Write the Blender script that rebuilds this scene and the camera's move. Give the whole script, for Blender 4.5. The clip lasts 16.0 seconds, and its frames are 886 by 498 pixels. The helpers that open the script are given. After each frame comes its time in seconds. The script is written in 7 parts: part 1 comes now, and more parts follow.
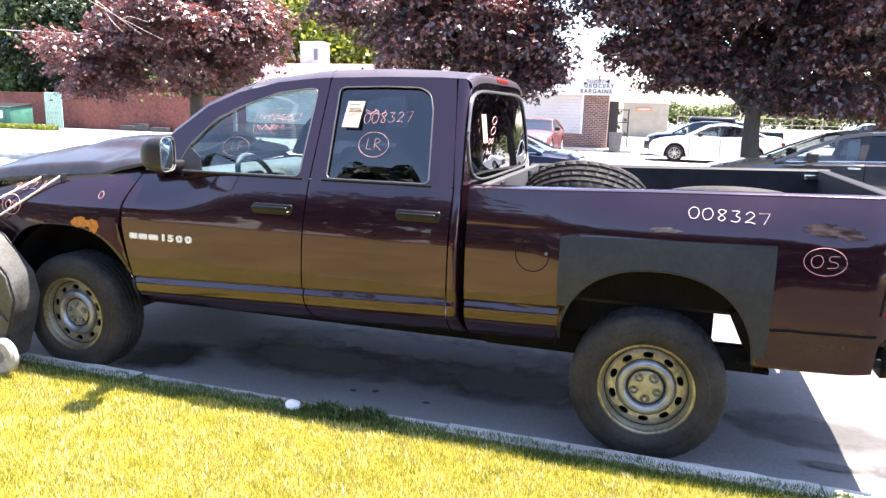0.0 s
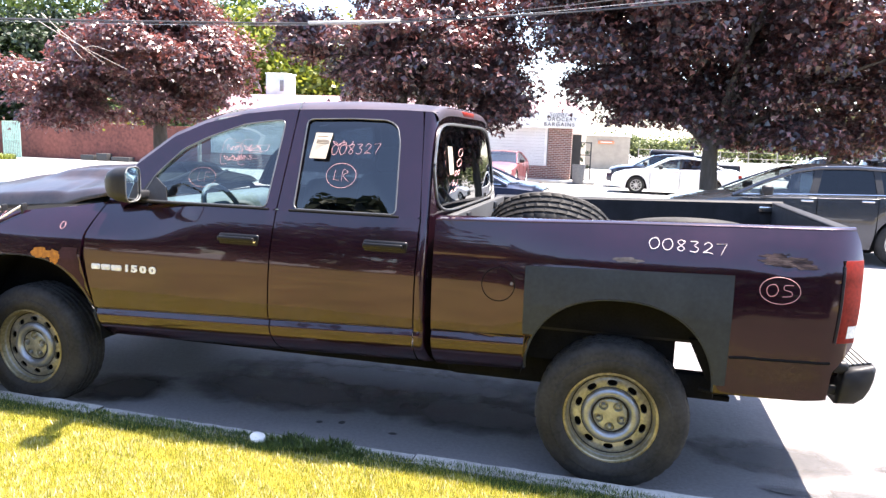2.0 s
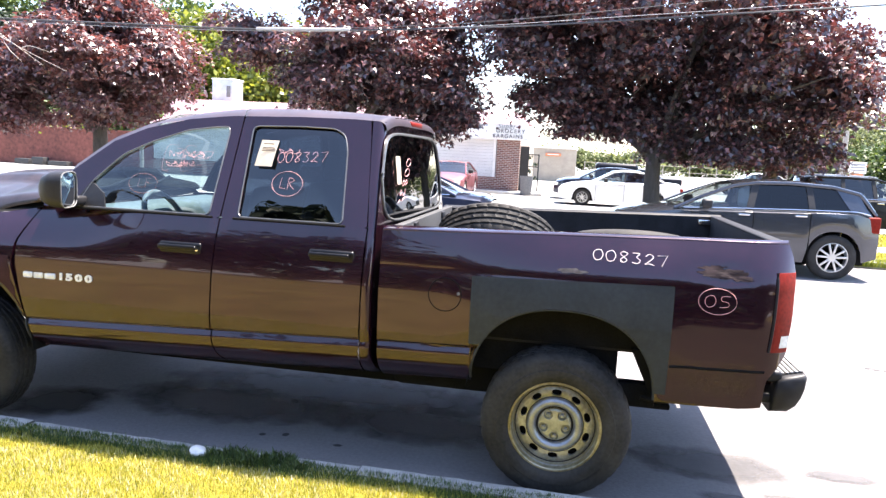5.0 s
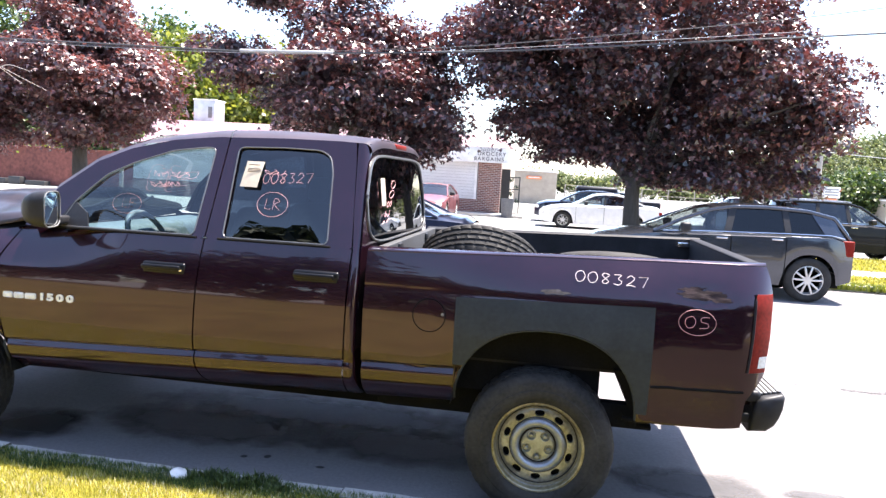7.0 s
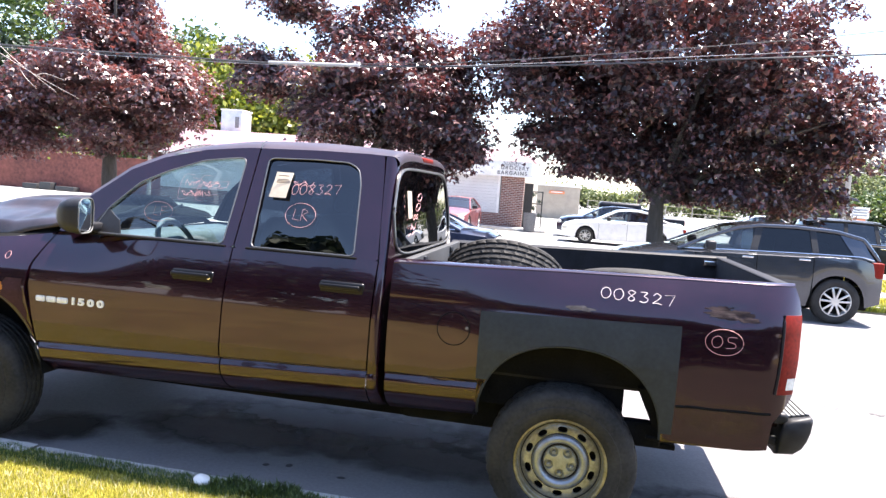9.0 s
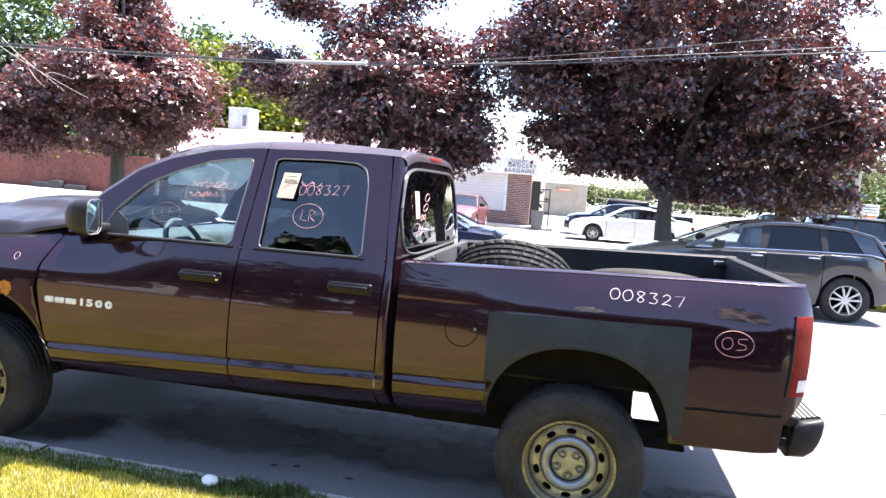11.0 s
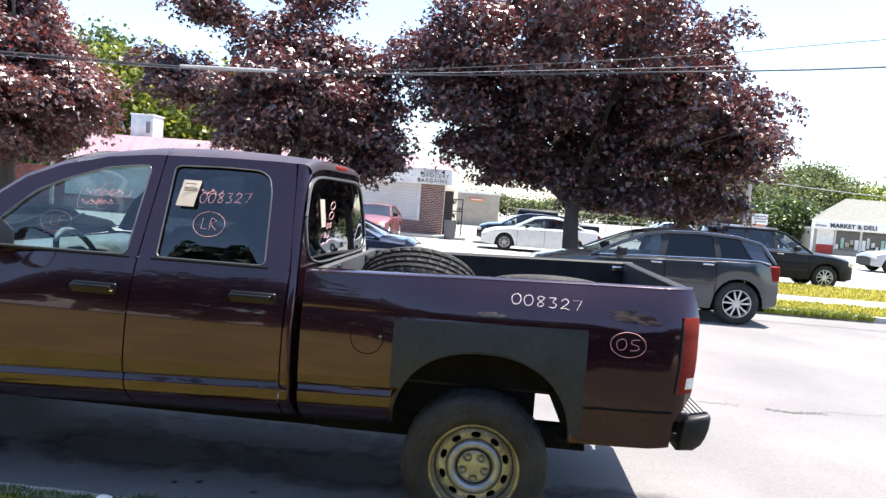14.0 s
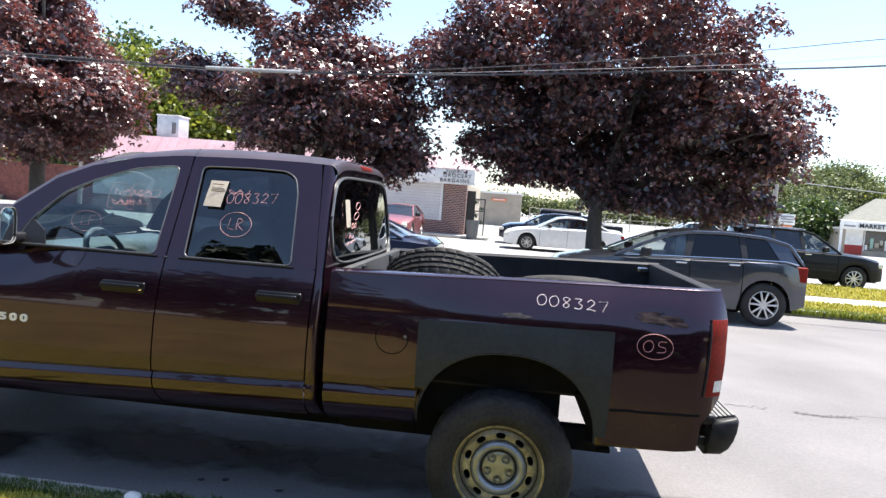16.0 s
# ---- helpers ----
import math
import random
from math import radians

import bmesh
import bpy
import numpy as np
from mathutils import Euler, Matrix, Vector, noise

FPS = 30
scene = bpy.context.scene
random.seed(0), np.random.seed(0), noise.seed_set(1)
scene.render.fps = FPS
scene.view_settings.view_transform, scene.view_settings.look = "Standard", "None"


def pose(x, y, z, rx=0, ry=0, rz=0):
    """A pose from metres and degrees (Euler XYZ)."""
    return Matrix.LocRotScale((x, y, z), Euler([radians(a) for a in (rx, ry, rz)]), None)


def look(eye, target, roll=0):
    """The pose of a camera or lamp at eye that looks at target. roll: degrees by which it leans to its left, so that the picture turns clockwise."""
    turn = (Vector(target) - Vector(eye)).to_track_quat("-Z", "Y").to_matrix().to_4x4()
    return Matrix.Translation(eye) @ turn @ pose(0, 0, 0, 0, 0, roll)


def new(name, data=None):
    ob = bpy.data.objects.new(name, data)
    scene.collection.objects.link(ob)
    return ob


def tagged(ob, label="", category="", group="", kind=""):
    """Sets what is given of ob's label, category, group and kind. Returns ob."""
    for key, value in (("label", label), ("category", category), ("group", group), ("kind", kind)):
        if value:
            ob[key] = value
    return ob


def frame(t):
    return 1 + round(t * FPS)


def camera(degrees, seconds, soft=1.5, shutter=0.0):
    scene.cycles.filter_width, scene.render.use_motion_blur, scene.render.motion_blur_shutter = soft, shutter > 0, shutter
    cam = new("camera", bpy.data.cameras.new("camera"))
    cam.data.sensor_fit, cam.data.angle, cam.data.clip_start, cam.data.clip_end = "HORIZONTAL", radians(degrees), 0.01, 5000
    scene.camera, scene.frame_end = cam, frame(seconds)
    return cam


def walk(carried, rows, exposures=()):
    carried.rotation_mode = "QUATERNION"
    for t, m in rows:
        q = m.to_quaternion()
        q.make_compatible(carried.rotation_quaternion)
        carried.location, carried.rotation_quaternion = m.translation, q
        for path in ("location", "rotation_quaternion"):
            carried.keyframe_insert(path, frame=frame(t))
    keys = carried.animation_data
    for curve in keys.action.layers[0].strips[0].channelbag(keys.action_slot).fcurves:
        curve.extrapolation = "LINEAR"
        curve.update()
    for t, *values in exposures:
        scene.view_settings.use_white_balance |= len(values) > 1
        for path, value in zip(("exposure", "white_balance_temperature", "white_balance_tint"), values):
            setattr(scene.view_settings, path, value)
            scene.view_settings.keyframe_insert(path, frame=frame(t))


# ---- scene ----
cam = camera(63.9, 16.0, 1.4)
PATH = [
    (0, (-0.012, -3.488, 1.744), (-0.582, -1.61, 1.357), 1.5),
    (0.5, (0.004, -3.499, 1.741), (-0.518, -1.604, 1.375), 1.6),
    (1, (0.016, -3.515, 1.749), (-0.457, -1.604, 1.4), 1.5),
    (1.5, (0.004, -3.521, 1.745), (-0.45, -1.602, 1.408), 1.5),
    (2, (-0.007, -3.525, 1.747), (-0.491, -1.607, 1.448), 1.9),
    (2.5, (-0.005, -3.534, 1.754), (-0.468, -1.61, 1.467), 2.7),
    (3, (-0.003, -3.524, 1.753), (-0.444, -1.596, 1.46), 3.1),
    (3.5, (-0.005, -3.521, 1.751), (-0.426, -1.587, 1.461), 3.1),
    (4, (0.004, -3.52, 1.75), (-0.351, -1.571, 1.472), 3.1),
    (6.3, (-0.003, -3.532, 1.748), (-0.34, -1.573, 1.532), 2.8),
    (6.5, (-0.001, -3.548, 1.75), (-0.308, -1.581, 1.555), 2.8),
    (7, (-0.01, -3.558, 1.748), (-0.307, -1.59, 1.546), 3.3),
    (7.5, (-0.015, -3.552, 1.751), (-0.35, -1.589, 1.562), 3.8),
    (8, (-0.02, -3.558, 1.752), (-0.366, -1.597, 1.565), 3.6),
    (8.5, (-0.018, -3.57, 1.75), (-0.35, -1.606, 1.575), 4.0),
    (9, (-0.033, -3.575, 1.751), (-0.391, -1.614, 1.581), 4.3),
    (9.2, (-0.041, -3.564, 1.749), (-0.433, -1.611, 1.567), 4.3),
    (11.3, (-0.041, -3.56, 1.768), (-0.417, -1.604, 1.59), 4.2),
    (11.5, (-0.036, -3.566, 1.755), (-0.428, -1.613, 1.579), 4.2),
    (12, (-0.037, -3.567, 1.756), (-0.392, -1.606, 1.589), 4.2),
    (12.5, (-0.023, -3.562, 1.754), (-0.382, -1.602, 1.585), 3.8),
    (13, (-0.016, -3.567, 1.759), (-0.323, -1.597, 1.596), 4.0),
    (13.5, (-0.014, -3.573, 1.759), (-0.297, -1.6, 1.595), 3.9),
    (14, (0.016, -3.586, 1.76), (-0.127, -1.595, 1.627), 4.3),
    (14.5, (0.016, -3.58, 1.765), (-0.113, -1.59, 1.602), 4.4),
    (15, (0.005, -3.576, 1.768), (-0.144, -1.588, 1.616), 4.2),
    (15.5, (0.004, -3.58, 1.763), (-0.128, -1.591, 1.607), 4.2),
    (16, (-0.001, -3.583, 1.762), (-0.205, -1.598, 1.624), 4.3),
]
walk(cam, [(t, look(eye, target, roll)) for t, eye, target, roll in PATH],
     [(0.0, 2.50, 6800, 17), (4.0, 2.50, 6800, 16), (7.0, 2.20, 6600, 16), (12.5, 2.27, 6550, 15), (13.5, 2.00, 6550, 13), (14.2, 1.58, 6500, 11), (16.0, 1.42, 6500, 11)])

# ---- light ----
SUN_K = Vector((0.24, 0.23, 1.0)).normalized()          # towards the sun: high, behind the truck
world = bpy.data.worlds.new("world")
scene.world = world
world.use_nodes = True
wn = world.node_tree.nodes
sky = wn.new("ShaderNodeTexSky")
sky.sky_type, sky.sun_disc = "NISHITA", False
sky.sun_elevation = math.asin(SUN_K.z)
sky.sun_rotation = math.atan2(SUN_K.x, SUN_K.y)
sky.air_density, sky.dust_density, sky.ozone_density = 1.0, 0.7, 1.6
world.node_tree.links.new(sky.outputs[0], wn["Background"].inputs[0])
wn["Background"].inputs[1].default_value = 0.115
sun = new("sun", bpy.data.lights.new("sun", "SUN"))
sun.data.energy, sun.data.angle, sun.data.color = 4.6, radians(0.6), (1.0, 0.95, 0.86)
sun.matrix_world = look(SUN_K * 50, (0, 0, 0))

# ---- materials ----


def mat(name, color, rough=0.5, metal=0.0, scale=8.0, vary=0.25, bump=0.0, bump_scale=None, color2=None, coat=0.0,
        spec=0.5, per="", fine=None, streak=None, detail=6.0):
    """A procedural surface: two colours mixed by noise at two scales, with relief."""
    m = bpy.data.materials.new(name)
    m.use_nodes = True
    nt = m.node_tree
    b = nt.nodes["Principled BSDF"]
    tc = nt.nodes.new("ShaderNodeTexCoord")
    mp = nt.nodes.new("ShaderNodeMapping")
    nt.links.new(tc.outputs["Object"], mp.inputs[0])
    if streak:
        mp.inputs["Scale"].default_value = streak
    n1 = nt.nodes.new("ShaderNodeTexNoise")
    n1.inputs["Scale"].default_value, n1.inputs["Detail"].default_value = scale, detail
    n2 = nt.nodes.new("ShaderNodeTexNoise")
    n2.inputs["Scale"].default_value, n2.inputs["Detail"].default_value = fine or scale * 9, 4
    for n in (n1, n2):
        nt.links.new(mp.outputs[0], n.inputs["Vector"])
    mixn = nt.nodes.new("ShaderNodeMath")
    mixn.operation = "MULTIPLY_ADD"
    nt.links.new(n2.outputs["Fac"], mixn.inputs[0])
    mixn.inputs[1].default_value = 0.45
    sub = nt.nodes.new("ShaderNodeMath")
    sub.operation = "MULTIPLY"
    nt.links.new(n1.outputs["Fac"], sub.inputs[0])
    sub.inputs[1].default_value = 0.75
    nt.links.new(sub.outputs[0], mixn.inputs[2])
    ramp = nt.nodes.new("ShaderNodeValToRGB")
    c1 = tuple(color)
    c2 = tuple(color2) if color2 else tuple(min(1, c * (1 + vary * 1.6) + 0.01 * vary) for c in color)
    ramp.color_ramp.elements[0].position, ramp.color_ramp.elements[1].position = 0.36, 0.80
    ramp.color_ramp.elements[0].color = (*[c * (1 - vary * 0.5) for c in c1], 1)
    ramp.color_ramp.elements[1].color = (*c2, 1)
    nt.links.new(mixn.outputs[0], ramp.inputs[0])
    out = ramp.outputs[0]
    if per:
        src = nt.nodes.new("ShaderNodeObjectInfo" if per == "object" else "ShaderNodeNewGeometry")
        hv = nt.nodes.new("ShaderNodeHueSaturation")
        mr = nt.nodes.new("ShaderNodeMapRange")
        mr.inputs["To Min"].default_value, mr.inputs["To Max"].default_value = 1 - vary, 1 + vary
        nt.links.new(src.outputs["Random" if per == "object" else "Random Per Island"], mr.inputs[0])
        nt.links.new(mr.outputs[0], hv.inputs["Value"])
        nt.links.new(out, hv.inputs["Color"])
        out = hv.outputs[0]
    nt.links.new(out, b.inputs["Base Color"])
    rr = nt.nodes.new("ShaderNodeMapRange")
    rr.inputs["To Min"].default_value, rr.inputs["To Max"].default_value = max(0.02, rough - 0.12 * rough), min(1, rough + 0.25 * rough)
    nt.links.new(n1.outputs["Fac"], rr.inputs[0])
    nt.links.new(rr.outputs[0], b.inputs["Roughness"])
    b.inputs["Metallic"].default_value = metal
    b.inputs["Specular IOR Level"].default_value = spec
    b.inputs["Coat Weight"].default_value = coat
    b.inputs["Coat Roughness"].default_value = 0.03
    if bump:
        bp = nt.nodes.new("ShaderNodeBump")
        bp.inputs["Strength"].default_value, bp.inputs["Distance"].default_value = 1.0, bump
        src = n2
        if bump_scale:
            src = nt.nodes.new("ShaderNodeTexNoise")
            src.inputs["Scale"].default_value, src.inputs["Detail"].default_value = bump_scale, 5
            nt.links.new(mp.outputs[0], src.inputs["Vector"])
        nt.links.new(src.outputs["Fac"], bp.inputs["Height"])
        nt.links.new(bp.outputs[0], b.inputs["Normal"])
    return m


def glass(name, tint, gloss=1.0, rough=0.0, ior=1.5):
    """A pane: tinted see-through with a Fresnel-driven mirror gloss."""
    m = bpy.data.materials.new(name)
    m.use_nodes = True
    nt = m.node_tree
    nt.nodes.remove(nt.nodes["Principled BSDF"])
    tr = nt.nodes.new("ShaderNodeBsdfTransparent")
    tr.inputs[0].default_value = (*tint, 1)
    gl = nt.nodes.new("ShaderNodeBsdfGlossy")
    gl.inputs["Roughness"].default_value = rough
    gl.inputs[0].default_value = (gloss, gloss, gloss, 1)
    lw = nt.nodes.new("ShaderNodeLayerWeight")
    lw.inputs[0].default_value = 0.5
    pw = nt.nodes.new("ShaderNodeMath")
    pw.operation = "POWER"
    pw.inputs[1].default_value = 4.0
    nt.links.new(lw.outputs["Facing"], pw.inputs[0])
    fr = nt.nodes.new("ShaderNodeMath")
    fr.operation = "MULTIPLY_ADD"
    fr.inputs[1].default_value, fr.inputs[2].default_value = 0.9, ((ior - 1) / (ior + 1)) ** 2 * 2
    nt.links.new(pw.outputs[0], fr.inputs[0])
    nz = nt.nodes.new("ShaderNodeTexNoise")
    nz.inputs["Scale"].default_value = 3.0
    bp = nt.nodes.new("ShaderNodeBump")
    bp.inputs["Strength"].default_value, bp.inputs["Distance"].default_value = 0.15, 0.004
    nt.links.new(nz.outputs["Fac"], bp.inputs["Height"])
    nt.links.new(bp.outputs[0], gl.inputs["Normal"])
    mx = nt.nodes.new("ShaderNodeMixShader")
    nt.links.new(fr.outputs[0], mx.inputs[0])
    nt.links.new(tr.outputs[0], mx.inputs[1])
    nt.links.new(gl.outputs[0], mx.inputs[2])
    nt.links.new(mx.outputs[0], nt.nodes["Material Output"].inputs[0])
    return m


def leaf_mat(name, color, color2, rough=0.45, trans=0.25, through_color=None, low=0.25, spec=0.8):
    """Leaves: colour by leaf, with some light passing through."""
    m = bpy.data.materials.new(name)
    m.use_nodes = True
    nt = m.node_tree
    b = nt.nodes["Principled BSDF"]
    geo = nt.nodes.new("ShaderNodeNewGeometry")
    ramp = nt.nodes.new("ShaderNodeValToRGB")
    ramp.color_ramp.elements[0].color, ramp.color_ramp.elements[1].color = (*color, 1), (*color2, 1)
    ramp.color_ramp.elements[0].position, ramp.color_ramp.elements[1].position = low, 1.0
    nt.links.new(geo.outputs["Random Per Island"], ramp.inputs[0])
    nt.links.new(ramp.outputs[0], b.inputs["Base Color"])
    b.inputs["Roughness"].default_value = rough
    b.inputs["Specular IOR Level"].default_value = spec
    tl = nt.nodes.new("ShaderNodeBsdfTranslucent")
    if through_color:
        tl.inputs[0].default_value = (*through_color, 1)
    else:
        nt.links.new(ramp.outputs[0], tl.inputs[0])
    mx = nt.nodes.new("ShaderNodeMixShader")
    mx.inputs[0].default_value = trans
    nt.links.new(b.outputs[0], mx.inputs[1])
    nt.links.new(tl.outputs[0], mx.inputs[2])
    nt.links.new(mx.outputs[0], nt.nodes["Material Output"].inputs[0])
    return m


def soft_patch(name, color):
    """A stain or patch of painted shade that thins out unevenly towards its rim."""
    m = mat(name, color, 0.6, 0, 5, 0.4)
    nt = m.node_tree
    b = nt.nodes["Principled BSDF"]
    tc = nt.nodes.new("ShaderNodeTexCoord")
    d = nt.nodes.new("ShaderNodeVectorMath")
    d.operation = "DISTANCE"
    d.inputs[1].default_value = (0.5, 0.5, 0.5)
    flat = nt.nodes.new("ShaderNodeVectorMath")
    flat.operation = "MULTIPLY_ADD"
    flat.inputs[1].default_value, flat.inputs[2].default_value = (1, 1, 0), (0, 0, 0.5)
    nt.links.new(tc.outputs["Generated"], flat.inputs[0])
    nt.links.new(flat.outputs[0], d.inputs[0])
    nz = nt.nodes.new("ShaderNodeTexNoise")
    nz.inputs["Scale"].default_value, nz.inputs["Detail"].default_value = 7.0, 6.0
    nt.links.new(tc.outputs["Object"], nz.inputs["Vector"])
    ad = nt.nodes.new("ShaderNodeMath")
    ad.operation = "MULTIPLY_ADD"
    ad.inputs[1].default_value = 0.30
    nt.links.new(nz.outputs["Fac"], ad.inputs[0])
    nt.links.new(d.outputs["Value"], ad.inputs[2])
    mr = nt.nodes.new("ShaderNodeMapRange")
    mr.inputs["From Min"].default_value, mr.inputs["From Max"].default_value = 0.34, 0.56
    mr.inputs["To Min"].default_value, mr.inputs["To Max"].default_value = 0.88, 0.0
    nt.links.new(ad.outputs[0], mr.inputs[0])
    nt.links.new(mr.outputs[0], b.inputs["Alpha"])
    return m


M = {}
M["paint"] = mat("maroon_paint", (0.0215, 0.0056, 0.0128), 0.20, 0.5, 3, 0.2, coat=1.0, color2=(0.034, 0.0085, 0.020), bump=0.006, bump_scale=2.2)
M["paint"].node_tree.nodes["Principled BSDF"].inputs["Coat IOR"].default_value = 1.47
M["paintworn"] = mat("weathered_paint", (0.036, 0.022, 0.027), 0.42, 0.15, 4, 0.4, coat=0.12, color2=(0.066, 0.044, 0.050), bump=0.004, bump_scale=3, fine=25)
M["paintworn"].node_tree.nodes["Principled BSDF"].inputs["Coat Roughness"].default_value = 0.28
M["hoodpaint"] = mat("weathered_hood_paint", (0.015, 0.009, 0.010), 0.40, 0.2, 5, 0.6, coat=0.30, color2=(0.046, 0.031, 0.031), bump=0.005, bump_scale=2.5, fine=25)
M["hoodpaint"].node_tree.nodes["Principled BSDF"].inputs["Coat Roughness"].default_value = 0.09
M["primer"] = mat("primer", (0.027, 0.031, 0.033), 0.55, 0, 5, 0.3, spec=0.22)
M["barepaint"] = mat("bare_matt_paint", (0.030, 0.010, 0.012), 0.55, 0, 7, 0.5, spec=0.15)
M["scrape"] = mat("scraped_paint", (0.006, 0.005, 0.007), 0.70, 0, 5, 0.5, color2=(0.060, 0.042, 0.044), fine=26, streak=(2.2, 1.0, 9.0), bump=0.002, spec=0.12)
M["scuffed"] = mat("scuffed_paint", (0.060, 0.052, 0.052), 0.8, 0, 20, 0.5, color2=(0.20, 0.18, 0.175), spec=0.1)
M["black"] = mat("black_plastic", (0.014, 0.014, 0.016), 0.45, 0, 30, 0.3, bump=0.0004, spec=0.35)
M["handle"] = mat("handle_plastic", (0.005, 0.005, 0.006), 0.28, 0, 30, 0.3, spec=0.28)
M["bedliner"] = mat("bed_liner", (0.010, 0.010, 0.012), 0.55, 0, 12, 0.5, bump=0.001, spec=0.25)
M["greyplastic"] = mat("grey_plastic", (0.13, 0.13, 0.13), 0.55, 0, 12, 0.3, bump=0.0006)
M["bedfront"] = mat("dusty_grey_plastic", (0.034, 0.034, 0.035), 0.6, 0, 12, 0.3, bump=0.0006)
M["greypale"] = mat("worn_grey_rubber", (0.26, 0.25, 0.24), 0.8, 0, 18, 0.6, bump=0.002, color2=(0.48, 0.46, 0.44))
M["rubber"] = mat("tyre_rubber", (0.009, 0.009, 0.0095), 0.68, 0, 6, 0.6, bump=0.0012, color2=(0.046, 0.043, 0.040), spec=0.30, bump_scale=70)
M["rim"] = mat("steel_rim", (0.17, 0.16, 0.12), 0.36, 0.6, 9, 0.5, bump=0.0008, color2=(0.46, 0.45, 0.41), fine=60)
M["rimlip"] = mat("stained_rim_lip", (0.11, 0.085, 0.03), 0.34, 0.6, 7, 0.5, bump=0.0008, color2=(0.40, 0.36, 0.24), fine=50)
M["rimdark"] = mat("rim_dark_line", (0.022, 0.019, 0.015), 0.8, 0, 20, 0.4)
# the slight blue in this silver is mirrored shade put into the colour
M["hubring"] = mat("hub_ring", (0.27, 0.29, 0.33), 0.36, 0.75, 18, 0.35, bump=0.0004, color2=(0.40, 0.41, 0.42))
M["badge"] = mat("worn_badge", (0.72, 0.72, 0.70), 0.4, 0.15, 30, 0.2)
M["chrome"] = mat("chrome", (0.75, 0.75, 0.76), 0.12, 1.0, 20, 0.1)
M["alloy"] = mat("alloy", (0.62, 0.62, 0.62), 0.3, 0.8, 20, 0.1)
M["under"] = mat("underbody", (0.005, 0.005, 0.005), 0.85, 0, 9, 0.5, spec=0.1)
M["glass_front"] = glass("door_glass", (0.52, 0.63, 0.64), 1.0)
M["glass_dark"] = glass("privacy_glass", (0.028, 0.040, 0.060), 1.0, ior=1.50)
M["glass_suv"] = glass("crossover_glass", (0.03, 0.034, 0.04), 0.55)
M["glass_rear"] = glass("rear_glass", (0.07, 0.08, 0.08), 0.8)
M["glass_car"] = glass("car_glass", (0.05, 0.06, 0.065), 1.0)
M["seal"] = mat("window_seal", (0.13, 0.13, 0.13), 0.35, 0.5, 20, 0.2)
M["seat"] = mat("seat_cloth", (0.24, 0.29, 0.33), 0.9, 0, 40, 0.4, bump=0.001)
M["dash"] = mat("dashboard", (0.16, 0.18, 0.20), 0.6, 0, 40, 0.3)
M["redlamp"] = mat("red_lens", (0.15, 0.009, 0.004), 0.45, 0, 60, 0.5, spec=0.12)
M["whitelamp"] = mat("clear_lens", (0.62, 0.62, 0.58), 0.15, 0, 60, 0.2, coat=1.0)
M["marker"] = mat("pink_marker", (0.62, 0.32, 0.31), 0.7, 0, 60, 0.3)
M["markerw"] = mat("white_marker", (0.78, 0.60, 0.58), 0.7, 0, 60, 0.3)
M["markerfaint"] = mat("faint_marker", (0.30, 0.17, 0.17), 0.8, 0, 60, 0.4)
M["paper"] = mat("paper_tag", (0.44, 0.38, 0.30), 0.8, 0, 30, 0.15)
M["ink"] = mat("ink", (0.25, 0.20, 0.16), 0.8)
M["rust"] = mat("rust_orange", (0.30, 0.085, 0.015), 0.8, 0, 40, 0.6, color2=(0.66, 0.26, 0.03))
M["rope"] = mat("white_cord", (0.75, 0.70, 0.66), 0.8, 0, 60, 0.2)
M["asphalt"] = mat("old_asphalt", (0.140, 0.132, 0.132), 0.9, 0, 0.7, 0.30, bump=0.004, bump_scale=60, fine=45)
M["lotasphalt"] = mat("lot_asphalt", (0.24, 0.235, 0.225), 0.9, 0, 0.5, 0.25, bump=0.004, bump_scale=40, fine=30)
# blotchy dark colour that deepens the truck's shade on the road
M["shadegrime"] = soft_patch("road_shade_grime", (0.055, 0.052, 0.053))
M["oil"] = soft_patch("oil_stain", (0.011, 0.010, 0.011))
M["tar"] = mat("crack_tar", (0.085, 0.08, 0.078), 0.8, 0, 15, 0.3)
M["concrete"] = mat("concrete", (0.42, 0.41, 0.38), 0.9, 0, 2.5, 0.3, bump=0.004, bump_scale=50, fine=30)
M["kerb"] = mat("kerb_stone", (0.32, 0.31, 0.285), 0.9, 0, 3, 0.4, bump=0.006, bump_scale=35, fine=40)
M["soil"] = mat("turf", (0.17, 0.155, 0.012), 0.95, 0, 5, 0.5, bump=0.03, bump_scale=80, color2=(0.34, 0.28, 0.040), fine=90)
M["grass"] = leaf_mat("grass_blades", (0.17, 0.19, 0.014), (0.82, 0.72, 0.24), 0.6, 0.3, low=0.1)
_e = M["grass"].node_tree.nodes["Color Ramp"].color_ramp.elements.new(0.6)
_e.color = (0.60, 0.54, 0.055, 1)
M["straw"] = leaf_mat("dry_straw", (0.52, 0.45, 0.20), (0.92, 0.86, 0.60), 0.6, 0.2)
M["tuft"] = leaf_mat("grass_tufts", (0.13, 0.165, 0.014), (0.42, 0.42, 0.04), 0.6, 0.3)
# brown chosen for the tint it gives the truck's reflections
M["mirroredlawn"] = mat("mirrored_lawn", (0.125, 0.092, 0.024), 0.95, 0, 1.6, 0.5, bump=0.02, bump_scale=50, color2=(0.27, 0.20, 0.058), fine=40)
# dark ground out of view, toned for the reflection on the rear flank
M["driveway"] = mat("dark_mirrored_ground", (0.035, 0.027, 0.013), 0.95, 0, 1.5, 0.5, bump=0.004, bump_scale=50)
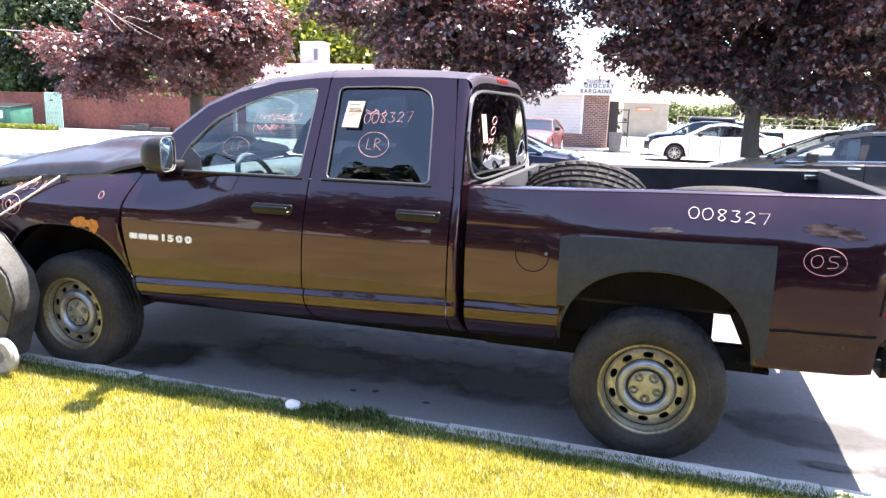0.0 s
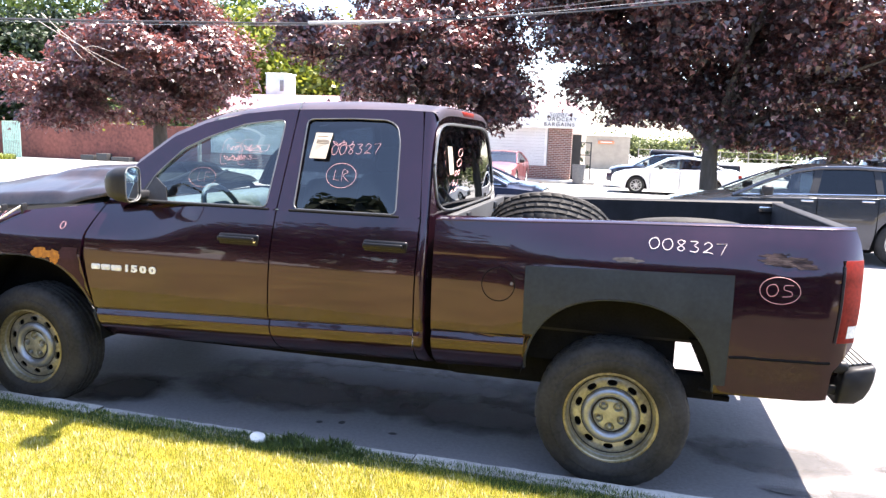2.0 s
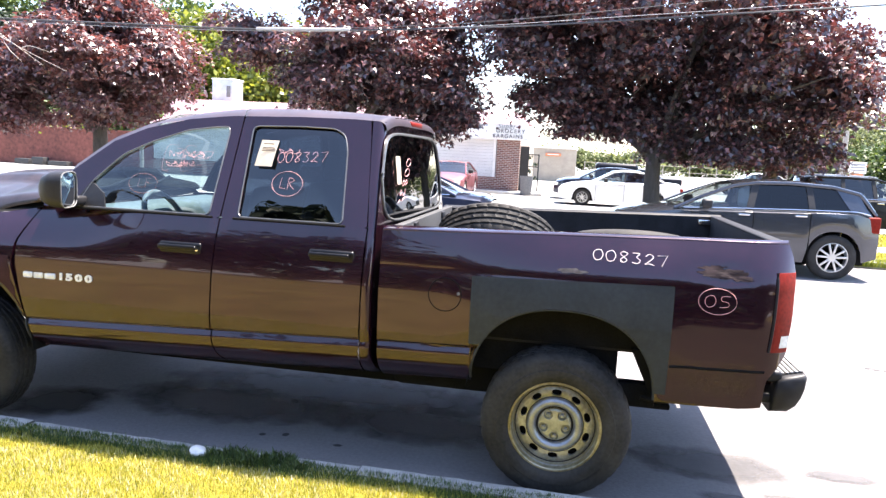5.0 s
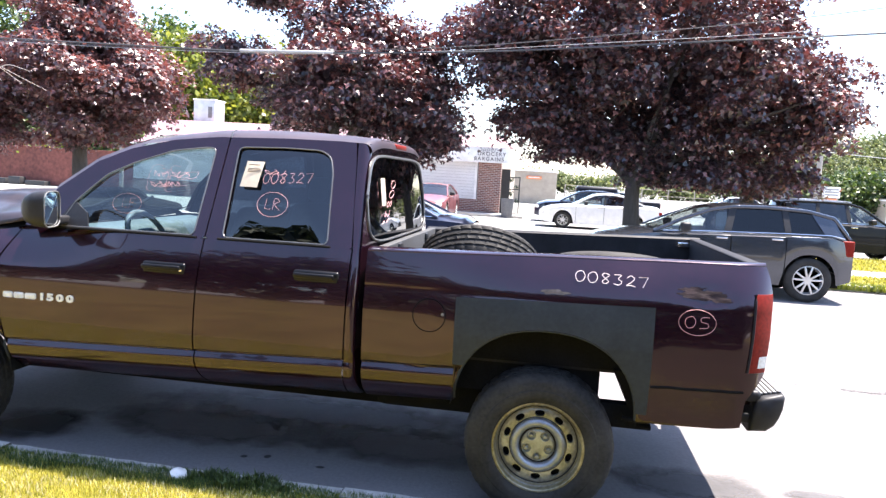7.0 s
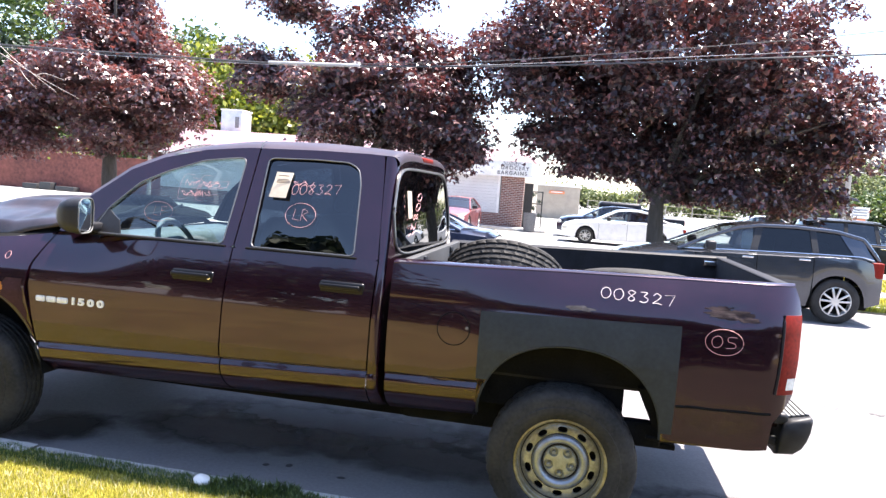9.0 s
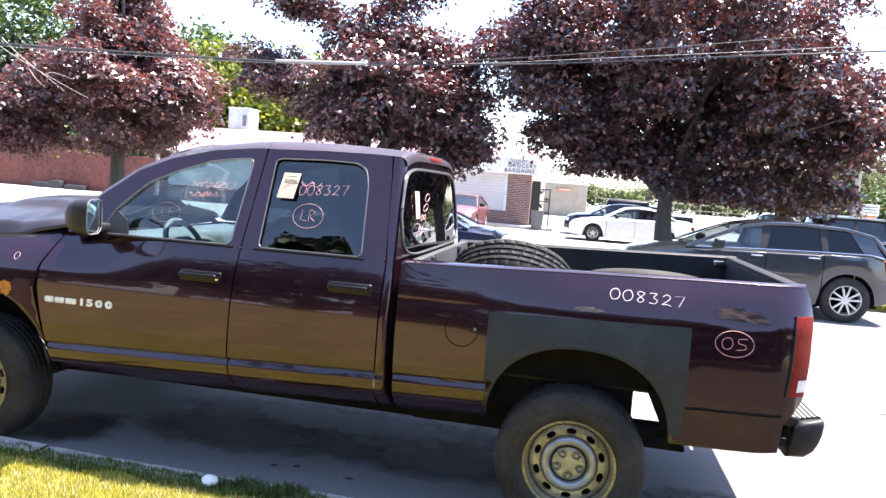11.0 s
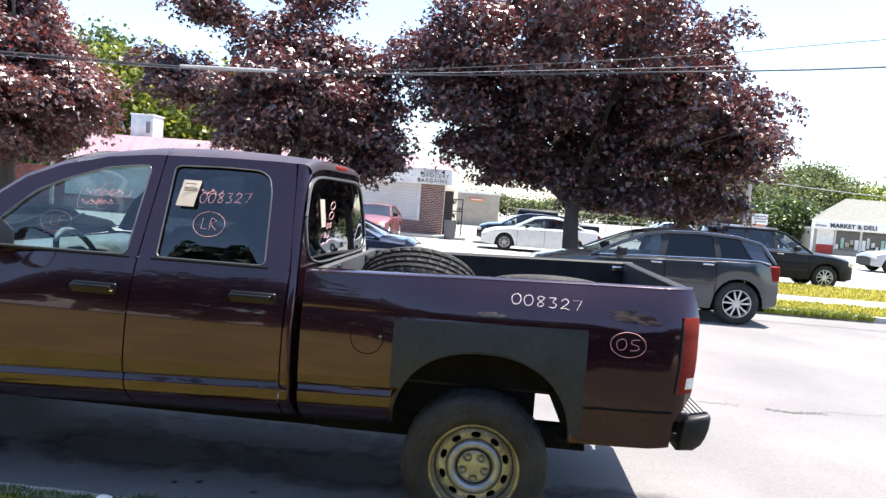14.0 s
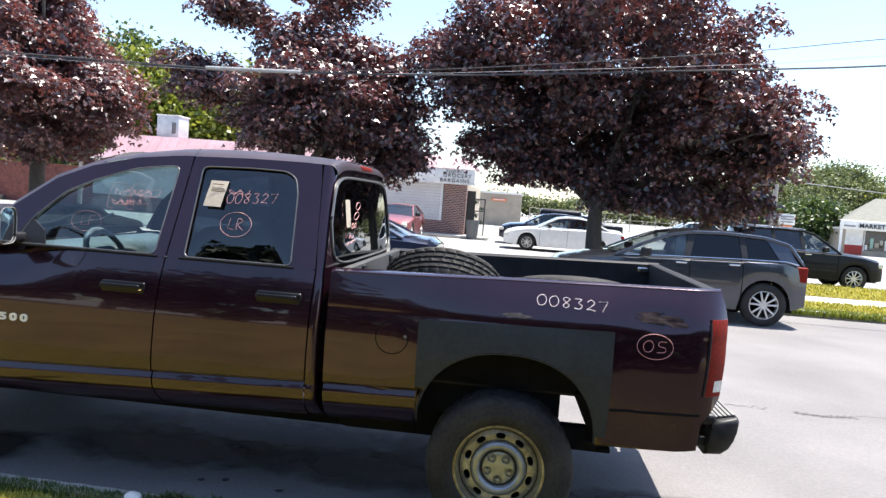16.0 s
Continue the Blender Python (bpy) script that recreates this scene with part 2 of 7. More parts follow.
M["yardleaf"] = leaf_mat("yard_leaves", (0.010, 0.020, 0.007), (0.040, 0.060, 0.018), 0.6, 0.2)
# darker green copy of the grass, with the truck's shade in its colour
M["kerbshade"] = leaf_mat("kerb_grass", (0.040, 0.085, 0.020), (0.15, 0.22, 0.040), 0.6, 0.3)
M["twig"] = mat("bare_twig", (0.34, 0.29, 0.26), 0.9, 0, 6, 0.3)
M["bark"] = mat("bark", (0.055, 0.045, 0.038), 0.9, 0, 4, 0.5, bump=0.02, bump_scale=22, streak=(4, 4, 0.8))
M["maple"] = leaf_mat("purple_leaves", (0.030, 0.024, 0.034), (0.29, 0.120, 0.108), 0.38, 0.11, (0.30, 0.060, 0.050), 0.48, 1.0)
M["maple_red"] = leaf_mat("reddish_leaves", (0.045, 0.034, 0.042), (0.27, 0.125, 0.115), 0.42, 0.22, (0.34, 0.09, 0.075), 0.4, 0.95)
M["green"] = leaf_mat("green_leaves", (0.03, 0.06, 0.012), (0.12, 0.17, 0.03), 0.5, 0.3)
M["darkgreen"] = leaf_mat("dark_green_leaves", (0.010, 0.024, 0.010), (0.045, 0.075, 0.022), 0.5, 0.2)
M["green2"] = leaf_mat("yellow_green_leaves", (0.10, 0.14, 0.015), (0.34, 0.36, 0.04), 0.5, 0.35)
M["farleaf"] = leaf_mat("far_leaves", (0.075, 0.10, 0.040), (0.23, 0.26, 0.085), 0.7, 0.3)
M["siding"] = mat("white_siding", (0.62, 0.62, 0.61), 0.6, 0, 1.5, 0.12, fine=20)
M["brick"] = None
M["pinkroof"] = mat("pink_metal_roof", (0.34, 0.215, 0.24), 0.55, 0, 1.2, 0.2)
M["whitepaint"] = mat("white_paint", (0.75, 0.74, 0.71), 0.6, 0, 3, 0.15)
M["metalbox"] = mat("galvanised_box", (0.50, 0.51, 0.52), 0.5, 0.3, 3, 0.2)
M["beige"] = mat("beige_stucco", (0.37, 0.315, 0.25), 0.85, 0, 2, 0.2)
M["lettering"] = mat("black_lettering", (0.03, 0.03, 0.03), 0.6)
M["greylettering"] = mat("grey_lettering", (0.25, 0.25, 0.25), 0.6)
M["orangesign"] = mat("orange_sign", (0.65, 0.22, 0.10), 0.6)
# wide dark blotches stand for the tree shade on this red wall
M["redbrick"] = mat("red_painted_wall", (0.060, 0.020, 0.018), 0.85, 0, 0.35, 0.4, color2=(0.30, 0.10, 0.075), bump=0.004, fine=6)
M["redpaint"] = mat("red_trim", (0.35, 0.04, 0.03), 0.7)
M["dumpgreen"] = mat("dumpster_green", (0.035, 0.14, 0.10), 0.6, 0, 3, 0.3)
M["gategreen"] = mat("gate_green", (0.28, 0.42, 0.36), 0.6, 0, 5, 0.3)
M["wire"] = mat("cable", (0.05, 0.05, 0.055), 0.6)
M["wirelight"] = mat("light_cable", (0.35, 0.35, 0.36), 0.6)
M["pole"] = mat("weathered_pole", (0.30, 0.27, 0.24), 0.9, 0, 3, 0.3)
M["shingle"] = mat("grey_shingles", (0.15, 0.15, 0.13), 0.9, 0, 4, 0.25, bump=0.01, bump_scale=12)
M["bin"] = mat("scuffed_black_bin", (0.022, 0.023, 0.024), 0.5, 0, 6, 0.6, bump=0.002, color2=(0.085, 0.085, 0.083))
M["window_dark"] = glass("shop_glass", (0.20, 0.24, 0.26), 1.0)
M["glass_clear"] = glass("clear_car_glass", (0.62, 0.68, 0.68), 1.0)
M["shopgoods"] = mat("shop_interior", (0.30, 0.28, 0.25), 0.8, 0, 3, 0.6)


def brick_mat():
    m = bpy.data.materials.new("brickwork")
    m.use_nodes = True
    nt = m.node_tree
    b = nt.nodes["Principled BSDF"]
    tc = nt.nodes.new("ShaderNodeTexCoord")
    sp = nt.nodes.new("ShaderNodeSeparateXYZ")
    ad = nt.nodes.new("ShaderNodeMath")
    cb = nt.nodes.new("ShaderNodeCombineXYZ")
    nt.links.new(tc.outputs["Object"], sp.inputs[0])
    nt.links.new(sp.outputs[0], ad.inputs[0])
    nt.links.new(sp.outputs[1], ad.inputs[1])
    nt.links.new(ad.outputs[0], cb.inputs[0])
    nt.links.new(sp.outputs[2], cb.inputs[1])
    t = nt.nodes.new("ShaderNodeTexBrick")
    nt.links.new(cb.outputs[0], t.inputs["Vector"])
    t.inputs["Scale"].default_value = 1.0
    t.inputs["Color1"].default_value, t.inputs["Color2"].default_value = (0.13, 0.045, 0.035, 1), (0.25, 0.10, 0.075, 1)
    t.inputs["Mortar"].default_value = (0.42, 0.38, 0.34, 1)
    t.inputs["Brick Width"].default_value, t.inputs["Row Height"].default_value, t.inputs["Mortar Size"].default_value = 0.22, 0.085, 0.012
    nt.links.new(t.outputs["Color"], b.inputs["Base Color"])
    b.inputs["Roughness"].default_value = 0.85
    bp = nt.nodes.new("ShaderNodeBump")
    bp.inputs["Distance"].default_value = 0.006
    nt.links.new(t.outputs["Fac"], bp.inputs["Height"])
    bp.invert = True
    nt.links.new(bp.outputs[0], b.inputs["Normal"])
    return m


M["brick"] = brick_mat()

# ---- mesh helpers ----


def link(name, bm, material, parent=None, label="", angle=38):
    me = bpy.data.meshes.new(name)
    bmesh.ops.remove_doubles(bm, verts=bm.verts, dist=0.00005) if len(bm.verts) < 20000 else None
    bm.to_mesh(me)
    bm.free()
    for p in me.polygons:
        p.use_smooth = True
    me.set_sharp_from_angle(angle=radians(angle))
    me.materials.append(material)
    ob = new(name, me)
    if parent is not None:
        ob.parent = parent
    if label:
        ob["label"] = label
    return ob


def part(name, bm, material, parent, label="", angle=38):
    """One mesh under a thing or a part."""
    return link(name, bm, material, parent, label, angle)


def thing(name, at, label, category, group="", turn=0.0):
    e = new(name)
    e.empty_display_size = 0.2
    e.matrix_basis = pose(*at, 0, 0, turn)
    return tagged(e, label, category, group)


def setting(name, bm, material, label, category="structure"):
    ob = link(name, bm, material)
    return tagged(ob, label, category, "", "structure")


def grid(f, nu, nv, bm=None, closed_u=False, closed_v=False):
    bm = bm or bmesh.new()
    cu, cv = (nu if closed_u else nu + 1), (nv if closed_v else nv + 1)
    vs = [[bm.verts.new(f(i / nu, j / nv)) for j in range(cv)] for i in range(cu)]
    for i in range(nu):
        for j in range(nv):
            a, b = vs[i % cu], vs[(i + 1) % cu]
            try:
                bm.faces.new((a[j % cv], b[j % cv], b[(j + 1) % cv], a[(j + 1) % cv]))
            except ValueError:
                pass
    return bm


def flange(bm, d):
    """Turn the open rim of a sheet inwards by the vector d, so that it has thickness."""
    rim = [e for e in bm.edges if len(e.link_faces) == 1]
    r = bmesh.ops.extrude_edge_only(bm, edges=rim)
    for v in r["geom"]:
        if isinstance(v, bmesh.types.BMVert):
            v.co += Vector(d)
    return bm


def box(x0, x1, y0, y1, z0, z1, bevel=0.0, bm=None, seg=2):
    b2 = bmesh.new()
    bmesh.ops.create_cube(b2, size=1.0)
    for v in b2.verts:
        v.co = Vector(((x0 + x1) / 2 + v.co.x * (x1 - x0), (y0 + y1) / 2 + v.co.y * (y1 - y0), (z0 + z1) / 2 + v.co.z * (z1 - z0)))
    if bevel:
        bmesh.ops.bevel(b2, geom=list(b2.edges), offset=bevel, segments=seg, affect="EDGES", profile=0.5)
    return b2 if bm is None else join(bm, b2)


def join(bm, other):
    tmp = bpy.data.meshes.new("tmp")
    other.to_mesh(tmp)
    other.free()
    bm.from_mesh(tmp)
    bpy.data.meshes.remove(tmp)
    return bm


def moved(bm, m):
    bmesh.ops.transform(bm, matrix=m, verts=bm.verts)
    return bm


def tube(pts, r, n=8, bm=None, closed=False, r_end=None):
    bm = bm or bmesh.new()
    pts = [Vector(p) for p in pts]
    rings = []
    k = len(pts)
    for i, p in enumerate(pts):
        a = pts[i - 1] if i or closed else pts[0]
        b = pts[(i + 1) % k] if i < k - 1 or closed else pts[-1]
        d = (b - a).normalized() if (b - a).length > 1e-9 else Vector((0, 0, 1))
        u = d.cross(Vector((0, 0, 1)) if abs(d.z) < 0.95 else Vector((0, 1, 0))).normalized()
        w = d.cross(u)
        rr = r if r_end is None else r + (r_end - r) * i / (k - 1)
        rings.append([bm.verts.new(p + rr * (math.cos(t) * u + math.sin(t) * w)) for t in (2 * math.pi * j / n for j in range(n))])
    for i in range(k if closed else k - 1):
        a, b = rings[i], rings[(i + 1) % k]
        for j in range(n):
            bm.faces.new((a[j], a[(j + 1) % n], b[(j + 1) % n], b[j]))
    if not closed:
        bm.faces.new(rings[0][::-1])
        bm.faces.new(rings[-1])
    return bm


def revolve(profile, n=48, bm=None):
    """Turn (radius, y) pairs about the y axis."""
    k = len(profile) - 1

    def f(u, v):
        r, y = profile[round(v * k)]
        a = 2 * math.pi * u
        return (r * math.cos(a), y, r * math.sin(a))
    return grid(f, n, k, bm, closed_u=True)


def lerp(a, b, t):
    return a + (b - a) * t


def along(pts, s):
    """The value of a list of (s, value) pairs at s, joined by straight lines."""
    if s <= pts[0][0]:
        return pts[0][1]
    for (a, va), (b, vb) in zip(pts, pts[1:]):
        if s <= b:
            return lerp(va, vb, (s - a) / (b - a))
    return pts[-1][1]


def resample(pts, n):
    """n points at even steps along a polyline."""
    pts = [Vector(p) for p in pts]
    run = [0.0]
    for a, b in zip(pts, pts[1:]):
        run.append(run[-1] + (b - a).length)
    out = []
    for i in range(n):
        s = run[-1] * i / (n - 1)
        j = max(k for k in range(len(run)) if run[k] <= s + 1e-9)
        j = min(j, len(pts) - 2)
        out.append(pts[j].lerp(pts[j + 1], (s - run[j]) / max(1e-9, run[j + 1] - run[j])))
    return out


def loft(a, b, n=60, steps=1, bm=None, closed=False):
    """A sheet between two polylines."""
    pa, pb = resample(a, n + 1), resample(b, n + 1)
    return grid(lambda u, v: pa[round(u * n)].lerp(pb[round(u * n)], v), n, steps, bm)


def words(name, body, size, at, rx, rz, material, parent=None, depth=0.004, shear=0.0, space=1.0, bold=0.0):
    """Lettering as a mesh, standing at a place."""
    c = bpy.data.curves.new(name, "FONT")
    c.body, c.size, c.extrude, c.shear, c.space_character, c.offset = body, size, depth, shear, space, bold
    c.align_x, c.align_y = "CENTER", "CENTER"
    tmp = bpy.data.objects.new("tmp", c)
    me = bpy.data.meshes.new_from_object(tmp)
    bpy.data.objects.remove(tmp)
    me.materials.clear()
    me.materials.append(material)
    ob = new(name, me)
    ob.parent = parent
    ob.matrix_basis = pose(*at, rx, 0, rz)
    return ob


# ---- the pickup truck: x runs to its tail, y from its street-verge side across ----
WIDE = 2.0
truck = thing("pickup_truck", (0, 0, 0), "dark maroon four-door pickup truck with marker writing and primer patch", "pickup truck")


def ledge(x):
    """The height of the crease along the doors, which climbs towards the tail."""
    return along([(-3.1, 0.690), (-3.0, 0.694), (-1.07, 0.759), (-0.47, 0.774)], x)


def side_y(x, z):
    """How far the flank lies inside the truck's widest line."""
    if z > 0.98:
        y = 0.50 * (z - 0.98) ** 2
    else:
        y = 0.20 * (0.98 - z) ** 2
    zt = ledge(x)
    zb = zt - 0.046
    if x > -0.43:
        zb = lerp(0.70, 0.63, min(1.0, max(0.0, x / 0.45)))
    elif zb <= z < zt:
        y += 0.0185 * min(1.0, (z - zb) / 0.036) * min(1.0, (zt - z) / 0.008)
    if z < zb:
        y += 1.0 * (zb - z) ** 2 + 4.0 * max(0.0, zb - 0.03 - z) ** 2
    if x < -2.30 and z > 1.10:
        q = min(1.0, (-2.30 - x) / 0.75)
        y += 0.095 * q * q * (3 - 2 * q) * ((z - 1.10) / 0.235) ** 1.35
    return y


def bed_y(x, z):
    """The bed's flank, with the rounded haunch over the wheel."""
    y = side_y(x, min(z, 1.16))
    if z > 1.10:
        hip = along([(-0.95, 0.030), (-0.55, 0.04), (-0.1, 0.085), (0.5, 0.11), (0.95, 0.10), (1.08, 0.09)], x)
        q = min(1.0, max(0.0, (z - 1.165) / (rail_top(x) - 1.16)))
        y += hip * (0.30 * q * q * (3 - 2 * q) + 0.70 * q * q)
    flare = max(0.0, 1 - ((x - 0.01) / 0.62) ** 2) * max(0.0, 1 - abs(z - 0.95) / 0.28)
    y -= 0.022 * flare
    if x > 0.9:
        y += 0.09 * ((x - 0.9) / 0.195) ** 2.4
    dent = math.exp(-(((x - 0.76) / 0.13) ** 2 + ((z - 1.245) / 0.05) ** 2))
    if dent > 0.01:
        y += dent * (0.014 + 0.007 * noise.noise(Vector((x * 9 + z * 5, 3.0, z * 22 - x * 5))) + 0.004 * noise.noise(Vector((x * 22, 7.0, z * 60))))
    return y


def fender_y(x, z):
    y = side_y(x, z)
    flare = max(0.0, 1 - ((x + 3.57) / 0.75) ** 2) * max(0.0, 1 - abs(z - 0.98) / 0.30)
    y -= 0.03 * flare
    if x < -4.1:
        y += 0.55 * ((-4.1 - x) / 0.5) ** 2
    return y


def upper_y(z):
    return 0.063 + (z - 1.335) * 0.41


def arch(x, cx, half, base, top, n):
    t = abs((x - cx) / half)
    return base if t >= 1 else base + (top - base) * (1 - t ** n) ** (1 / n)


FENDER_GAP = [(0.48, -3.02), (0.71, -3.06), (1.0, -3.115), (1.14, -3.10), (1.33, -3.03)]
DOOR_GAP = [(0.50, -1.862), (0.557, -1.885), (0.66, -1.899), (0.786, -1.904), (1.07, -1.891), (1.33, -1.877)]
BACK_GAP = [(0.53, -1.056), (1.06, -1.046), (1.33, -1.040), (1.53, -1.066), (1.90, -1.100)]


def cols(x0, x1, bot, top, yf, nz=26, step=0.02, edge0=None, edge1=None, crease=None):
    """A flank panel of upright columns from bot(x) to top(x); edge0 and edge1 bend its upright ends, and rows follow a crease."""
    n = max(4, round((x1 - x0) / step))

    def f(u, v):
        x = lerp(x0, x1, u)
        z = lerp(bot(x), top(x), v)
        if crease:
            zt = crease(x)
            z = along([(0.0, bot(x)), (0.25, zt - 0.046), (0.35, zt - 0.010), (0.37, zt - 0.008), (0.42, zt), (1.0, top(x))], v)
        if edge0:
            x += (along(edge0, z) - x0) * max(0.0, 1 - u * 6)
        if edge1:
            x += (along(edge1, z) - x1) * max(0.0, 1 - (1 - u) * 6)
        return (x, yf(x, z), z)
    return grid(f, n, nz)


def both(bm_make):
    """The verge-side sheet and its mirror image."""
    a = bm_make()
    b = bm_make()
    for v in b.verts:
        v.co.y = WIDE - v.co.y
    bmesh.ops.reverse_faces(b, faces=b.faces)
    return ((a, 1), (b, -1))


def rail_top(x):
    return 1.345 + 0.027 * (x + 0.95)


FWIN = [(-2.76, 1.352), (-2.69, 1.50), (-2.54, 1.655), (-2.39, 1.73), (-2.17, 1.81), (-2.02, 1.832), (-1.94, 1.840),
        (-1.918, 1.822), (-1.945, 1.352)]
FOUT = [(-2.97, 1.34), (-2.83, 1.555), (-2.62, 1.725), (-2.43, 1.81), (-2.18, 1.872), (-1.98, 1.895), (-1.90, 1.902),
        (-1.852, 1.903), (-1.881, 1.338)]
RWIN = [(-1.776, 1.352), (-1.783, 1.833), (-1.76, 1.850), (-1.50, 1.858), (-1.30, 1.854), (-1.240, 1.82), (-1.215, 1.74),
        (-1.183, 1.352)]
ROUT = [(-1.873, 1.338), (-1.845, 1.89), (-1.838, 1.903), (-1.50, 1.912), (-1.20, 1.912), (-1.108, 1.908), (-1.092, 1.80),
        (-1.045, 1.338)]


def p3(pts, off=0.0):
    return [(x, upper_y(z) + off, z) for x, z in pts]


def rounded(pts, cut=0.22):
    """The outline with its corners cut twice, in step for any cut."""
    for k in (0, 1):
        out = []
        for i, (x0, z0) in enumerate(pts):
            x1, z1 = pts[(i + 1) % len(pts)]
            c = (min(0.25, 0.016 / max(0.01, math.hypot(x1 - x0, z1 - z0))) if k == 0 else min(0.25, 0.008 / max(0.01, math.hypot(x1 - x0, z1 - z0)))) if cut > 0.1 else 0.02
            out += [(lerp(x0, x1, c), lerp(z0, z1, c)), (lerp(x0, x1, 1 - c), lerp(z0, z1, 1 - c))]
        pts = out
    return pts


def ring(inner, outer, n=90):
    a, b = p3(rounded(inner)), p3(rounded(outer, 0.03))
    bm = bmesh.new()
    va = [bm.verts.new(p) for p in a]
    vb = [bm.verts.new(p) for p in b]
    for i in range(len(va)):
        j = (i + 1) % len(va)
        bm.faces.new((va[i], va[j], vb[j], vb[i]))
    return flange(bm, (0, 0.03, 0))


def poly(pts3):
    bm = bmesh.new()
    bm.faces.new([bm.verts.new(p) for p in pts3])
    bmesh.ops.triangulate(bm, faces=bm.faces)
    return bm


def dish(pts, off, swell=0.034, n=26):
    """A slightly curved pane inside an outline of (x, z)."""
    cx, cz = sum(p[0] for p in pts) / len(pts), sum(p[1] for p in pts) / len(pts)
    edge = resample([(x, 0, z) for x, z in pts + pts[:1]], n * 2 + 1)

    def f(u, v):
        e = edge[round(u * n * 2)]
        x, z = lerp(cx, e.x, v), lerp(cz, e.z, v)
        return (x, upper_y(z) + off - swell * (1 - v * v), z)
    return grid(f, n * 2, 6)


# doors
for bm, s in both(lambda: flange(cols(-3.07, -1.86, lambda x: 0.505 + 0.006 * (x + 3), lambda x: 1.338, side_y, nz=100, crease=ledge, edge0=FENDER_GAP,
                                      edge1=[(z, x - 0.004) for z, x in DOOR_GAP]), (0, 0.035, 0))):
    d = part("front_door", bm, M["paint"], truck)
    fd = d if s == 1 else fd
    d2 = d
    for wn_, glass_, pts, out in (("window_frame", "glass_front", FWIN, FOUT),):
        fr, gl = ring(pts, out), dish(rounded(pts), 0.012)
        trim = tube(p3(rounded(pts), -0.001), 0.0045, 6, closed=True)
        if s == -1:
            for b in (fr, gl, trim):
                for v in b.verts:
                    v.co.y = WIDE - v.co.y
        part("window_frame", fr, M["paint"], d)
        part("window", gl, M[glass_], d, "clear side glass with grease-pencil writing" if s == 1 else "")
        part("window_trim", trim, M["seal"], d, "grey rubber window seal")
for bm, s in both(lambda: flange(cols(-1.86, -1.04, lambda x: 0.515 + 0.02 * (x + 1.86), lambda x: 1.338, side_y, nz=100, crease=ledge,
                                      edge0=[(z, x + 0.004) for z, x in DOOR_GAP], edge1=[(z, x - 0.004) for z, x in BACK_GAP]), (0, 0.035, 0))):
    d = part("rear_door", bm, M["paint"], truck)
    rd = d if s == 1 else rd
    fr, gl = ring(RWIN, ROUT), dish(rounded(RWIN), 0.012)
    trim = tube(p3(rounded(RWIN), -0.001), 0.0045, 6, closed=True)
    if s == -1:
        for b in (fr, gl, trim):
            for v in b.verts:
                v.co.y = WIDE - v.co.y
    part("window_frame", fr, M["paint"], d)
    part("window", gl, M["glass_dark"], d, "dark privacy glass with marker numbers")
    part("window_trim", trim, M["seal"], d, "grey rubber window seal")


def door_handle(x, z, parent, s):
    y0 = side_y(x, z)
    plate = box(x - 0.125, x + 0.125, y0 - 0.006, y0 + 0.02, z - 0.034, z + 0.034, 0.014, seg=3)
    grip = box(x - 0.118, x + 0.105, y0 - 0.034, y0 - 0.014, z - 0.006, z + 0.022, 0.009, seg=3)
    stub = join(box(x - 0.11, x - 0.085, y0 - 0.02, y0, z - 0.004, z + 0.018, 0.004), box(x + 0.075, x + 0.1, y0 - 0.02, y0, z - 0.004, z + 0.018, 0.004))
    for b in (plate, grip, stub):
        if s == -1:
            for v in b.verts:
                v.co.y = WIDE - v.co.y
    pl = part("handle", plate, M["handle"], parent, "black plastic door handle")
    part("grip", join(grip, stub), M["handle"], pl)


door_handle(-2.085, 1.165, fd, 1)
door_handle(-1.22, 1.182, rd, 1)
lock = revolve([(0.0001, -0.008), (0.011, -0.008), (0.012, 0.0)], 16)
part("lock", moved(lock, pose(-1.985, side_y(-2, 1.165) - 0.002, 1.165)), M["chrome"], fd, "chrome key lock")

# worn chrome badge: three plain bars and the number
for x, w in ((-3.052, 0.060), (-2.985, 0.062), (-2.915, 0.070)):
    part("badge", box(x, x + w, side_y(x, 0.945) - 0.006, side_y(x, 0.945) + 0.004, 0.930, 0.964, 0.009, seg=3), M["badge"], fd, "chrome badge bar")
for ch, x in (("1", -2.808), ("5", -2.757), ("0", -2.697), ("0", -2.635)):
    num = words("badge_number", ch, 0.053, (x, side_y(x, 0.946) - 0.003, 0.948), 90, 0, M["badge"], fd, 0.003, bold=0.0028)
    num.scale = (1.55, 1, 1)
    num["label"] = "worn chrome digit " + ch

# fenders
def fender():
    bot = lambda x: arch(x, -3.56, 0.50, 0.50, 0.985, 2.5) if x > -4.06 else 0.55
    top = lambda x: along([(-4.6, 1.05), (-4.2, 1.13), (-3.83, 1.205), (-3.51, 1.255), (-3.25, 1.285), (-3.0, 1.335)], x)
    return flange(cols(-4.58, -3.075, bot, top, fender_y, nz=30, step=0.012, edge1=[(z, x - 0.008) for z, x in FENDER_GAP]), (0, 0.04, 0))


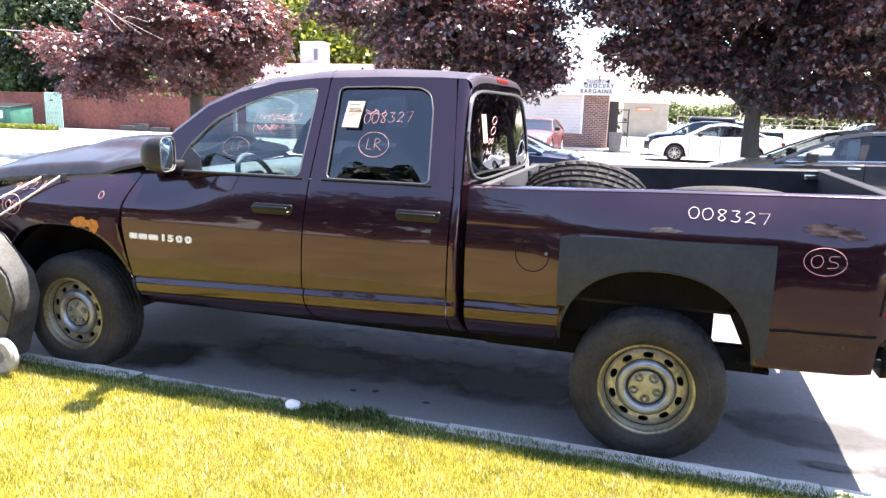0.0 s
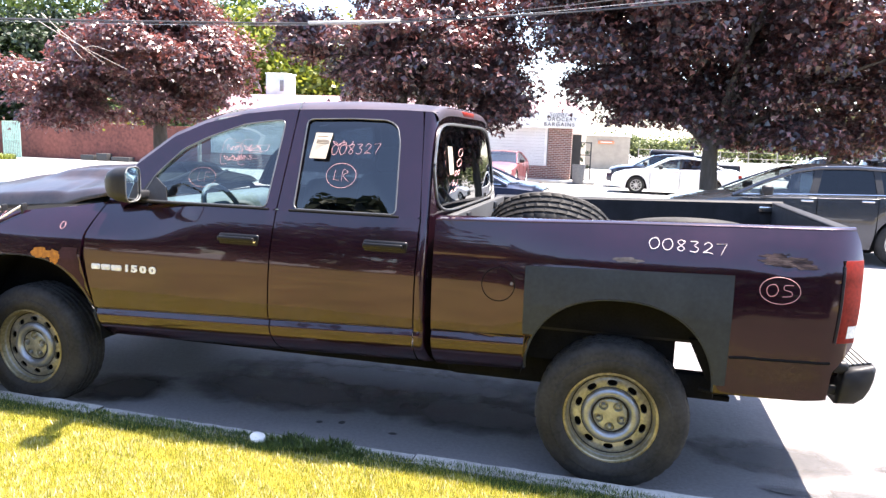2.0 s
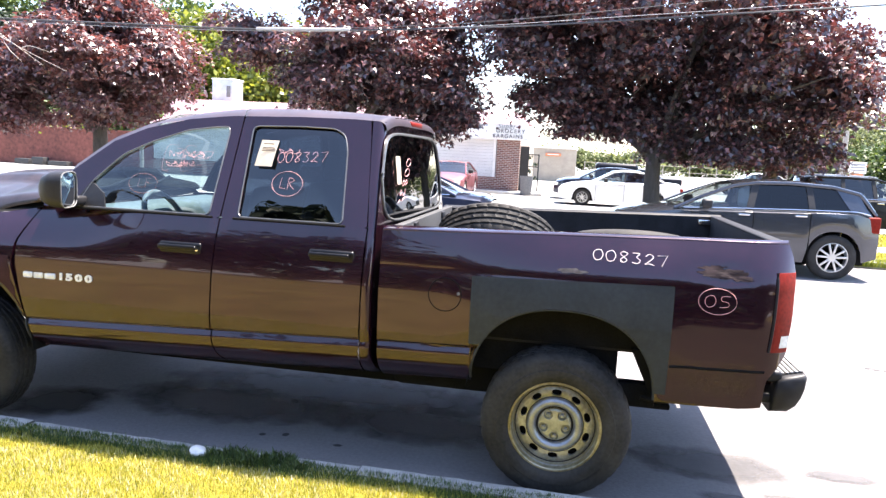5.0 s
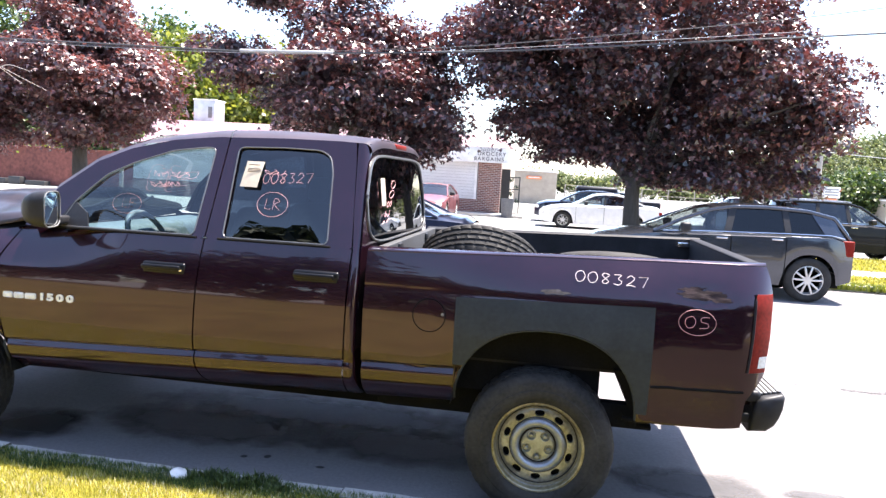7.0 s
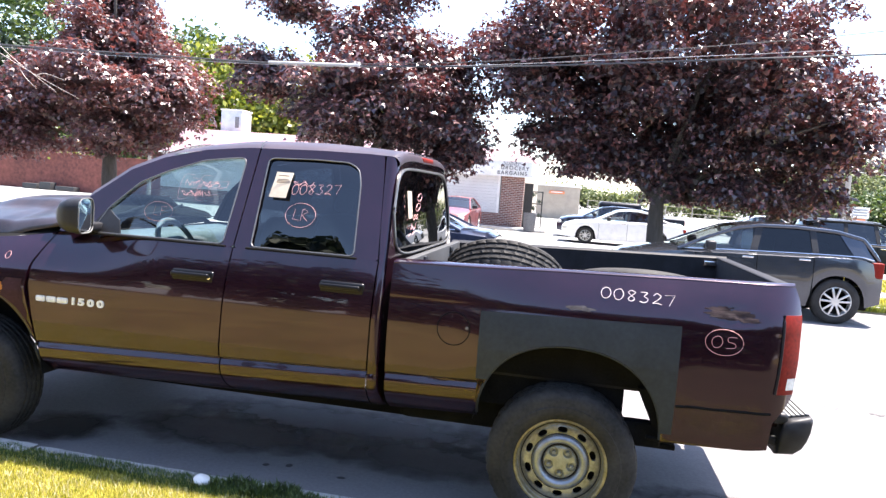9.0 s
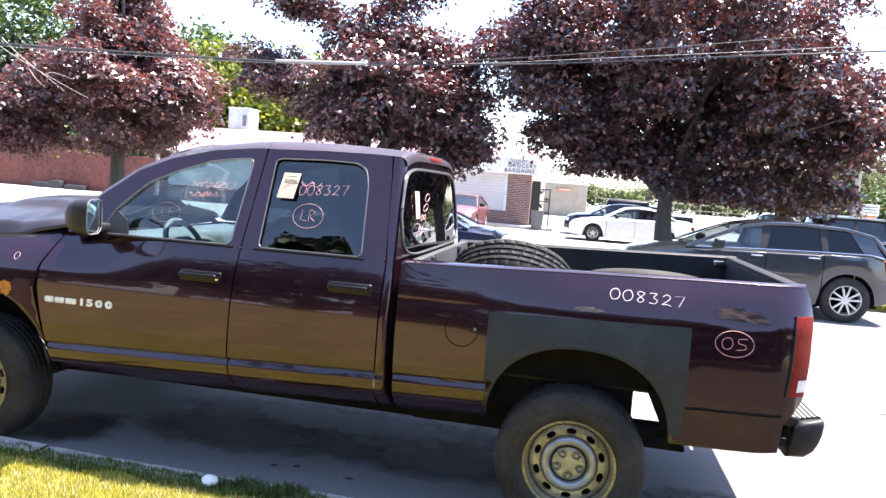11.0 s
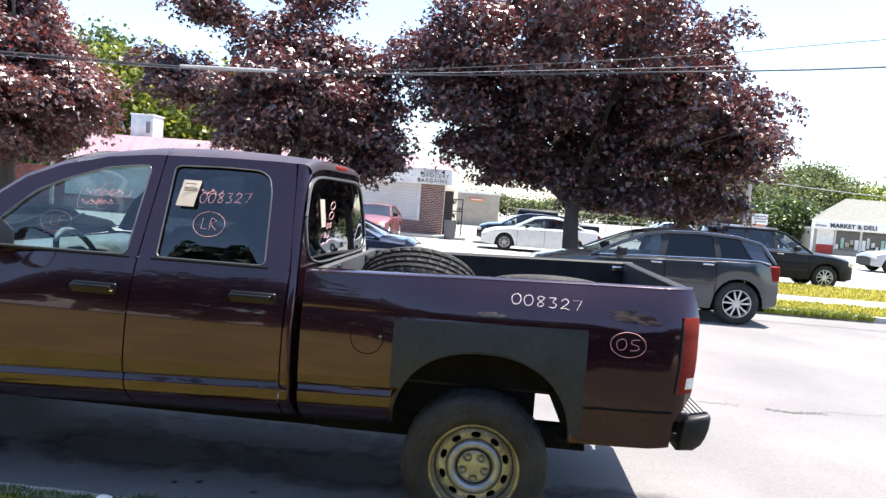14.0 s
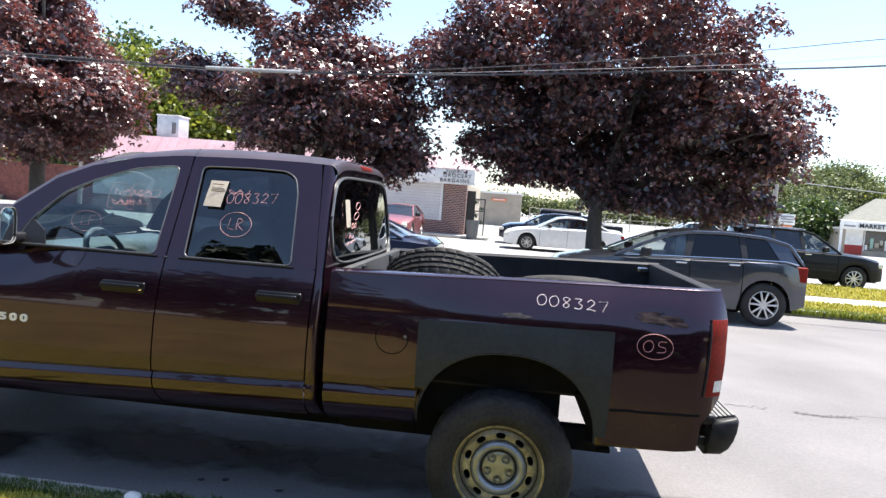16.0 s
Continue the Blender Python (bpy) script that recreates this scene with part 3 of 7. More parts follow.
for bm, s in both(fender):
    f = part("front_fender", bm, M["paint"], truck)
    ff = f if s == 1 else ff
    # the shelf that leads from the fender to the engine bay, blackened as hood shade
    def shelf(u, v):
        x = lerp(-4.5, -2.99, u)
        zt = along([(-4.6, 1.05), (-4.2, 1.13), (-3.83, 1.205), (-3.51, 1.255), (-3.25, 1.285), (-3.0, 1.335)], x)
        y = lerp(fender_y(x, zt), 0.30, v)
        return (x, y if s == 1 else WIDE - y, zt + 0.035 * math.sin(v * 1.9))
    part("fender_top", grid(shelf, 50, 8), M["under"], f, "fender shelf coloured black for the shade under the hood")
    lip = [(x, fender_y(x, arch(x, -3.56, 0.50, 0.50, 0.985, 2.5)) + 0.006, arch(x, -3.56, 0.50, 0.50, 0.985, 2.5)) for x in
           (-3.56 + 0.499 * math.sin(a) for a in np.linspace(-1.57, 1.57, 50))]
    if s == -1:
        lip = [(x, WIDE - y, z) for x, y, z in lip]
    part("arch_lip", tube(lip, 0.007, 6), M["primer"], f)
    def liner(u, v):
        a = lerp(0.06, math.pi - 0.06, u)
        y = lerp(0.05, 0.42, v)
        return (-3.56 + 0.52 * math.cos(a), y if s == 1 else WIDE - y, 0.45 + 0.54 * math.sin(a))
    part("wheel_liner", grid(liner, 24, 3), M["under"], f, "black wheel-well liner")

# orange rust patch on the fender, a ring mark and scribbles
def patchy(cx, cz, rx, rz, yf, seed, n=40):
    def f(u, v):
        a = 2 * math.pi * u
        r = v * (0.78 + 0.45 * noise.noise(Vector((math.cos(a) * 1.6, math.sin(a) * 1.6, seed))) + 0.28 * noise.noise(Vector((math.cos(a) * 5, math.sin(a) * 5, seed + 3))))
        x, z = cx + rx * r * math.cos(a), cz + rz * r * math.sin(a)
        return (x, yf(x, z) - 0.002, z)
    return grid(f, n, 4)


for cx, cz, rx, rz, sd in ((-3.375, 1.005, 0.105, 0.036, 2.0), (-3.295, 0.985, 0.045, 0.050, 5.0), (-3.43, 0.995, 0.035, 0.016, 7.0)):
    part("rust_patch", patchy(cx, cz, rx, rz, fender_y, sd), M["rust"], ff, "orange rust and filler patch")


def bare(u, v):
    """Matt worn paint between the arch and the door gap."""
    z = lerp(0.735, 1.05, v)
    x0 = -3.56 + 0.5 * max(0.0, 1 - ((z - 0.5) / 0.49) ** 2.5) ** 0.4 + 0.012 if z < 0.98 else lerp(-3.30, -3.24, (z - 0.98) / 0.07)
    x1 = along([(a, b - 0.012) for a, b in FENDER_GAP], z) - 0.012 + 0.012 * noise.noise(Vector((z * 18, 2, 1)))
    x = lerp(x0, max(x0 + 0.01, x1), u)
    return (x, fender_y(x, z) - 0.0015, z)


part("bare_patch", grid(bare, 16, 26), M["barepaint"], ff, "matt worn paint behind the front arch")

# hood, slightly ajar: flat-topped with a rolled edge and a raised middle
def hood(u, v):
    w = 2 * v - 1
    t = w * (1.5 - 0.5 * w * w)
    x = lerp(-4.62 + 0.16 * t * t, -3.0 - 0.10 * (1 - t * t), u)
    half = lerp(0.80, 0.86, u)
    side = along([(-4.62, 1.17), (-4.17, 1.225), (-3.91, 1.250), (-3.39, 1.290), (-3.22, 1.340), (-3.0, 1.385)], x)
    lip = along([(-4.62, 0.03), (-4.3, 0.05), (-3.9, 0.062), (-3.5, 0.065), (-3.2, 0.035), (-3.0, 0.02)], x)
    crown = along([(-4.62, 0.06), (-4.4, 0.115), (-4.15, 0.135), (-3.8, 0.128), (-3.4, 0.118), (-3.0, 0.105)], x)
    rim = min(1.0, (1 - abs(t)) / 0.07)
    z = side + lip * (1 - (1 - rim) ** 2.4) + crown * (1 - abs(t) ** 2.0)
    b = min(1.0, max(0.0, (x + 3.98) / 0.26)) * min(1.0, max(0.0, (0.56 - abs(t)) / 0.12))
    return (x, 1.0 + t * half, z + 0.044 * b * b * (3 - 2 * b))


part("hood", flange(grid(hood, 56, 72), (0, 0, -0.022)), M["hoodpaint"], truck, "dull maroon hood standing slightly ajar")
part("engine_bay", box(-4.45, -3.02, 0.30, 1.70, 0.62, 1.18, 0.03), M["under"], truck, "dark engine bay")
gm = bmesh.new()
for k in range(9):
    tube([(-4.30 + 0.022 * k, 0.255, 1.165), (-4.30 + 0.022 * k + 0.07, 0.262, 1.255)], 0.0025, 5, gm)
    tube([(-4.30 + 0.022 * k + 0.07, 0.258, 1.165), (-4.30 + 0.022 * k, 0.265, 1.255)], 0.0025, 5, gm)
part("intake_mesh", gm, M["alloy"], truck, "pale metal mesh under the hood edge")
part("front_clip", box(-4.66, -4.42, 0.30, 1.70, 0.62, 1.17, 0.05, seg=3), M["paint"], truck)
g = bmesh.new()
for k in range(9):
    box(-4.70, -4.66, 0.45, 1.55, 0.78 + k * 0.04, 0.80 + k * 0.04, 0.004, bm=g)
part("grille", g, M["chrome"], truck, "chrome grille bars")
for y0 in (0.30, 1.50):
    part("headlight", box(-4.66, -4.50, y0 - 0.08, y0 + 0.26, 0.82, 1.06, 0.04, seg=3), M["whitelamp"], truck, "clear headlight")
part("front_bumper", box(-4.86, -4.62, 0.10, 1.90, 0.50, 0.76, 0.06, seg=4), M["chrome"], truck, "chrome front bumper")

# windscreen pillars, roof
PILLAR = [(-2.985, 0.13, 1.355), (-2.845, 0.185, 1.575), (-2.64, 0.26, 1.745), (-2.45, 0.315, 1.835), (-2.38, 0.335, 1.855)]
for s in (1, -1):
    outer = p3(FOUT[:4]) + [(-2.36, upper_y(1.828), 1.828)]
    inner = PILLAR
    bm = loft(outer, inner, 24, 4)
    if s == -1:
        for v in bm.verts:
            v.co.y = WIDE - v.co.y
    part("windscreen_pillar", bm, M["paintworn"], truck)
PIL = resample(PILLAR, 21)


def windscreen(u, v):
    p = PIL[round(u * 20)]
    t = 2 * v - 1
    bow = (1 - t * t) * lerp(0.20, 0.10, u)
    return (p.x - bow, lerp(p.y, WIDE - p.y, v), p.z + (1 - t * t) * lerp(0.0, 0.075, u))


part("windscreen", grid(windscreen, 20, 24), M["glass_front"], truck, "clear raked windscreen")
ROOFLINE = [(-2.40, 1.832), (-2.18, 1.872), (-1.98, 1.895), (-1.80, 1.903), (-1.50, 1.912), (-1.20, 1.912), (-1.10, 1.908), (-1.0, 1.905)]


def roof(u, v):
    t = 2 * v - 1
    x0 = -2.38 - 0.10 * (1 - t * t)
    x1 = -1.022 + 0.010 * (1 - abs(t) ** 3)
    x = lerp(x0, x1 - 0.045, min(1.0, u / 0.88))
    zo = along(ROOFLINE, x)
    e = 1 - abs(t) ** 6.0
    z = zo + 0.046 * e + 0.018 * math.sin(math.pi * min(1, u * 1.2)) * e
    if u > 0.88:
        a = (u - 0.88) / 0.12 * math.pi / 2
        x, z = x + 0.050 * math.sin(a), z - 0.055 * (1 - math.cos(a))
    return (x, lerp(upper_y(zo) + 0.002, WIDE - upper_y(zo) - 0.002, v), z)


part("roof", grid(roof, 50, 60), M["paintworn"], truck, "dull weathered maroon roof")
part("roof_seam", tube([(-1.846, upper_y(1.905) - 0.001, 1.905), (-1.846, 0.315, 1.935), (-1.846, 0.36, 1.948)], 0.004, 6), M["seal"], truck)
part("brake_light", box(-1.060, -1.006, 0.84, 1.16, 1.900, 1.936, 0.012, seg=3), M["redlamp"], truck, "red high brake light")
# grey cowl: its pale tone stands for light mirrored at the corner
part("cowl", grid(lambda u, v: (lerp(-3.10 - 0.12 * math.sin(math.pi * v), -2.93 - 0.16 * math.sin(math.pi * v), u), lerp(0.12, 1.88, v), lerp(1.350, 1.385, u)), 4, 24),
     M["greyplastic"], truck, "grey cowl panel, made pale for the reflection on it")
for k, (xa, ya, xb, yb) in enumerate(((-3.12, 0.42, -2.83, 0.95), (-3.16, 1.05, -2.88, 1.52))):
    part("wiper", tube([(xa, ya, 1.385), (lerp(xa, xb, 0.5), lerp(ya, yb, 0.5), 1.43), (xb - 0.18, yb, 1.47)], 0.009, 6), M["black"], truck, "black wiper arm")

# cab corner and back
def back_x(y, z):
    t = abs(y - 1.0) / 0.95
    return -0.990 + 0.028 * (1 - min(1, t) ** 4) - 0.062 * max(0, (z - 1.36)) / 0.55


def corner(u, v):
    z = lerp(0.53, 1.905, v)
    y0 = side_y(-1, z) if z < 1.338 else upper_y(z)
    r = 0.045
    x0, x1 = along(BACK_GAP, z) + 0.004, back_x(y0 + r, z)
    if u < 0.3:
        return (lerp(x0, max(x0 + 0.002, x1 - r), u / 0.3), y0, z)
    a = (u - 0.3) / 0.7 * math.pi / 2
    return (max(x0 + 0.002, x1 - r + r * math.sin(a)), y0 + r * (1 - math.cos(a)), z)


for bm, s in both(lambda: grid(corner, 20, 60)):
    part("cab_corner", bm, M["paint"], truck)


def glass_edge(a):
    """The rear window's outline, as an upright rounded box."""
    n = 7.0
    c, s2 = math.cos(a), math.sin(a)
    k = (abs(c) ** n + abs(s2) ** n) ** (-1 / n)
    w = 0.83 - 0.14 * max(0, s2 * k)
    return 1.0 + c * k * w, 1.605 + s2 * k * 0.245


def back_ring(u, v):
    a = 2 * math.pi * u
    y, z = glass_edge(a)
    n = 9.0
    c, s2 = math.cos(a), math.sin(a)
    k = (abs(c) ** n + abs(s2) ** n) ** (-1 / n)
    zo = 1.22 + s2 * k * 0.685
    yo = 1.0 + c * k * (0.95 - (max(0, zo - 1.34) * 0.43 if zo > 1.34 else 0))
    zo += 0.040 * (1 - min(1.0, abs(yo - 1) / 0.70) ** 6) * max(0.0, s2 * k) ** 8
    yy, zz = lerp(y, yo, v), lerp(z, zo, v)
    return (back_x(yy, zz), yy, zz)


part("cab_back", grid(back_ring, 96, 8, closed_u=True), M["paint"], truck)


def back_pane(u, v):
    y, z = glass_edge(2 * math.pi * u)
    yy, zz = lerp(1.0, y, v), lerp(1.605, z, v)
    return (back_x(yy, zz) - 0.004, yy, zz)


rg = part("rear_window", grid(back_pane, 64, 8, closed_u=True), M["glass_rear"], truck, "rear cab window with marker numbers and tag")
edge = [glass_edge(2 * math.pi * k / 72) for k in range(72)]
part("window_trim", tube([(back_x(y, z) + 0.004, y, z) for y, z in edge], 0.008, 6, closed=True), M["seal"], rg, "pale rubber window seal")

# bed
def bed_bottom(x):
    if -0.46 < x < 0.475:
        return arch(x, 0.008, 0.466, 0.55, 1.008, 2.3)
    return along([(-0.95, 0.525), (-0.46, 0.55), (0.475, 0.575), (0.6, 0.575), (0.93, 0.585), (1.07, 0.60)], x)


TAIL = [(0.55, 0.975), (0.74, 0.985), (0.80, 1.03), (0.87, 1.072), (1.05, 1.088), (1.26, 1.093), (1.34, 1.08), (1.40, 1.058)]


bs = None
for bm, s in both(lambda: flange(cols(-0.952, 1.072, bed_bottom, rail_top, bed_y, nz=84, step=0.0093, edge1=TAIL), (0, 0.035, 0))):
    b = part("bed_side", bm, M["paint"], truck)
    bs = b if s == 1 else bs

    def cap(u, v):
        x = lerp(-0.952, 1.058, u)
        y = bed_y(x, rail_top(x))
        y = lerp(y, 0.20, v)
        return (x, y if s == 1 else WIDE - y, rail_top(x) + 0.014 * math.sin(math.pi * v) ** 0.6)

    edge = [(x, bed_y(x, rail_top(x)) + 0.006, rail_top(x) - 0.001) for x in np.linspace(-0.95, 1.052, 60)]
    part("rail_edge", tube([(x, y if s == 1 else WIDE - y, z) for x, y, z in edge], 0.0075, 14), M["paint"], b)

    def end_post(u, v):
        z = lerp(0.74, rail_top(1.07), v)
        xe = along(TAIL, z)
        y = lerp(bed_y(xe, z) + 0.002, 0.21, u)
        return (xe - 0.001 - 0.012 * u, y if s == 1 else WIDE - y, z)
    part("end_post", grid(end_post, 6, 20), M["paint"], b)
    part("bed_rail", grid(cap, 70, 8), M["paint"] if s == 1 else M["bedliner"], b)

    def inner_wall(u, v):
        x = lerp(-0.93, 1.02, u)
        y = 0.20 + 0.03 * v + 0.004 * (1 if (x * 3.2) % 1 < 0.5 else 0)
        return (x, y if s == 1 else WIDE - y, lerp(rail_top(x), 0.80, v))
    part("bed_liner", grid(inner_wall, 120, 6), M["bedliner"], b, "black bed liner wall")
    lip = []
    for a in np.linspace(-1.5707, 1.5707, 60):
        x = 0.008 + 0.4655 * math.sin(a)
        z = bed_bottom(x)
        lip.append((x, bed_y(x, z) + 0.006, z))
    if s == -1:
        lip = [(x, WIDE - y, z) for x, y, z in lip]
    part("arch_lip", tube(lip, 0.007, 6), M["primer"], b)

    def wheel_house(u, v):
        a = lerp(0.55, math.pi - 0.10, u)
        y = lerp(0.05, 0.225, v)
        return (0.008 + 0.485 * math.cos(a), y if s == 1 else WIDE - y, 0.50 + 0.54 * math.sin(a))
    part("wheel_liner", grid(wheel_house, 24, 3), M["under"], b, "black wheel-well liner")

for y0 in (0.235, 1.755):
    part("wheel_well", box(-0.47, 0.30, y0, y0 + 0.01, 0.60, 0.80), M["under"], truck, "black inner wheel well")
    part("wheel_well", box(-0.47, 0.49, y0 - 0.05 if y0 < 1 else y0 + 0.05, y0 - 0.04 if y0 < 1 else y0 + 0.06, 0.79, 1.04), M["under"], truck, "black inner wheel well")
part("bed_floor", box(-0.93, 1.03, 0.21, 1.79, 0.77, 0.80, 0.0), M["bedliner"], truck, "black bed floor")
fw = box(-0.935, -0.885, 0.05, 1.95, 0.78, 1.355, 0.008)
fwo = part("bed_front_wall", fw, M["bedfront"], truck, "grey plastic bed front wall")
for y0 in (0.48, 1.35):
    part("tie_down", box(-0.893, -0.872, y0, y0 + 0.09, 1.30, 1.345, 0.006), M["black"], fwo)


tg = bmesh.new()
box(1.0, 1.060, 0.17, 1.83, 0.68, 1.385, 0.014, bm=tg, seg=3)
tgo = part("tailgate", tg, M["paint"], truck)
part("tailgate_cap", box(0.985, 1.062, 0.175, 1.825, 1.386, 1.404, 0.008, seg=3), M["bedliner"], tgo, "black tailgate top cap")
part("tailgate_liner", box(0.985, 0.999, 0.22, 1.78, 0.80, 1.39, 0.003), M["bedliner"], tgo)
part("latch_strap", box(0.90, 0.99, 1.765, 1.79, 1.34, 1.375, 0.005), M["chrome"], tgo, "steel tailgate latch strap")


def lamp(u, v, s=1):
    z = lerp(0.885, 1.265, v)
    x0, x1 = lerp(0.982, 0.998, v) + 0.004 * math.sin(v * 3), along(TAIL, z)
    if u < 0.55:
        x = lerp(x0, x1, u / 0.55)
        y = bed_y(x, z) - 0.006
    else:
        x = x1 + 0.003 - 0.01 * (u - 0.55)
        y = bed_y(x1, z) - 0.003 + 0.12 * (u - 0.55) / 0.45
    return (x, y if s == 1 else WIDE - y, z)


for s in (1, -1):
    tl = part("tail_lamp", flange(grid(lambda u, v: lamp(u, v, s), 24, 20), (-0.01, 0.03 * s, 0)), M["redlamp"], truck, "red tail lamp with a clear lower lens")
    ql = grid(lambda u, v: tuple(Vector(lamp(lerp(0.26, 0.53, u), lerp(0.06, 0.21, v), s)) + Vector((0, -0.002 * s, 0))), 6, 6)
    part("reverse_lens", ql, M["whitelamp"], tl, "clear reversing lens")

for s in (1, -1):
    part("lamp_bezel", tube([tuple(Vector(lamp(0.0, v, s)) + Vector((-0.003, 0, 0))) for v in np.linspace(0, 1, 14)], 0.006, 6), M["black"], truck, "black lamp bezel")

# rear bumper
BUMP = [(1.035, 0.565), (1.045, 0.66), (1.06, 0.735), (1.10, 0.752), (1.185, 0.772), (1.197, 0.755), (1.192, 0.70), (1.178, 0.65), (1.155, 0.605), (1.115, 0.572)]


def bumper_bar():
    bm = bmesh.new()
    rows = []
    for y, k in ((0.085, 0.80), (0.095, 0.93), (0.115, 1.0), (0.6, 1.03), (1.0, 1.05), (1.4, 1.03), (1.885, 1.0), (1.905, 0.93), (1.915, 0.80)):
        rows.append([bm.verts.new((1.115 + (x - 1.115) * k, y, 0.665 + (z - 0.665) * min(1, k))) for x, z in BUMP])
    for a, b in zip(rows, rows[1:]):
        for i in range(len(BUMP)):
            j = (i + 1) % len(BUMP)
            bm.faces.new((a[i], a[j], b[j], b[i]))
    bm.faces.new(rows[0])
    bm.faces.new(rows[-1][::-1])
    bmesh.ops.recalc_face_normals(bm, faces=bm.faces)
    return bm


rb = part("rear_bumper", bumper_bar(), M["black"], truck, "black rear step bumper with a worn end", 60)
part("bumper_knob", box(1.005, 1.085, 0.10, 0.16, 0.715, 0.775, 0.022, seg=4), M["black"], rb)
part("bumper_stay", box(0.98, 1.06, 0.13, 0.17, 0.60, 0.645, 0.01), M["black"], rb)
for k in range(5):
    part("step_rib", moved(box(-0.0095, 0.0095, 0.13, 1.87, -0.004, 0.005, 0.003), pose(1.088 + 0.021 * k, 0, 0.757 + 0.0045 * k)), M["greyplastic"], rb, "worn grey step tread")
part("bumper_bracket", box(0.93, 1.10, 0.30, 0.36, 0.58, 0.70, 0.01), M["under"], rb)

# fuel door: a flush disc in a thin dark ring
rim_ = [(-0.60 + 0.085 * math.cos(a), bed_y(-0.60 + 0.085 * math.cos(a), 1.035 + 0.085 * math.sin(a)) - 0.0005, 1.035 + 0.085 * math.sin(a))
        for a in np.linspace(0, 2 * math.pi, 48, endpoint=False)]
fdoor = part("fuel_door", grid(lambda u, v: (-0.60 + 0.083 * v * math.cos(6.2832 * u), bed_y(-0.60 + 0.083 * v * math.cos(6.2832 * u), 1.035 + 0.083 * v * math.sin(6.2832 * u)) - 0.0015,
                                             1.035 + 0.083 * v * math.sin(6.2832 * u)), 48, 6), M["paint"], bs, "round fuel door")
part("fuel_door_gap", tube(rim_, 0.003, 6, closed=True), M["under"], fdoor)
part("finger_notch", moved(revolve([(0.0001, -0.002), (0.008, -0.002), (0.009, 0.0)], 12), pose(-0.53, bed_y(-0.53, 1.04) - 0.002, 1.045)), M["greyplastic"], fdoor)

# matt primer patch over the arch
def primer(u, v):
    x = lerp(-0.465, 0.525, u)
    lo = max(bed_bottom(x) + 0.004 if -0.46 < x < 0.475 else 0.0, 0.79 if x < -0.3 else 0.62)
    z = lerp(lo, along([(-0.47, 1.142), (0.52, 1.168)], x), v)
    return (x, bed_y(x, z) - 0.0025, z)


part("primer_patch", grid(primer, 130, 40), M["primer"], bs, "matt dark grey primer patch")
for cx, cz, rx, rz, sd in ((0.755, 1.243, 0.150, 0.030, 1.0), (0.70, 1.262, 0.085, 0.020, 6.0), (0.83, 1.228, 0.075, 0.016, 8.0)):
    part("scrape", patchy(cx, cz, rx, rz, bed_y, sd, 60), M["scrape"], bs, "dark dented scrape with pale scratches")
part("scuff", patchy(0.02, 1.205, 0.085, 0.018, bed_y, 4.0), M["scuffed"], bs, "pale scuff")

# near-black line over the ledge along doors and bed, drawn as the crease's shade
for x0, x1, par in ((-3.04, -1.915, fd), (-1.89, -1.06, rd), (-0.94, -0.465, bs)):
    part("body_crease", tube([(x, side_y(x, ledge(x) + 0.003) + 0.001, ledge(x) + 0.001) for x in np.linspace(x0, x1, 24)], 0.0018, 6), M["under"], par)

# lower rear crease: one wavy dark line for its shade and a scrape
part("body_crease", tube([(x, bed_y(x, 0.776) + 0.0015, 0.771 + 0.03 * (x - 0.5) + 0.004 * noise.noise(Vector((x * 9, 1, 5)))) for x in np.linspace(0.53, 0.97, 24)], 0.0075, 6), M["under"], bs)

# black mouldings under the side glass
for x0, x1, par in ((-2.80, -1.925, fd), (-1.80, -1.165, rd)):
    part("belt_moulding", tube([(x, upper_y(1.343) - 0.004, 1.343) for x in np.linspace(x0, x1, 16)], 0.006, 8), M["under"], par, "black belt moulding")

# mirror
def mirror_shell(u, v):
    a = 2 * math.pi * u
    n = 4.0
    c, s2 = math.cos(a), math.sin(a)
    k = (abs(c) ** n + abs(s2) ** n) ** (-1 / n)
    w = [1.0, 1.0, 0.92, 0.72, 0.38, 0.02][round(v * 5)]
    d = [0.0, -0.02, -0.07, -0.11, -0.135, -0.14][round(v * 5)]
    return (-2.575 + d, -0.165 + c * k * 0.105 * w, 1.455 + s2 * k * 0.098 * w)


MIR = pose(-2.622, -0.165, 1.460, 0, 0, 16) @ pose(2.575, 0.165, -1.455)
ms = part("mirror", moved(grid(mirror_shell, 40, 5, closed_u=True), MIR), M["black"], fd, "black plastic wing mirror")
part("mirror_glass", moved(grid(lambda u, v: (-2.578 + 0.004 * (1 - v), -0.165 + 0.098 * v * math.cos(6.2832 * u) / max(abs(math.cos(6.2832 * u)), abs(math.sin(6.2832 * u))) ** 0.7,
                                        1.455 + 0.090 * v * math.sin(6.2832 * u) / max(abs(math.cos(6.2832 * u)), abs(math.sin(6.2832 * u))) ** 0.7), 32, 5), MIR),
     mat("mirror_silver", (0.85, 0.86, 0.86), 0.03, 1.0, 20, 0.02), ms, "silver mirror glass")
part("mirror_rim", moved(tube([(-2.572, -0.165 + 0.101 * math.cos(a) * (abs(math.cos(a)) ** 4 + abs(math.sin(a)) ** 4) ** -0.25, 1.455 + 0.094 * math.sin(a) * (abs(math.cos(a)) ** 4 + abs(math.sin(a)) ** 4) ** -0.25)
                                for a in np.linspace(0, 2 * math.pi, 40, endpoint=False)], 0.0032, 6, closed=True), MIR), M["greyplastic"], ms, "grey worn mirror rim")
part("mirror_arm", box(-2.80, -2.70, -0.09, 0.10, 1.36, 1.41, 0.015, seg=3), M["black"], ms)
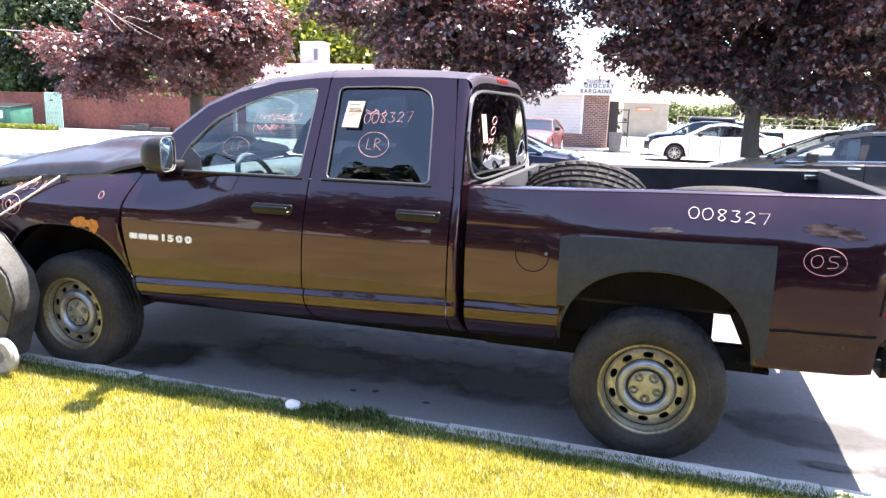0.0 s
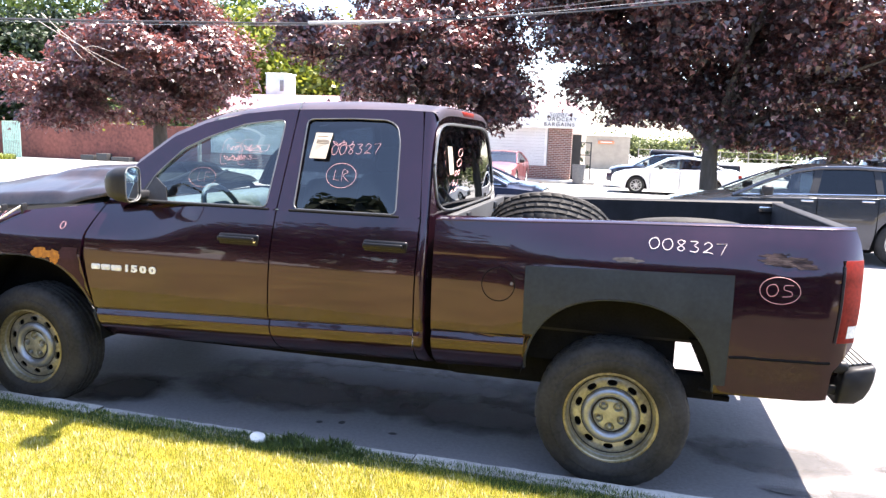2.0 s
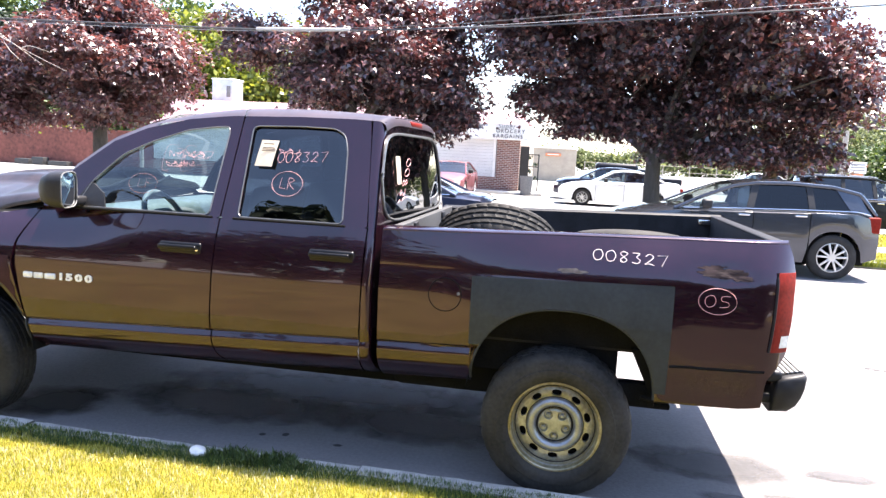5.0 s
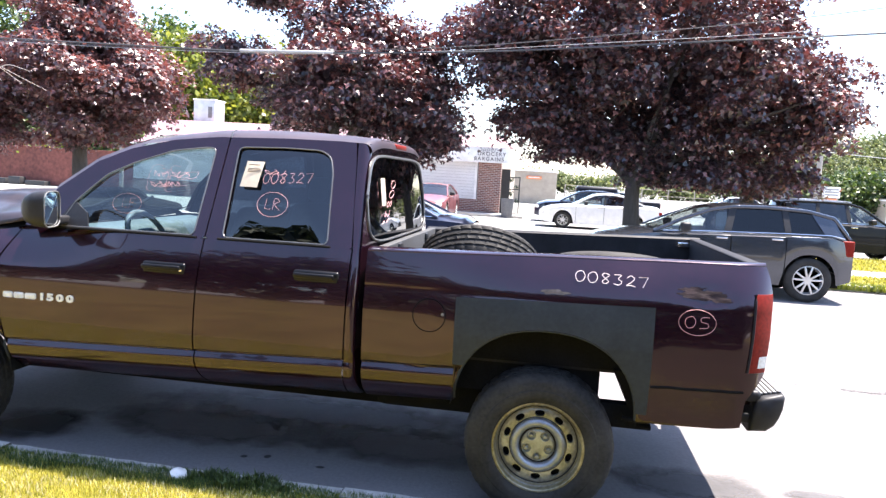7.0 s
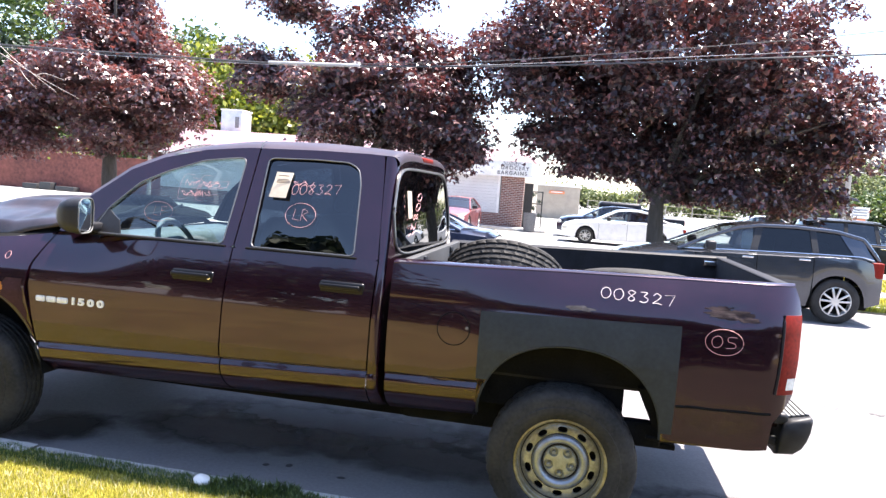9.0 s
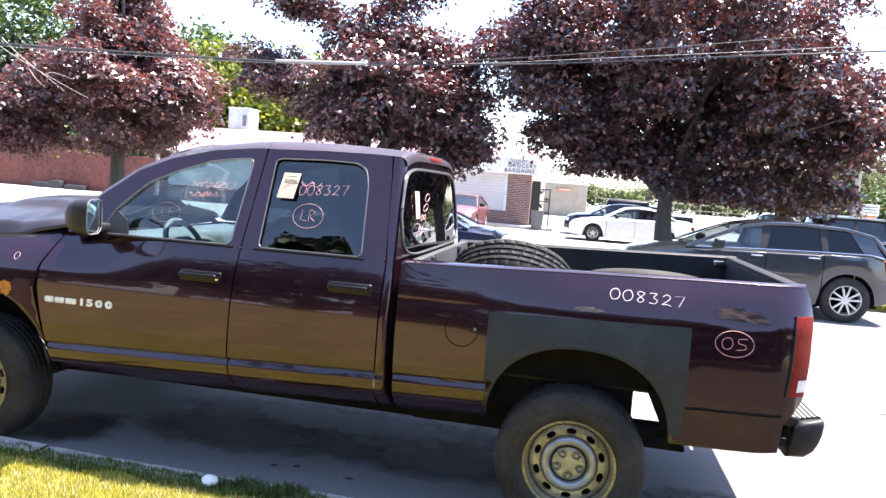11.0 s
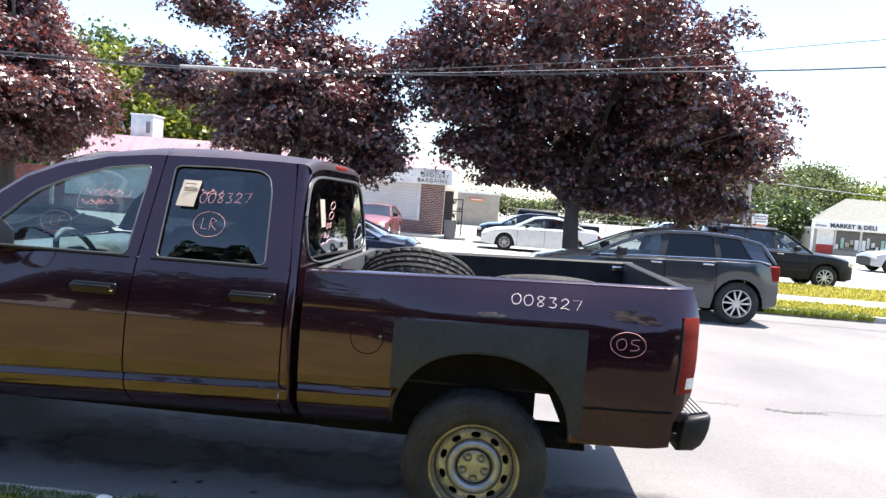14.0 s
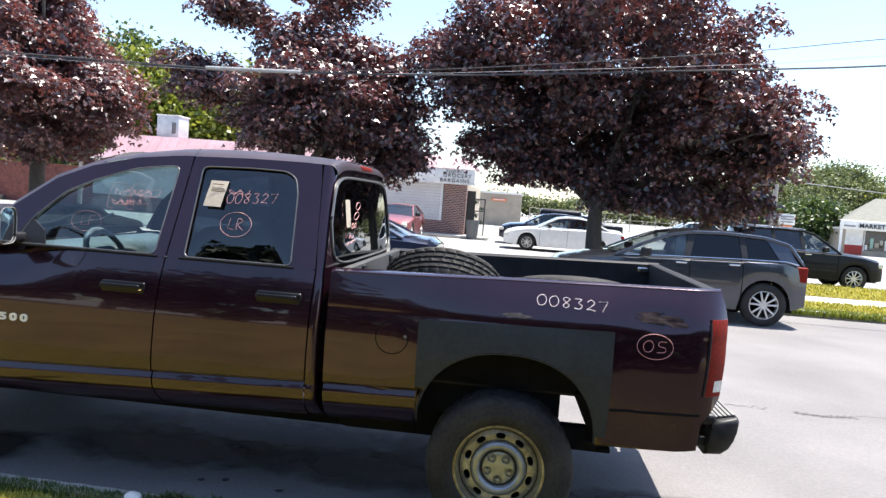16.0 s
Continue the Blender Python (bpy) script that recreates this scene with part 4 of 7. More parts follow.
sail = poly([(-2.80, upper_y(1.35) - 0.004, 1.345), (-2.575, upper_y(1.35) - 0.004, 1.345), (-2.60, upper_y(1.42) - 0.004, 1.43), (-2.70, upper_y(1.50) - 0.004, 1.495)])
part("mirror_sail", flange(sail, (0, 0.01, 0)), M["black"], ms)

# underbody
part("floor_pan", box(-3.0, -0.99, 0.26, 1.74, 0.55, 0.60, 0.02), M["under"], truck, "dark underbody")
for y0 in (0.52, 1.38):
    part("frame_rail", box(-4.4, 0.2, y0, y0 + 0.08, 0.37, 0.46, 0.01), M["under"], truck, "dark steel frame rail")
# added filler box: blocks the bright view ahead of the rear wheel
part("fuel_tank", box(-0.94, -0.30, 0.32, 0.95, 0.42, 0.77, 0.05, seg=3), M["under"], truck, "dark box added under the bed to block the lit road")
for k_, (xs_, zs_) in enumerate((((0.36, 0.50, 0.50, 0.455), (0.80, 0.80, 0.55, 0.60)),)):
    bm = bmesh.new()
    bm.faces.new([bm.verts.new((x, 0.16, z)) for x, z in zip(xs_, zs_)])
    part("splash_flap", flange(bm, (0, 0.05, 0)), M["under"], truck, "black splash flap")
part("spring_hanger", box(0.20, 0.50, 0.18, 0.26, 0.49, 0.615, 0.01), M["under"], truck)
part("rear_axle", tube([(0, 0.30, 0.39), (0, 1.70, 0.39)], 0.045, 12), M["under"], truck)
part("differential", moved(revolve([(0.0001, -0.14), (0.10, -0.10), (0.14, 0), (0.10, 0.10), (0.0001, 0.14)], 18), pose(0, 1.0, 0.39)), M["under"], truck)
part("front_axle", tube([(-3.57, 0.30, 0.39), (-3.57, 1.70, 0.39)], 0.04, 12), M["under"], truck)
part("leaf_spring", box(-0.65, 0.62, 0.44, 0.50, 0.40, 0.43, 0.006), M["under"], truck)
part("tow_hook", tube([(0.42, 0.13, 0.56), (0.50, 0.12, 0.553), (0.545, 0.12, 0.555)], 0.012, 8), M["under"], truck)

# seats, dashboard and wheel inside
def seat(x, y0, y1, material, name="seat"):
    c = part(name, box(x - 0.25, x + 0.25, y0, y1, 0.78, 0.96, 0.05, seg=3), material, truck, "grey-blue cloth seat")
    b = moved(box(-0.07, 0.07, y0, y1, 0.0, 0.62, 0.05, seg=3), pose(x + 0.24, 0, 0.90, 0, 14, 0))
    part("backrest", b, material, c)
    h = moved(box(-0.045, 0.045, (y0 + y1) / 2 - 0.13, (y0 + y1) / 2 + 0.13, 0.64, 0.82, 0.04, seg=3), pose(x + 0.24, 0, 0.90, 0, 14, 0))
    part("headrest", h, material, c)


seat(-2.12, 0.27, 0.83, M["seat"])
seat(-2.12, 1.17, 1.73, M["seat"])
seat(-1.55, 0.27, 1.73, M["seat"], "bench_seat")
part("dashboard", box(-2.95, -2.62, 0.16, 1.84, 0.90, 1.33, 0.07, seg=4), M["dash"], truck, "grey dashboard")
stw = revolve([(0.19 + 0.017 * math.cos(a), 0.017 * math.sin(a)) for a in np.linspace(0, 2 * math.pi, 11)], 40)
sw = part("steering_wheel", moved(stw, pose(-2.50, 0.56, 1.25, 0, 0, 90) @ pose(0, 0, 0, -28, 0, 0)), M["dash"], truck, "grey steering wheel")
part("wheel_hub", box(-2.56, -2.49, 0.48, 0.64, 1.18, 1.32, 0.03, seg=3), M["dash"], sw)
part("cab_floor", box(-2.95, -1.0, 0.24, 1.76, 0.56, 0.60), M["under"], truck)

# ---- wheels ----
CAP = mat("worn_cap", (0.26, 0.26, 0.20), 0.34, 0.55, 30, 0.4, bump=0.0006, color2=(0.44, 0.43, 0.36))


def tyre_mesh(R=0.39, w=0.26, bead=0.232):
    """A tyre about the y axis, outer side at y = 0, with four grooves and tread blocks."""
    prof = [(bead - 0.006, 0.045), (bead, 0.022), (bead + 0.018, 0.006), (bead + 0.030, 0.003), (bead + 0.034, 0.0005), (bead + 0.055, -0.001), (bead + 0.072, 0.0), (bead + 0.076, 0.004), (bead + 0.100, 0.006), (R - 0.035, 0.013), (R - 0.014, 0.028), (R - 0.004, 0.045)]
    n = 5
    ys = np.linspace(0.045, w - 0.045, 2 * n)
    for i in range(n):
        a, b = ys[2 * i], ys[2 * i + 1]
        if i:
            prof += [(R, a)]
        prof += [(R, b)]
        if i < n - 1:
            prof += [(R - 0.009, b + 0.003), (R - 0.009, ys[2 * i + 2] - 0.003)]
    prof += [(R - 0.004, w - 0.045)] + [(r, w - y) for r, y in prof[10::-1]]
    k = len(prof) - 1
    nseg = 180

    def f(u, v):
        r, y = prof[round(v * k)]
        s = round(u * nseg)
        if r >= R - 0.006 and (s + (2 if y > w * 0.5 else 0)) % 5 == 0:
            r -= 0.006
        a = 2 * math.pi * u + (0.02 * math.sin(y * 95) if r > R - 0.02 else 0)
        return (r * math.cos(a), y, r * math.sin(a))
    return grid(f, nseg, k, closed_u=True)


def rim_disc():
    """Steel wheel face with ten oval slots."""
    bm = revolve([(0.238, 0.030), (0.236, 0.022), (0.230, 0.019), (0.224, 0.023), (0.219, 0.040), (0.213, 0.062), (0.206, 0.072)], 80)
    def dep(r):
        return along([(0.125, 0.068), (0.145, 0.064), (0.168, 0.060), (0.19, 0.063), (0.206, 0.072)], r)
    for k in range(10):
        mid = 2 * math.pi * (k + 0.5) / 10
        def f(u, v):
            a = 2 * math.pi * u
            c, s2 = math.cos(a), math.sin(a)
            q = 1 / max(abs(c), abs(s2))
            to, ro = c * q * math.pi / 10, 0.1655 + s2 * q * 0.0405
            ti, ri = 0.145 * c * (abs(c) ** -0.15 if c else 1), 0.171 + 0.0150 * s2
            v = (0.0, 0.05, 0.5, 1.0)[round(v * 3)]
            t, r = lerp(ti, to, v), lerp(ri, ro, v)
            return (r * math.cos(mid + t), dep(r) + (0.012 if v == 0 else 0.0), r * math.sin(mid + t))
        grid(f, 32, 3, bm, closed_u=True)
    return bm


LUGS = [2 * math.pi * k / 5 + 0.314 + math.pi / 5 for k in range(5)]


def star_cap():
    """A flat disc with a round hollow about each lug nut, which leaves a five-armed star."""
    def f(u, v):
        a, r = 2 * math.pi * u, 0.086 * v
        x, z = r * math.cos(a), r * math.sin(a)
        d = min(math.hypot(x - 0.061 * math.cos(b), z - 0.061 * math.sin(b)) for b in LUGS)
        hole = min(1.0, max(0.0, (0.0245 - d) / 0.007))
        return (x, 0.052 + 0.014 * hole * hole * (3 - 2 * hole) + 0.010 * v ** 14, z)
    return grid(f, 150, 30, closed_u=True)


def hoop(r, y, thick):
    return tube([(r * math.cos(a), y, r * math.sin(a)) for a in np.linspace(0, 2 * math.pi, 72, endpoint=False)], thick, 6, closed=True)


def wheel(name, x, y, R, label, spin=0.0):
    w = part(name, tyre_mesh(R), M["rubber"], truck, label)
    w.name = "wheel"
    part("rim", rim_disc(), M["rim"], w, "stained steel rim with ten oval slots")
    part("rim_lip", revolve([(0.242, 0.020), (0.238, 0.014), (0.230, 0.013), (0.224, 0.017), (0.2205, 0.034), (0.2165, 0.050), (0.2095, 0.066)], 80), M["rimlip"], w, "brown-stained rim lip")
    part("rim_seam", join(hoop(0.207, 0.069, 0.0032), hoop(0.148, 0.0635, 0.0022)), M["rimdark"], w, "dark line on the rim")
    part("brake_drum", revolve([(0.0001, 0.10), (0.218, 0.10), (0.226, 0.06), (0.228, 0.24)], 40), M["under"], w)
    part("hub_ring", revolve([(0.147, 0.066), (0.143, 0.052), (0.134, 0.042), (0.122, 0.037), (0.110, 0.040), (0.100, 0.052), (0.095, 0.072), (0.088, 0.082), (0.080, 0.084)], 60), M["hubring"], w, "rounded silver hub ring")
    part("hub_seam", hoop(0.0915, 0.068, 0.0040), M["rimdark"], w, "dark gap round the cap")
    part("centre_cap", star_cap(), CAP, w, "worn star-shaped centre cap")
    for a in LUGS:
        lug = revolve([(0.0001, 0.046), (0.008, 0.047), (0.0122, 0.053), (0.0135, 0.074)], 6)
        part("lug_nut", moved(lug, pose(0.061 * math.cos(a), 0, 0.061 * math.sin(a))), M["hubring"], w)
    w.matrix_basis = pose(x, y, R - 0.006, 0, spin, 0) if y < 1 else pose(x, y, R - 0.006, 0, 0, 180)
    return w


wheel("wheel", 0.0, 0.02, 0.39, "black rear tyre on a silver steel rim", 0)
wheel("wheel", -3.57, 0.02, 0.39, "black front tyre on a silver steel rim", 36)
wheel("wheel", 0.0, 1.98, 0.39, "black tyre on a silver steel rim")
wheel("wheel", -3.57, 1.98, 0.39, "black tyre on a silver steel rim")

# ---- marker writing ----
GLYPH = {"0": [[(0.5, 1), (0.15, 0.8), (0.05, 0.4), (0.3, 0.0), (0.75, 0.1), (0.95, 0.55), (0.75, 0.95), (0.45, 0.98)]],
         "8": [[(0.9, 0.85), (0.5, 1.0), (0.2, 0.8), (0.5, 0.52), (0.8, 0.25), (0.5, 0.0), (0.2, 0.2), (0.5, 0.5), (0.85, 0.8)]],
         "3": [[(0.15, 0.95), (0.8, 0.95), (0.5, 0.6), (0.85, 0.35), (0.6, 0.02), (0.1, 0.08)]],
         "2": [[(0.15, 0.75), (0.5, 1.0), (0.85, 0.75), (0.5, 0.35), (0.1, 0.05), (0.5, 0.1), (0.95, 0.0)]],
         "7": [[(0.05, 0.92), (0.95, 1.0), (0.45, 0.0)]],
         "S": [[(0.95, 1.0), (0.3, 0.95), (0.25, 0.6), (0.8, 0.45), (0.8, 0.1), (0.1, 0.0)]],
         "L": [[(0.3, 1.0), (0.15, 0.1), (0.9, 0.05)]],
         "R": [[(0.1, 0.0), (0.2, 1.0), (0.85, 0.8), (0.25, 0.5), (0.95, 0.0)]],
         "F": [[(0.15, 0.0), (0.2, 1.0), (0.9, 1.0)], [(0.18, 0.55), (0.7, 0.55)]],
         "|": [[(0.5, 0.0), (0.5, 1.0)]], "~": [],
         "[": [[(0.9, 1.0), (0.1, 0.95), (0.05, 0.1), (0.6, 0.05)]], "]": [[(0.1, 0.9), (0.9, 0.85), (0.95, 0.2)], [(0.2, 0.5), (1.0, 0.55)]],
         "-": [[(0.0, 0.75), (1.6, 0.85)], [(0.1, 0.5), (1.3, 0.55)], [(0.0, 0.25), (0.9, 0.3)]]}
rg_ = random.Random(21)
for ch in "~^_=":
    GLYPH[ch] = [[(min(1.0, max(0.0, i / 23 + rg_.uniform(-0.16, 0.16))), rg_.uniform(0.0, 1.0)) for i in range(24)]]


def smooth(pts, n=5):
    out = []
    k = len(pts)
    for i in range(k - 1):
        p0, p1, p2, p3_ = pts[max(0, i - 1)], pts[i], pts[i + 1], pts[min(k - 1, i + 2)]
        for j in range(n):
            t = j / n
            out.append(tuple(0.5 * (2 * b + (c - a) * t + (2 * a - 5 * b + 4 * c - d) * t * t + (3 * b - a - 3 * c + d) * t ** 3)
                             for a, b, c, d in zip(p0, p1, p2, p3_)))
    return out + [pts[-1]]


def scrawl(name, text, x, z, w, h, pitch, place, r, material, parent, label, slope=0.0, circle=None):
    """Hand-drawn strokes laid on a surface: place(a, b) gives the point at a along and b up."""
    bm = bmesh.new()
    for i, ch in enumerate(text):
        for stroke in GLYPH.get(ch, []):
            pts = [place(x + i * pitch + w * a, z + slope * (i * pitch + w * a) + h * b) for a, b in (smooth(stroke) if len(stroke) > 3 else stroke)]
            tube(pts, r, 5, bm)
    if circle:
        cx, cz, rx, rz = circle
        tube([place(cx + rx * math.cos(t), cz + rz * math.sin(t)) for t in np.linspace(0.3, 6.6, 36)], r, 5, bm)
    return part(name, bm, material, parent, label)


on_bed = lambda a, b: (a, bed_y(a, b) - 0.002, b)


def on_door(a, b):
    """A place on the bulged side glass, just outside it."""
    cx, hx = (-2.30, 0.45) if a < -1.9 else (-1.48, 0.30)
    q = min(1.0, math.hypot((a - cx) / hx, (b - 1.60) / 0.25))
    return (a, upper_y(b) + 0.002 - 0.034 * (1 - q * q), b)


on_fender = lambda a, b: (a, fender_y(a, b) - 0.001, b)
scrawl("marker_number", "008327", 0.125, 1.268, 0.052, 0.05, 0.062, on_bed, 0.0017, M["markerw"], bs, "pink-white marker number 008327", -0.03)
scrawl("marker_mark", "0S", 0.665, 1.085, 0.055, 0.055, 0.065, on_bed, 0.0015, M["marker"], bs, "circled pink marker letters OS", 0.0, (0.725, 1.112, 0.088, 0.062))
rwin = [o for o in rd.children if o.name.startswith("window") and o.data.name.startswith("window") and "label" in o and "privacy" in o["label"]][0]
fwin = [o for o in fd.children if "label" in o and "clear side" in o["label"]][0]
scrawl("marker_number", "008327", -1.60, 1.655, 0.042, 0.055, 0.048, on_door, 0.0010, M["marker"], rwin, "pink marker number 008327", 0.06)
scrawl("marker_mark", "LR", -1.565, 1.515, 0.045, 0.06, 0.05, on_door, 0.0010, M["marker"], rwin, "circled marker letters LR", 0.02, (-1.517, 1.545, 0.088, 0.066))
scrawl("marker_scribble", "~", -1.60, 1.705, 0.12, 0.03, 0.03, on_door, 0.0008, M["marker"], rwin, "faint marker scribble", 0.0)
scrawl("marker_mark", "LF", -2.40, 1.475, 0.04, 0.055, 0.045, on_door, 0.0008, M["markerfaint"], fwin, "faint circled marker letters LF", 0.0, (-2.365, 1.50, 0.088, 0.055))
scrawl("marker_scribble", "[][-", -2.27, 1.575, 0.075, 0.145, 0.055, on_door, 0.0007, M["markerfaint"], fwin, "faint boxed marker scribble", 0.0)
scrawl("marker_scribble", "=~", -2.24, 1.655, 0.15, 0.04, 0.10, on_door, 0.0006, M["marker"], fwin, "faint marker scribble", 0.0)
scrawl("marker_scribble", "~^", -2.25, 1.60, 0.10, 0.035, 0.07, on_door, 0.0006, M["marker"], fwin, "faint marker scribble", 0.0)
scrawl("marker_ring", "", 0, 0, 0, 0, 0, on_fender, 0.0013, M["marker"], ff, "small white marker ring", 0.0, (-3.27, 1.175, 0.017, 0.02))
scrawl("marker_mark", "08", -3.99, 1.055, 0.05, 0.05, 0.05, on_fender, 0.0026, M["marker"], ff, "circled red marker mark", 0.0, (-3.94, 1.08, 0.075, 0.062))
scrawl("marker_number", "8327", -3.95, 1.165, 0.05, 0.045, 0.06, on_fender, 0.0018, M["marker"], ff, "faint marker number", 0.10)
on_back = lambda a, b: (back_x(a, b) + 0.003, a, b)
on_back_up = lambda a, b: (back_x(0.62 + b - 1.5, 1.5 + a) + 0.003, 0.62 - (b - 1.5), 1.5 - a)
scrawl("marker_number", "008327", -0.21, 1.455, 0.05, 0.11, 0.058, on_back_up, 0.0018, M["marker"], rg, "pink marker number written downwards", 0.35, (0.07, 1.49, 0.05, 0.10))
tag = part("paper_tag", grid(lambda u, v: (lerp(-1.725, -1.618, u) + 0.012 * v, on_door(lerp(-1.725, -1.618, u), lerp(1.632, 1.774, v))[1] - 0.016, lerp(1.632, 1.774, v)), 4, 4), M["paper"], rwin, "cream paper tag on the glass")
for k, zz in enumerate((1.752, 1.73, 1.722, 1.714)):
    part("print_bar", grid(lambda u, v: (lerp(-1.702, -1.637 + 0.006 * k, u) + 0.008, on_door(-1.66, zz)[1] - 0.019, zz + 0.005 * v), 2, 1), M["ink"], tag)
tag2 = part("paper_tag", grid(lambda u, v: (back_x(lerp(0.45, 0.55, u), lerp(1.56, 1.72, v)) + 0.004, lerp(0.45, 0.55, u), lerp(1.56, 1.72, v)), 4, 4), M["paper"], rg, "cream paper tag on the glass")

# ---- things in the bed ----
def loose_tyre(at, m, label):
    e = thing("spare_tyre", at, label, "tyre", "loose tyres in the bed")
    t = part("tyre", moved(tyre_mesh(0.385, 0.255), pose(0, 0, 0, 90, 0, 0)), M["rubber"], e)
    r = part("rim", moved(revolve([(0.238, 0.04), (0.225, 0.05), (0.20, 0.08), (0.19, 0.16), (0.20, 0.20), (0.235, 0.215)], 40), pose(0, 0, 0, 90, 0, 0)), M["rim"], e)
    e.matrix_basis = m
    return e


loose_tyre((0, 0, 0), pose(-0.45, 0.96, 1.165, -38, 0, 0) @ pose(0, 0, -0.127), "worn black tyre leaning in the truck bed")
loose_tyre((0, 0, 0), pose(0.37, 0.86, 1.185, -13, 0, 0) @ pose(0, 0, -0.127), "grey dusty tyre lying in the truck bed")

# ---- the wheeled bin at the truck's nose, and the cords from the hood ----
wb = thing("wheeled_bin", (-4.17, -0.10, 0.06), "scuffed black plastic wheeled bin beside the truck's nose", "bin")
def bin_body():
    bm = bmesh.new()
    low = [(-0.55, 0.05), (0.32, 0.06), (0.42, 0.32), (0.46, 0.47), (0.42, 0.62), (0.21, 0.84), (-0.10, 1.02), (-0.55, 1.05)]
    a = [bm.verts.new((x, -0.16, z)) for x, z in low]
    b = [bm.verts.new((x, 0.05, z)) for x, z in low]
    bm.faces.new(a)
    bm.faces.new(b[::-1])
    for i in range(8):
        bm.faces.new((a[i], b[i], b[(i + 1) % 8], a[(i + 1) % 8]))
    bmesh.ops.recalc_face_normals(bm, faces=bm.faces)
    bmesh.ops.bevel(bm, geom=list(bm.edges), offset=0.015, segments=2, affect="EDGES")
    return bm


part("body", bin_body(), M["bin"], wb)
part("rib", tube([(-0.10, -0.162, 0.86), (0.16, -0.164, 0.55), (0.40, -0.164, 0.33)], 0.006, 6), M["bin"], wb)
part("latch", box(0.20, 0.225, -0.18, -0.158, 0.25, 0.35, 0.006), M["black"], wb)
wl = part("wheel", moved(revolve([(0.04, 0.0), (0.10, -0.005), (0.115, 0.01), (0.115, 0.04), (0.10, 0.05), (0.04, 0.05)], 32), pose(0.375, -0.225, 0.125)), M["greypale"], wb, "worn pale rubber wheel")
part("hub", moved(revolve([(0.0001, -0.008), (0.02, -0.006), (0.04, 0.0)], 16), pose(0.375, -0.225, 0.125)), M["greyplastic"], wl)
for k, (p, q) in enumerate((((-3.75, 0.07, 1.262), (-4.30, -0.10, 0.99)), ((-3.60, 0.07, 1.276), (-4.36, -0.12, 0.80)))):
    c = link("cord", tube([Vector(p).lerp(Vector(q), t) - Vector((0, 0.03 * math.sin(math.pi * t), 0.02 * math.sin(math.pi * t))) for t in np.linspace(0, 1, 10)], 0.0065, 8), M["rope"])
    tagged(c, "white cord hanging from the hood edge", "cord", "cords at the hood")
    h = link("hood_hook", box(p[0] - 0.007, p[0] + 0.007, p[1] - 0.01, p[1] + 0.03, p[2] - 0.06, p[2] + 0.01, 0.004), M["black"])
    tagged(h, "black hook holding a cord on the hood edge", "hook", "hooks at the hood")


# ---- ground, street and verges ----


def sheet(x0, x1, y0, y1, z, nx=1, ny=1, wob=0.0, bm=None):
    return grid(lambda u, v: (lerp(x0, x1, u), lerp(y0, y1, v), z + wob * noise.noise(Vector((lerp(x0, x1, u) * 0.8, lerp(y0, y1, v) * 0.8, 1)))), nx, ny, bm)


def kerb_in(x):
    return 0.045 - 0.016 * (x + 3.7) + 0.012 * noise.noise(Vector((x * 0.7, 0, 5))) + 0.007 * noise.noise(Vector((x * 4.0, 0, 9)))


setting("ground", sheet(-1500, 1500, -1500, 1500, -0.012), M["lotasphalt"], "pale worn asphalt ground reaching the horizon", "ground")
setting("road", grid(lambda u, v: (lerp(-80, 90, u), lerp(-0.05, 11.0, v), 0.0 + 0.02 * math.sin(math.pi * v)), 40, 24), M["asphalt"], "sun-bleached grey asphalt street", "road")
# lawn on the camera's side
setting("lawn", grid(lambda u, v: (lerp(-30, 30, u), lerp(kerb_in(lerp(-30, 30, u)) - 0.10, -1.75, v), 0.045 + 0.012 * noise.noise(Vector((u * 90, v * 4, 2))) + 0.03 * v), 200, 24), M["soil"], "sunlit yellow-green mown lawn", "lawn")
# ground out of view, added to brown the reflection on the flank
setting("yard", grid(lambda u, v: (lerp(-30, 30, u), lerp(-1.75, -13.0, v) + (0.12 * noise.noise(Vector((u * 40, 3, 1))) + 0.1 if v == 0 else 0), 0.071 + 0.012 * noise.noise(Vector((u * 90, 4 + v * 10, 2))) + 0.12 * v), 160, 20), M["mirroredlawn"], "unseen brown ground behind the lawn, toned for the truck's reflections", "lawn")
# added out of view: gives the rear quarter something dark to mirror
setting("driveway", grid(lambda u, v: (lerp(0.60, 7.0, u), lerp(-0.30, -12.9, v), 0.052 + 0.0135 * lerp(0, 12.2, v) * (v > 0) + 0.02), 20, 40), M["driveway"], "unseen dark ground added to darken the truck's mirrored flank", "driveway")
# near kerb: worn concrete lengths
kerb = thing("kerb", (0, 0, 0), "low worn concrete kerb along the lawn", "kerb")
kerb["kind"] = "structure"
xk = -24.0
rnd = random.Random(4)
while xk < 24:
    ln = rnd.uniform(1.4, 2.1)
    top = 0.062 + rnd.uniform(-0.006, 0.006)

    def kf(u, v, a=xk, b=xk + ln - 0.012, t=top):
        x = lerp(a, b, u)
        ins = kerb_in(x) + 0.010 * noise.noise(Vector((x * 9, 1, 2))) + 0.005 * noise.noise(Vector((x * 31, 4, 2)))
        prof = [(0.004, -0.02), (0.0, t - 0.014), (-0.012, t), (-0.13, t + 0.002), (-0.14, t - 0.03)]
        dy, z = prof[round(v * 4)]
        return (x, ins + dy, z + 0.005 * noise.noise(Vector((x * 7, dy * 20, 3))) * (z > 0))
    part("kerbstone", grid(kf, 24, 4), M["kerb"], kerb)
    xk += ln

# far side: kerb, verge, pavement
fk = thing("kerb", (0, 0, 0), "weathered concrete kerb on the far side of the street", "kerb")
fk["kind"] = "structure"
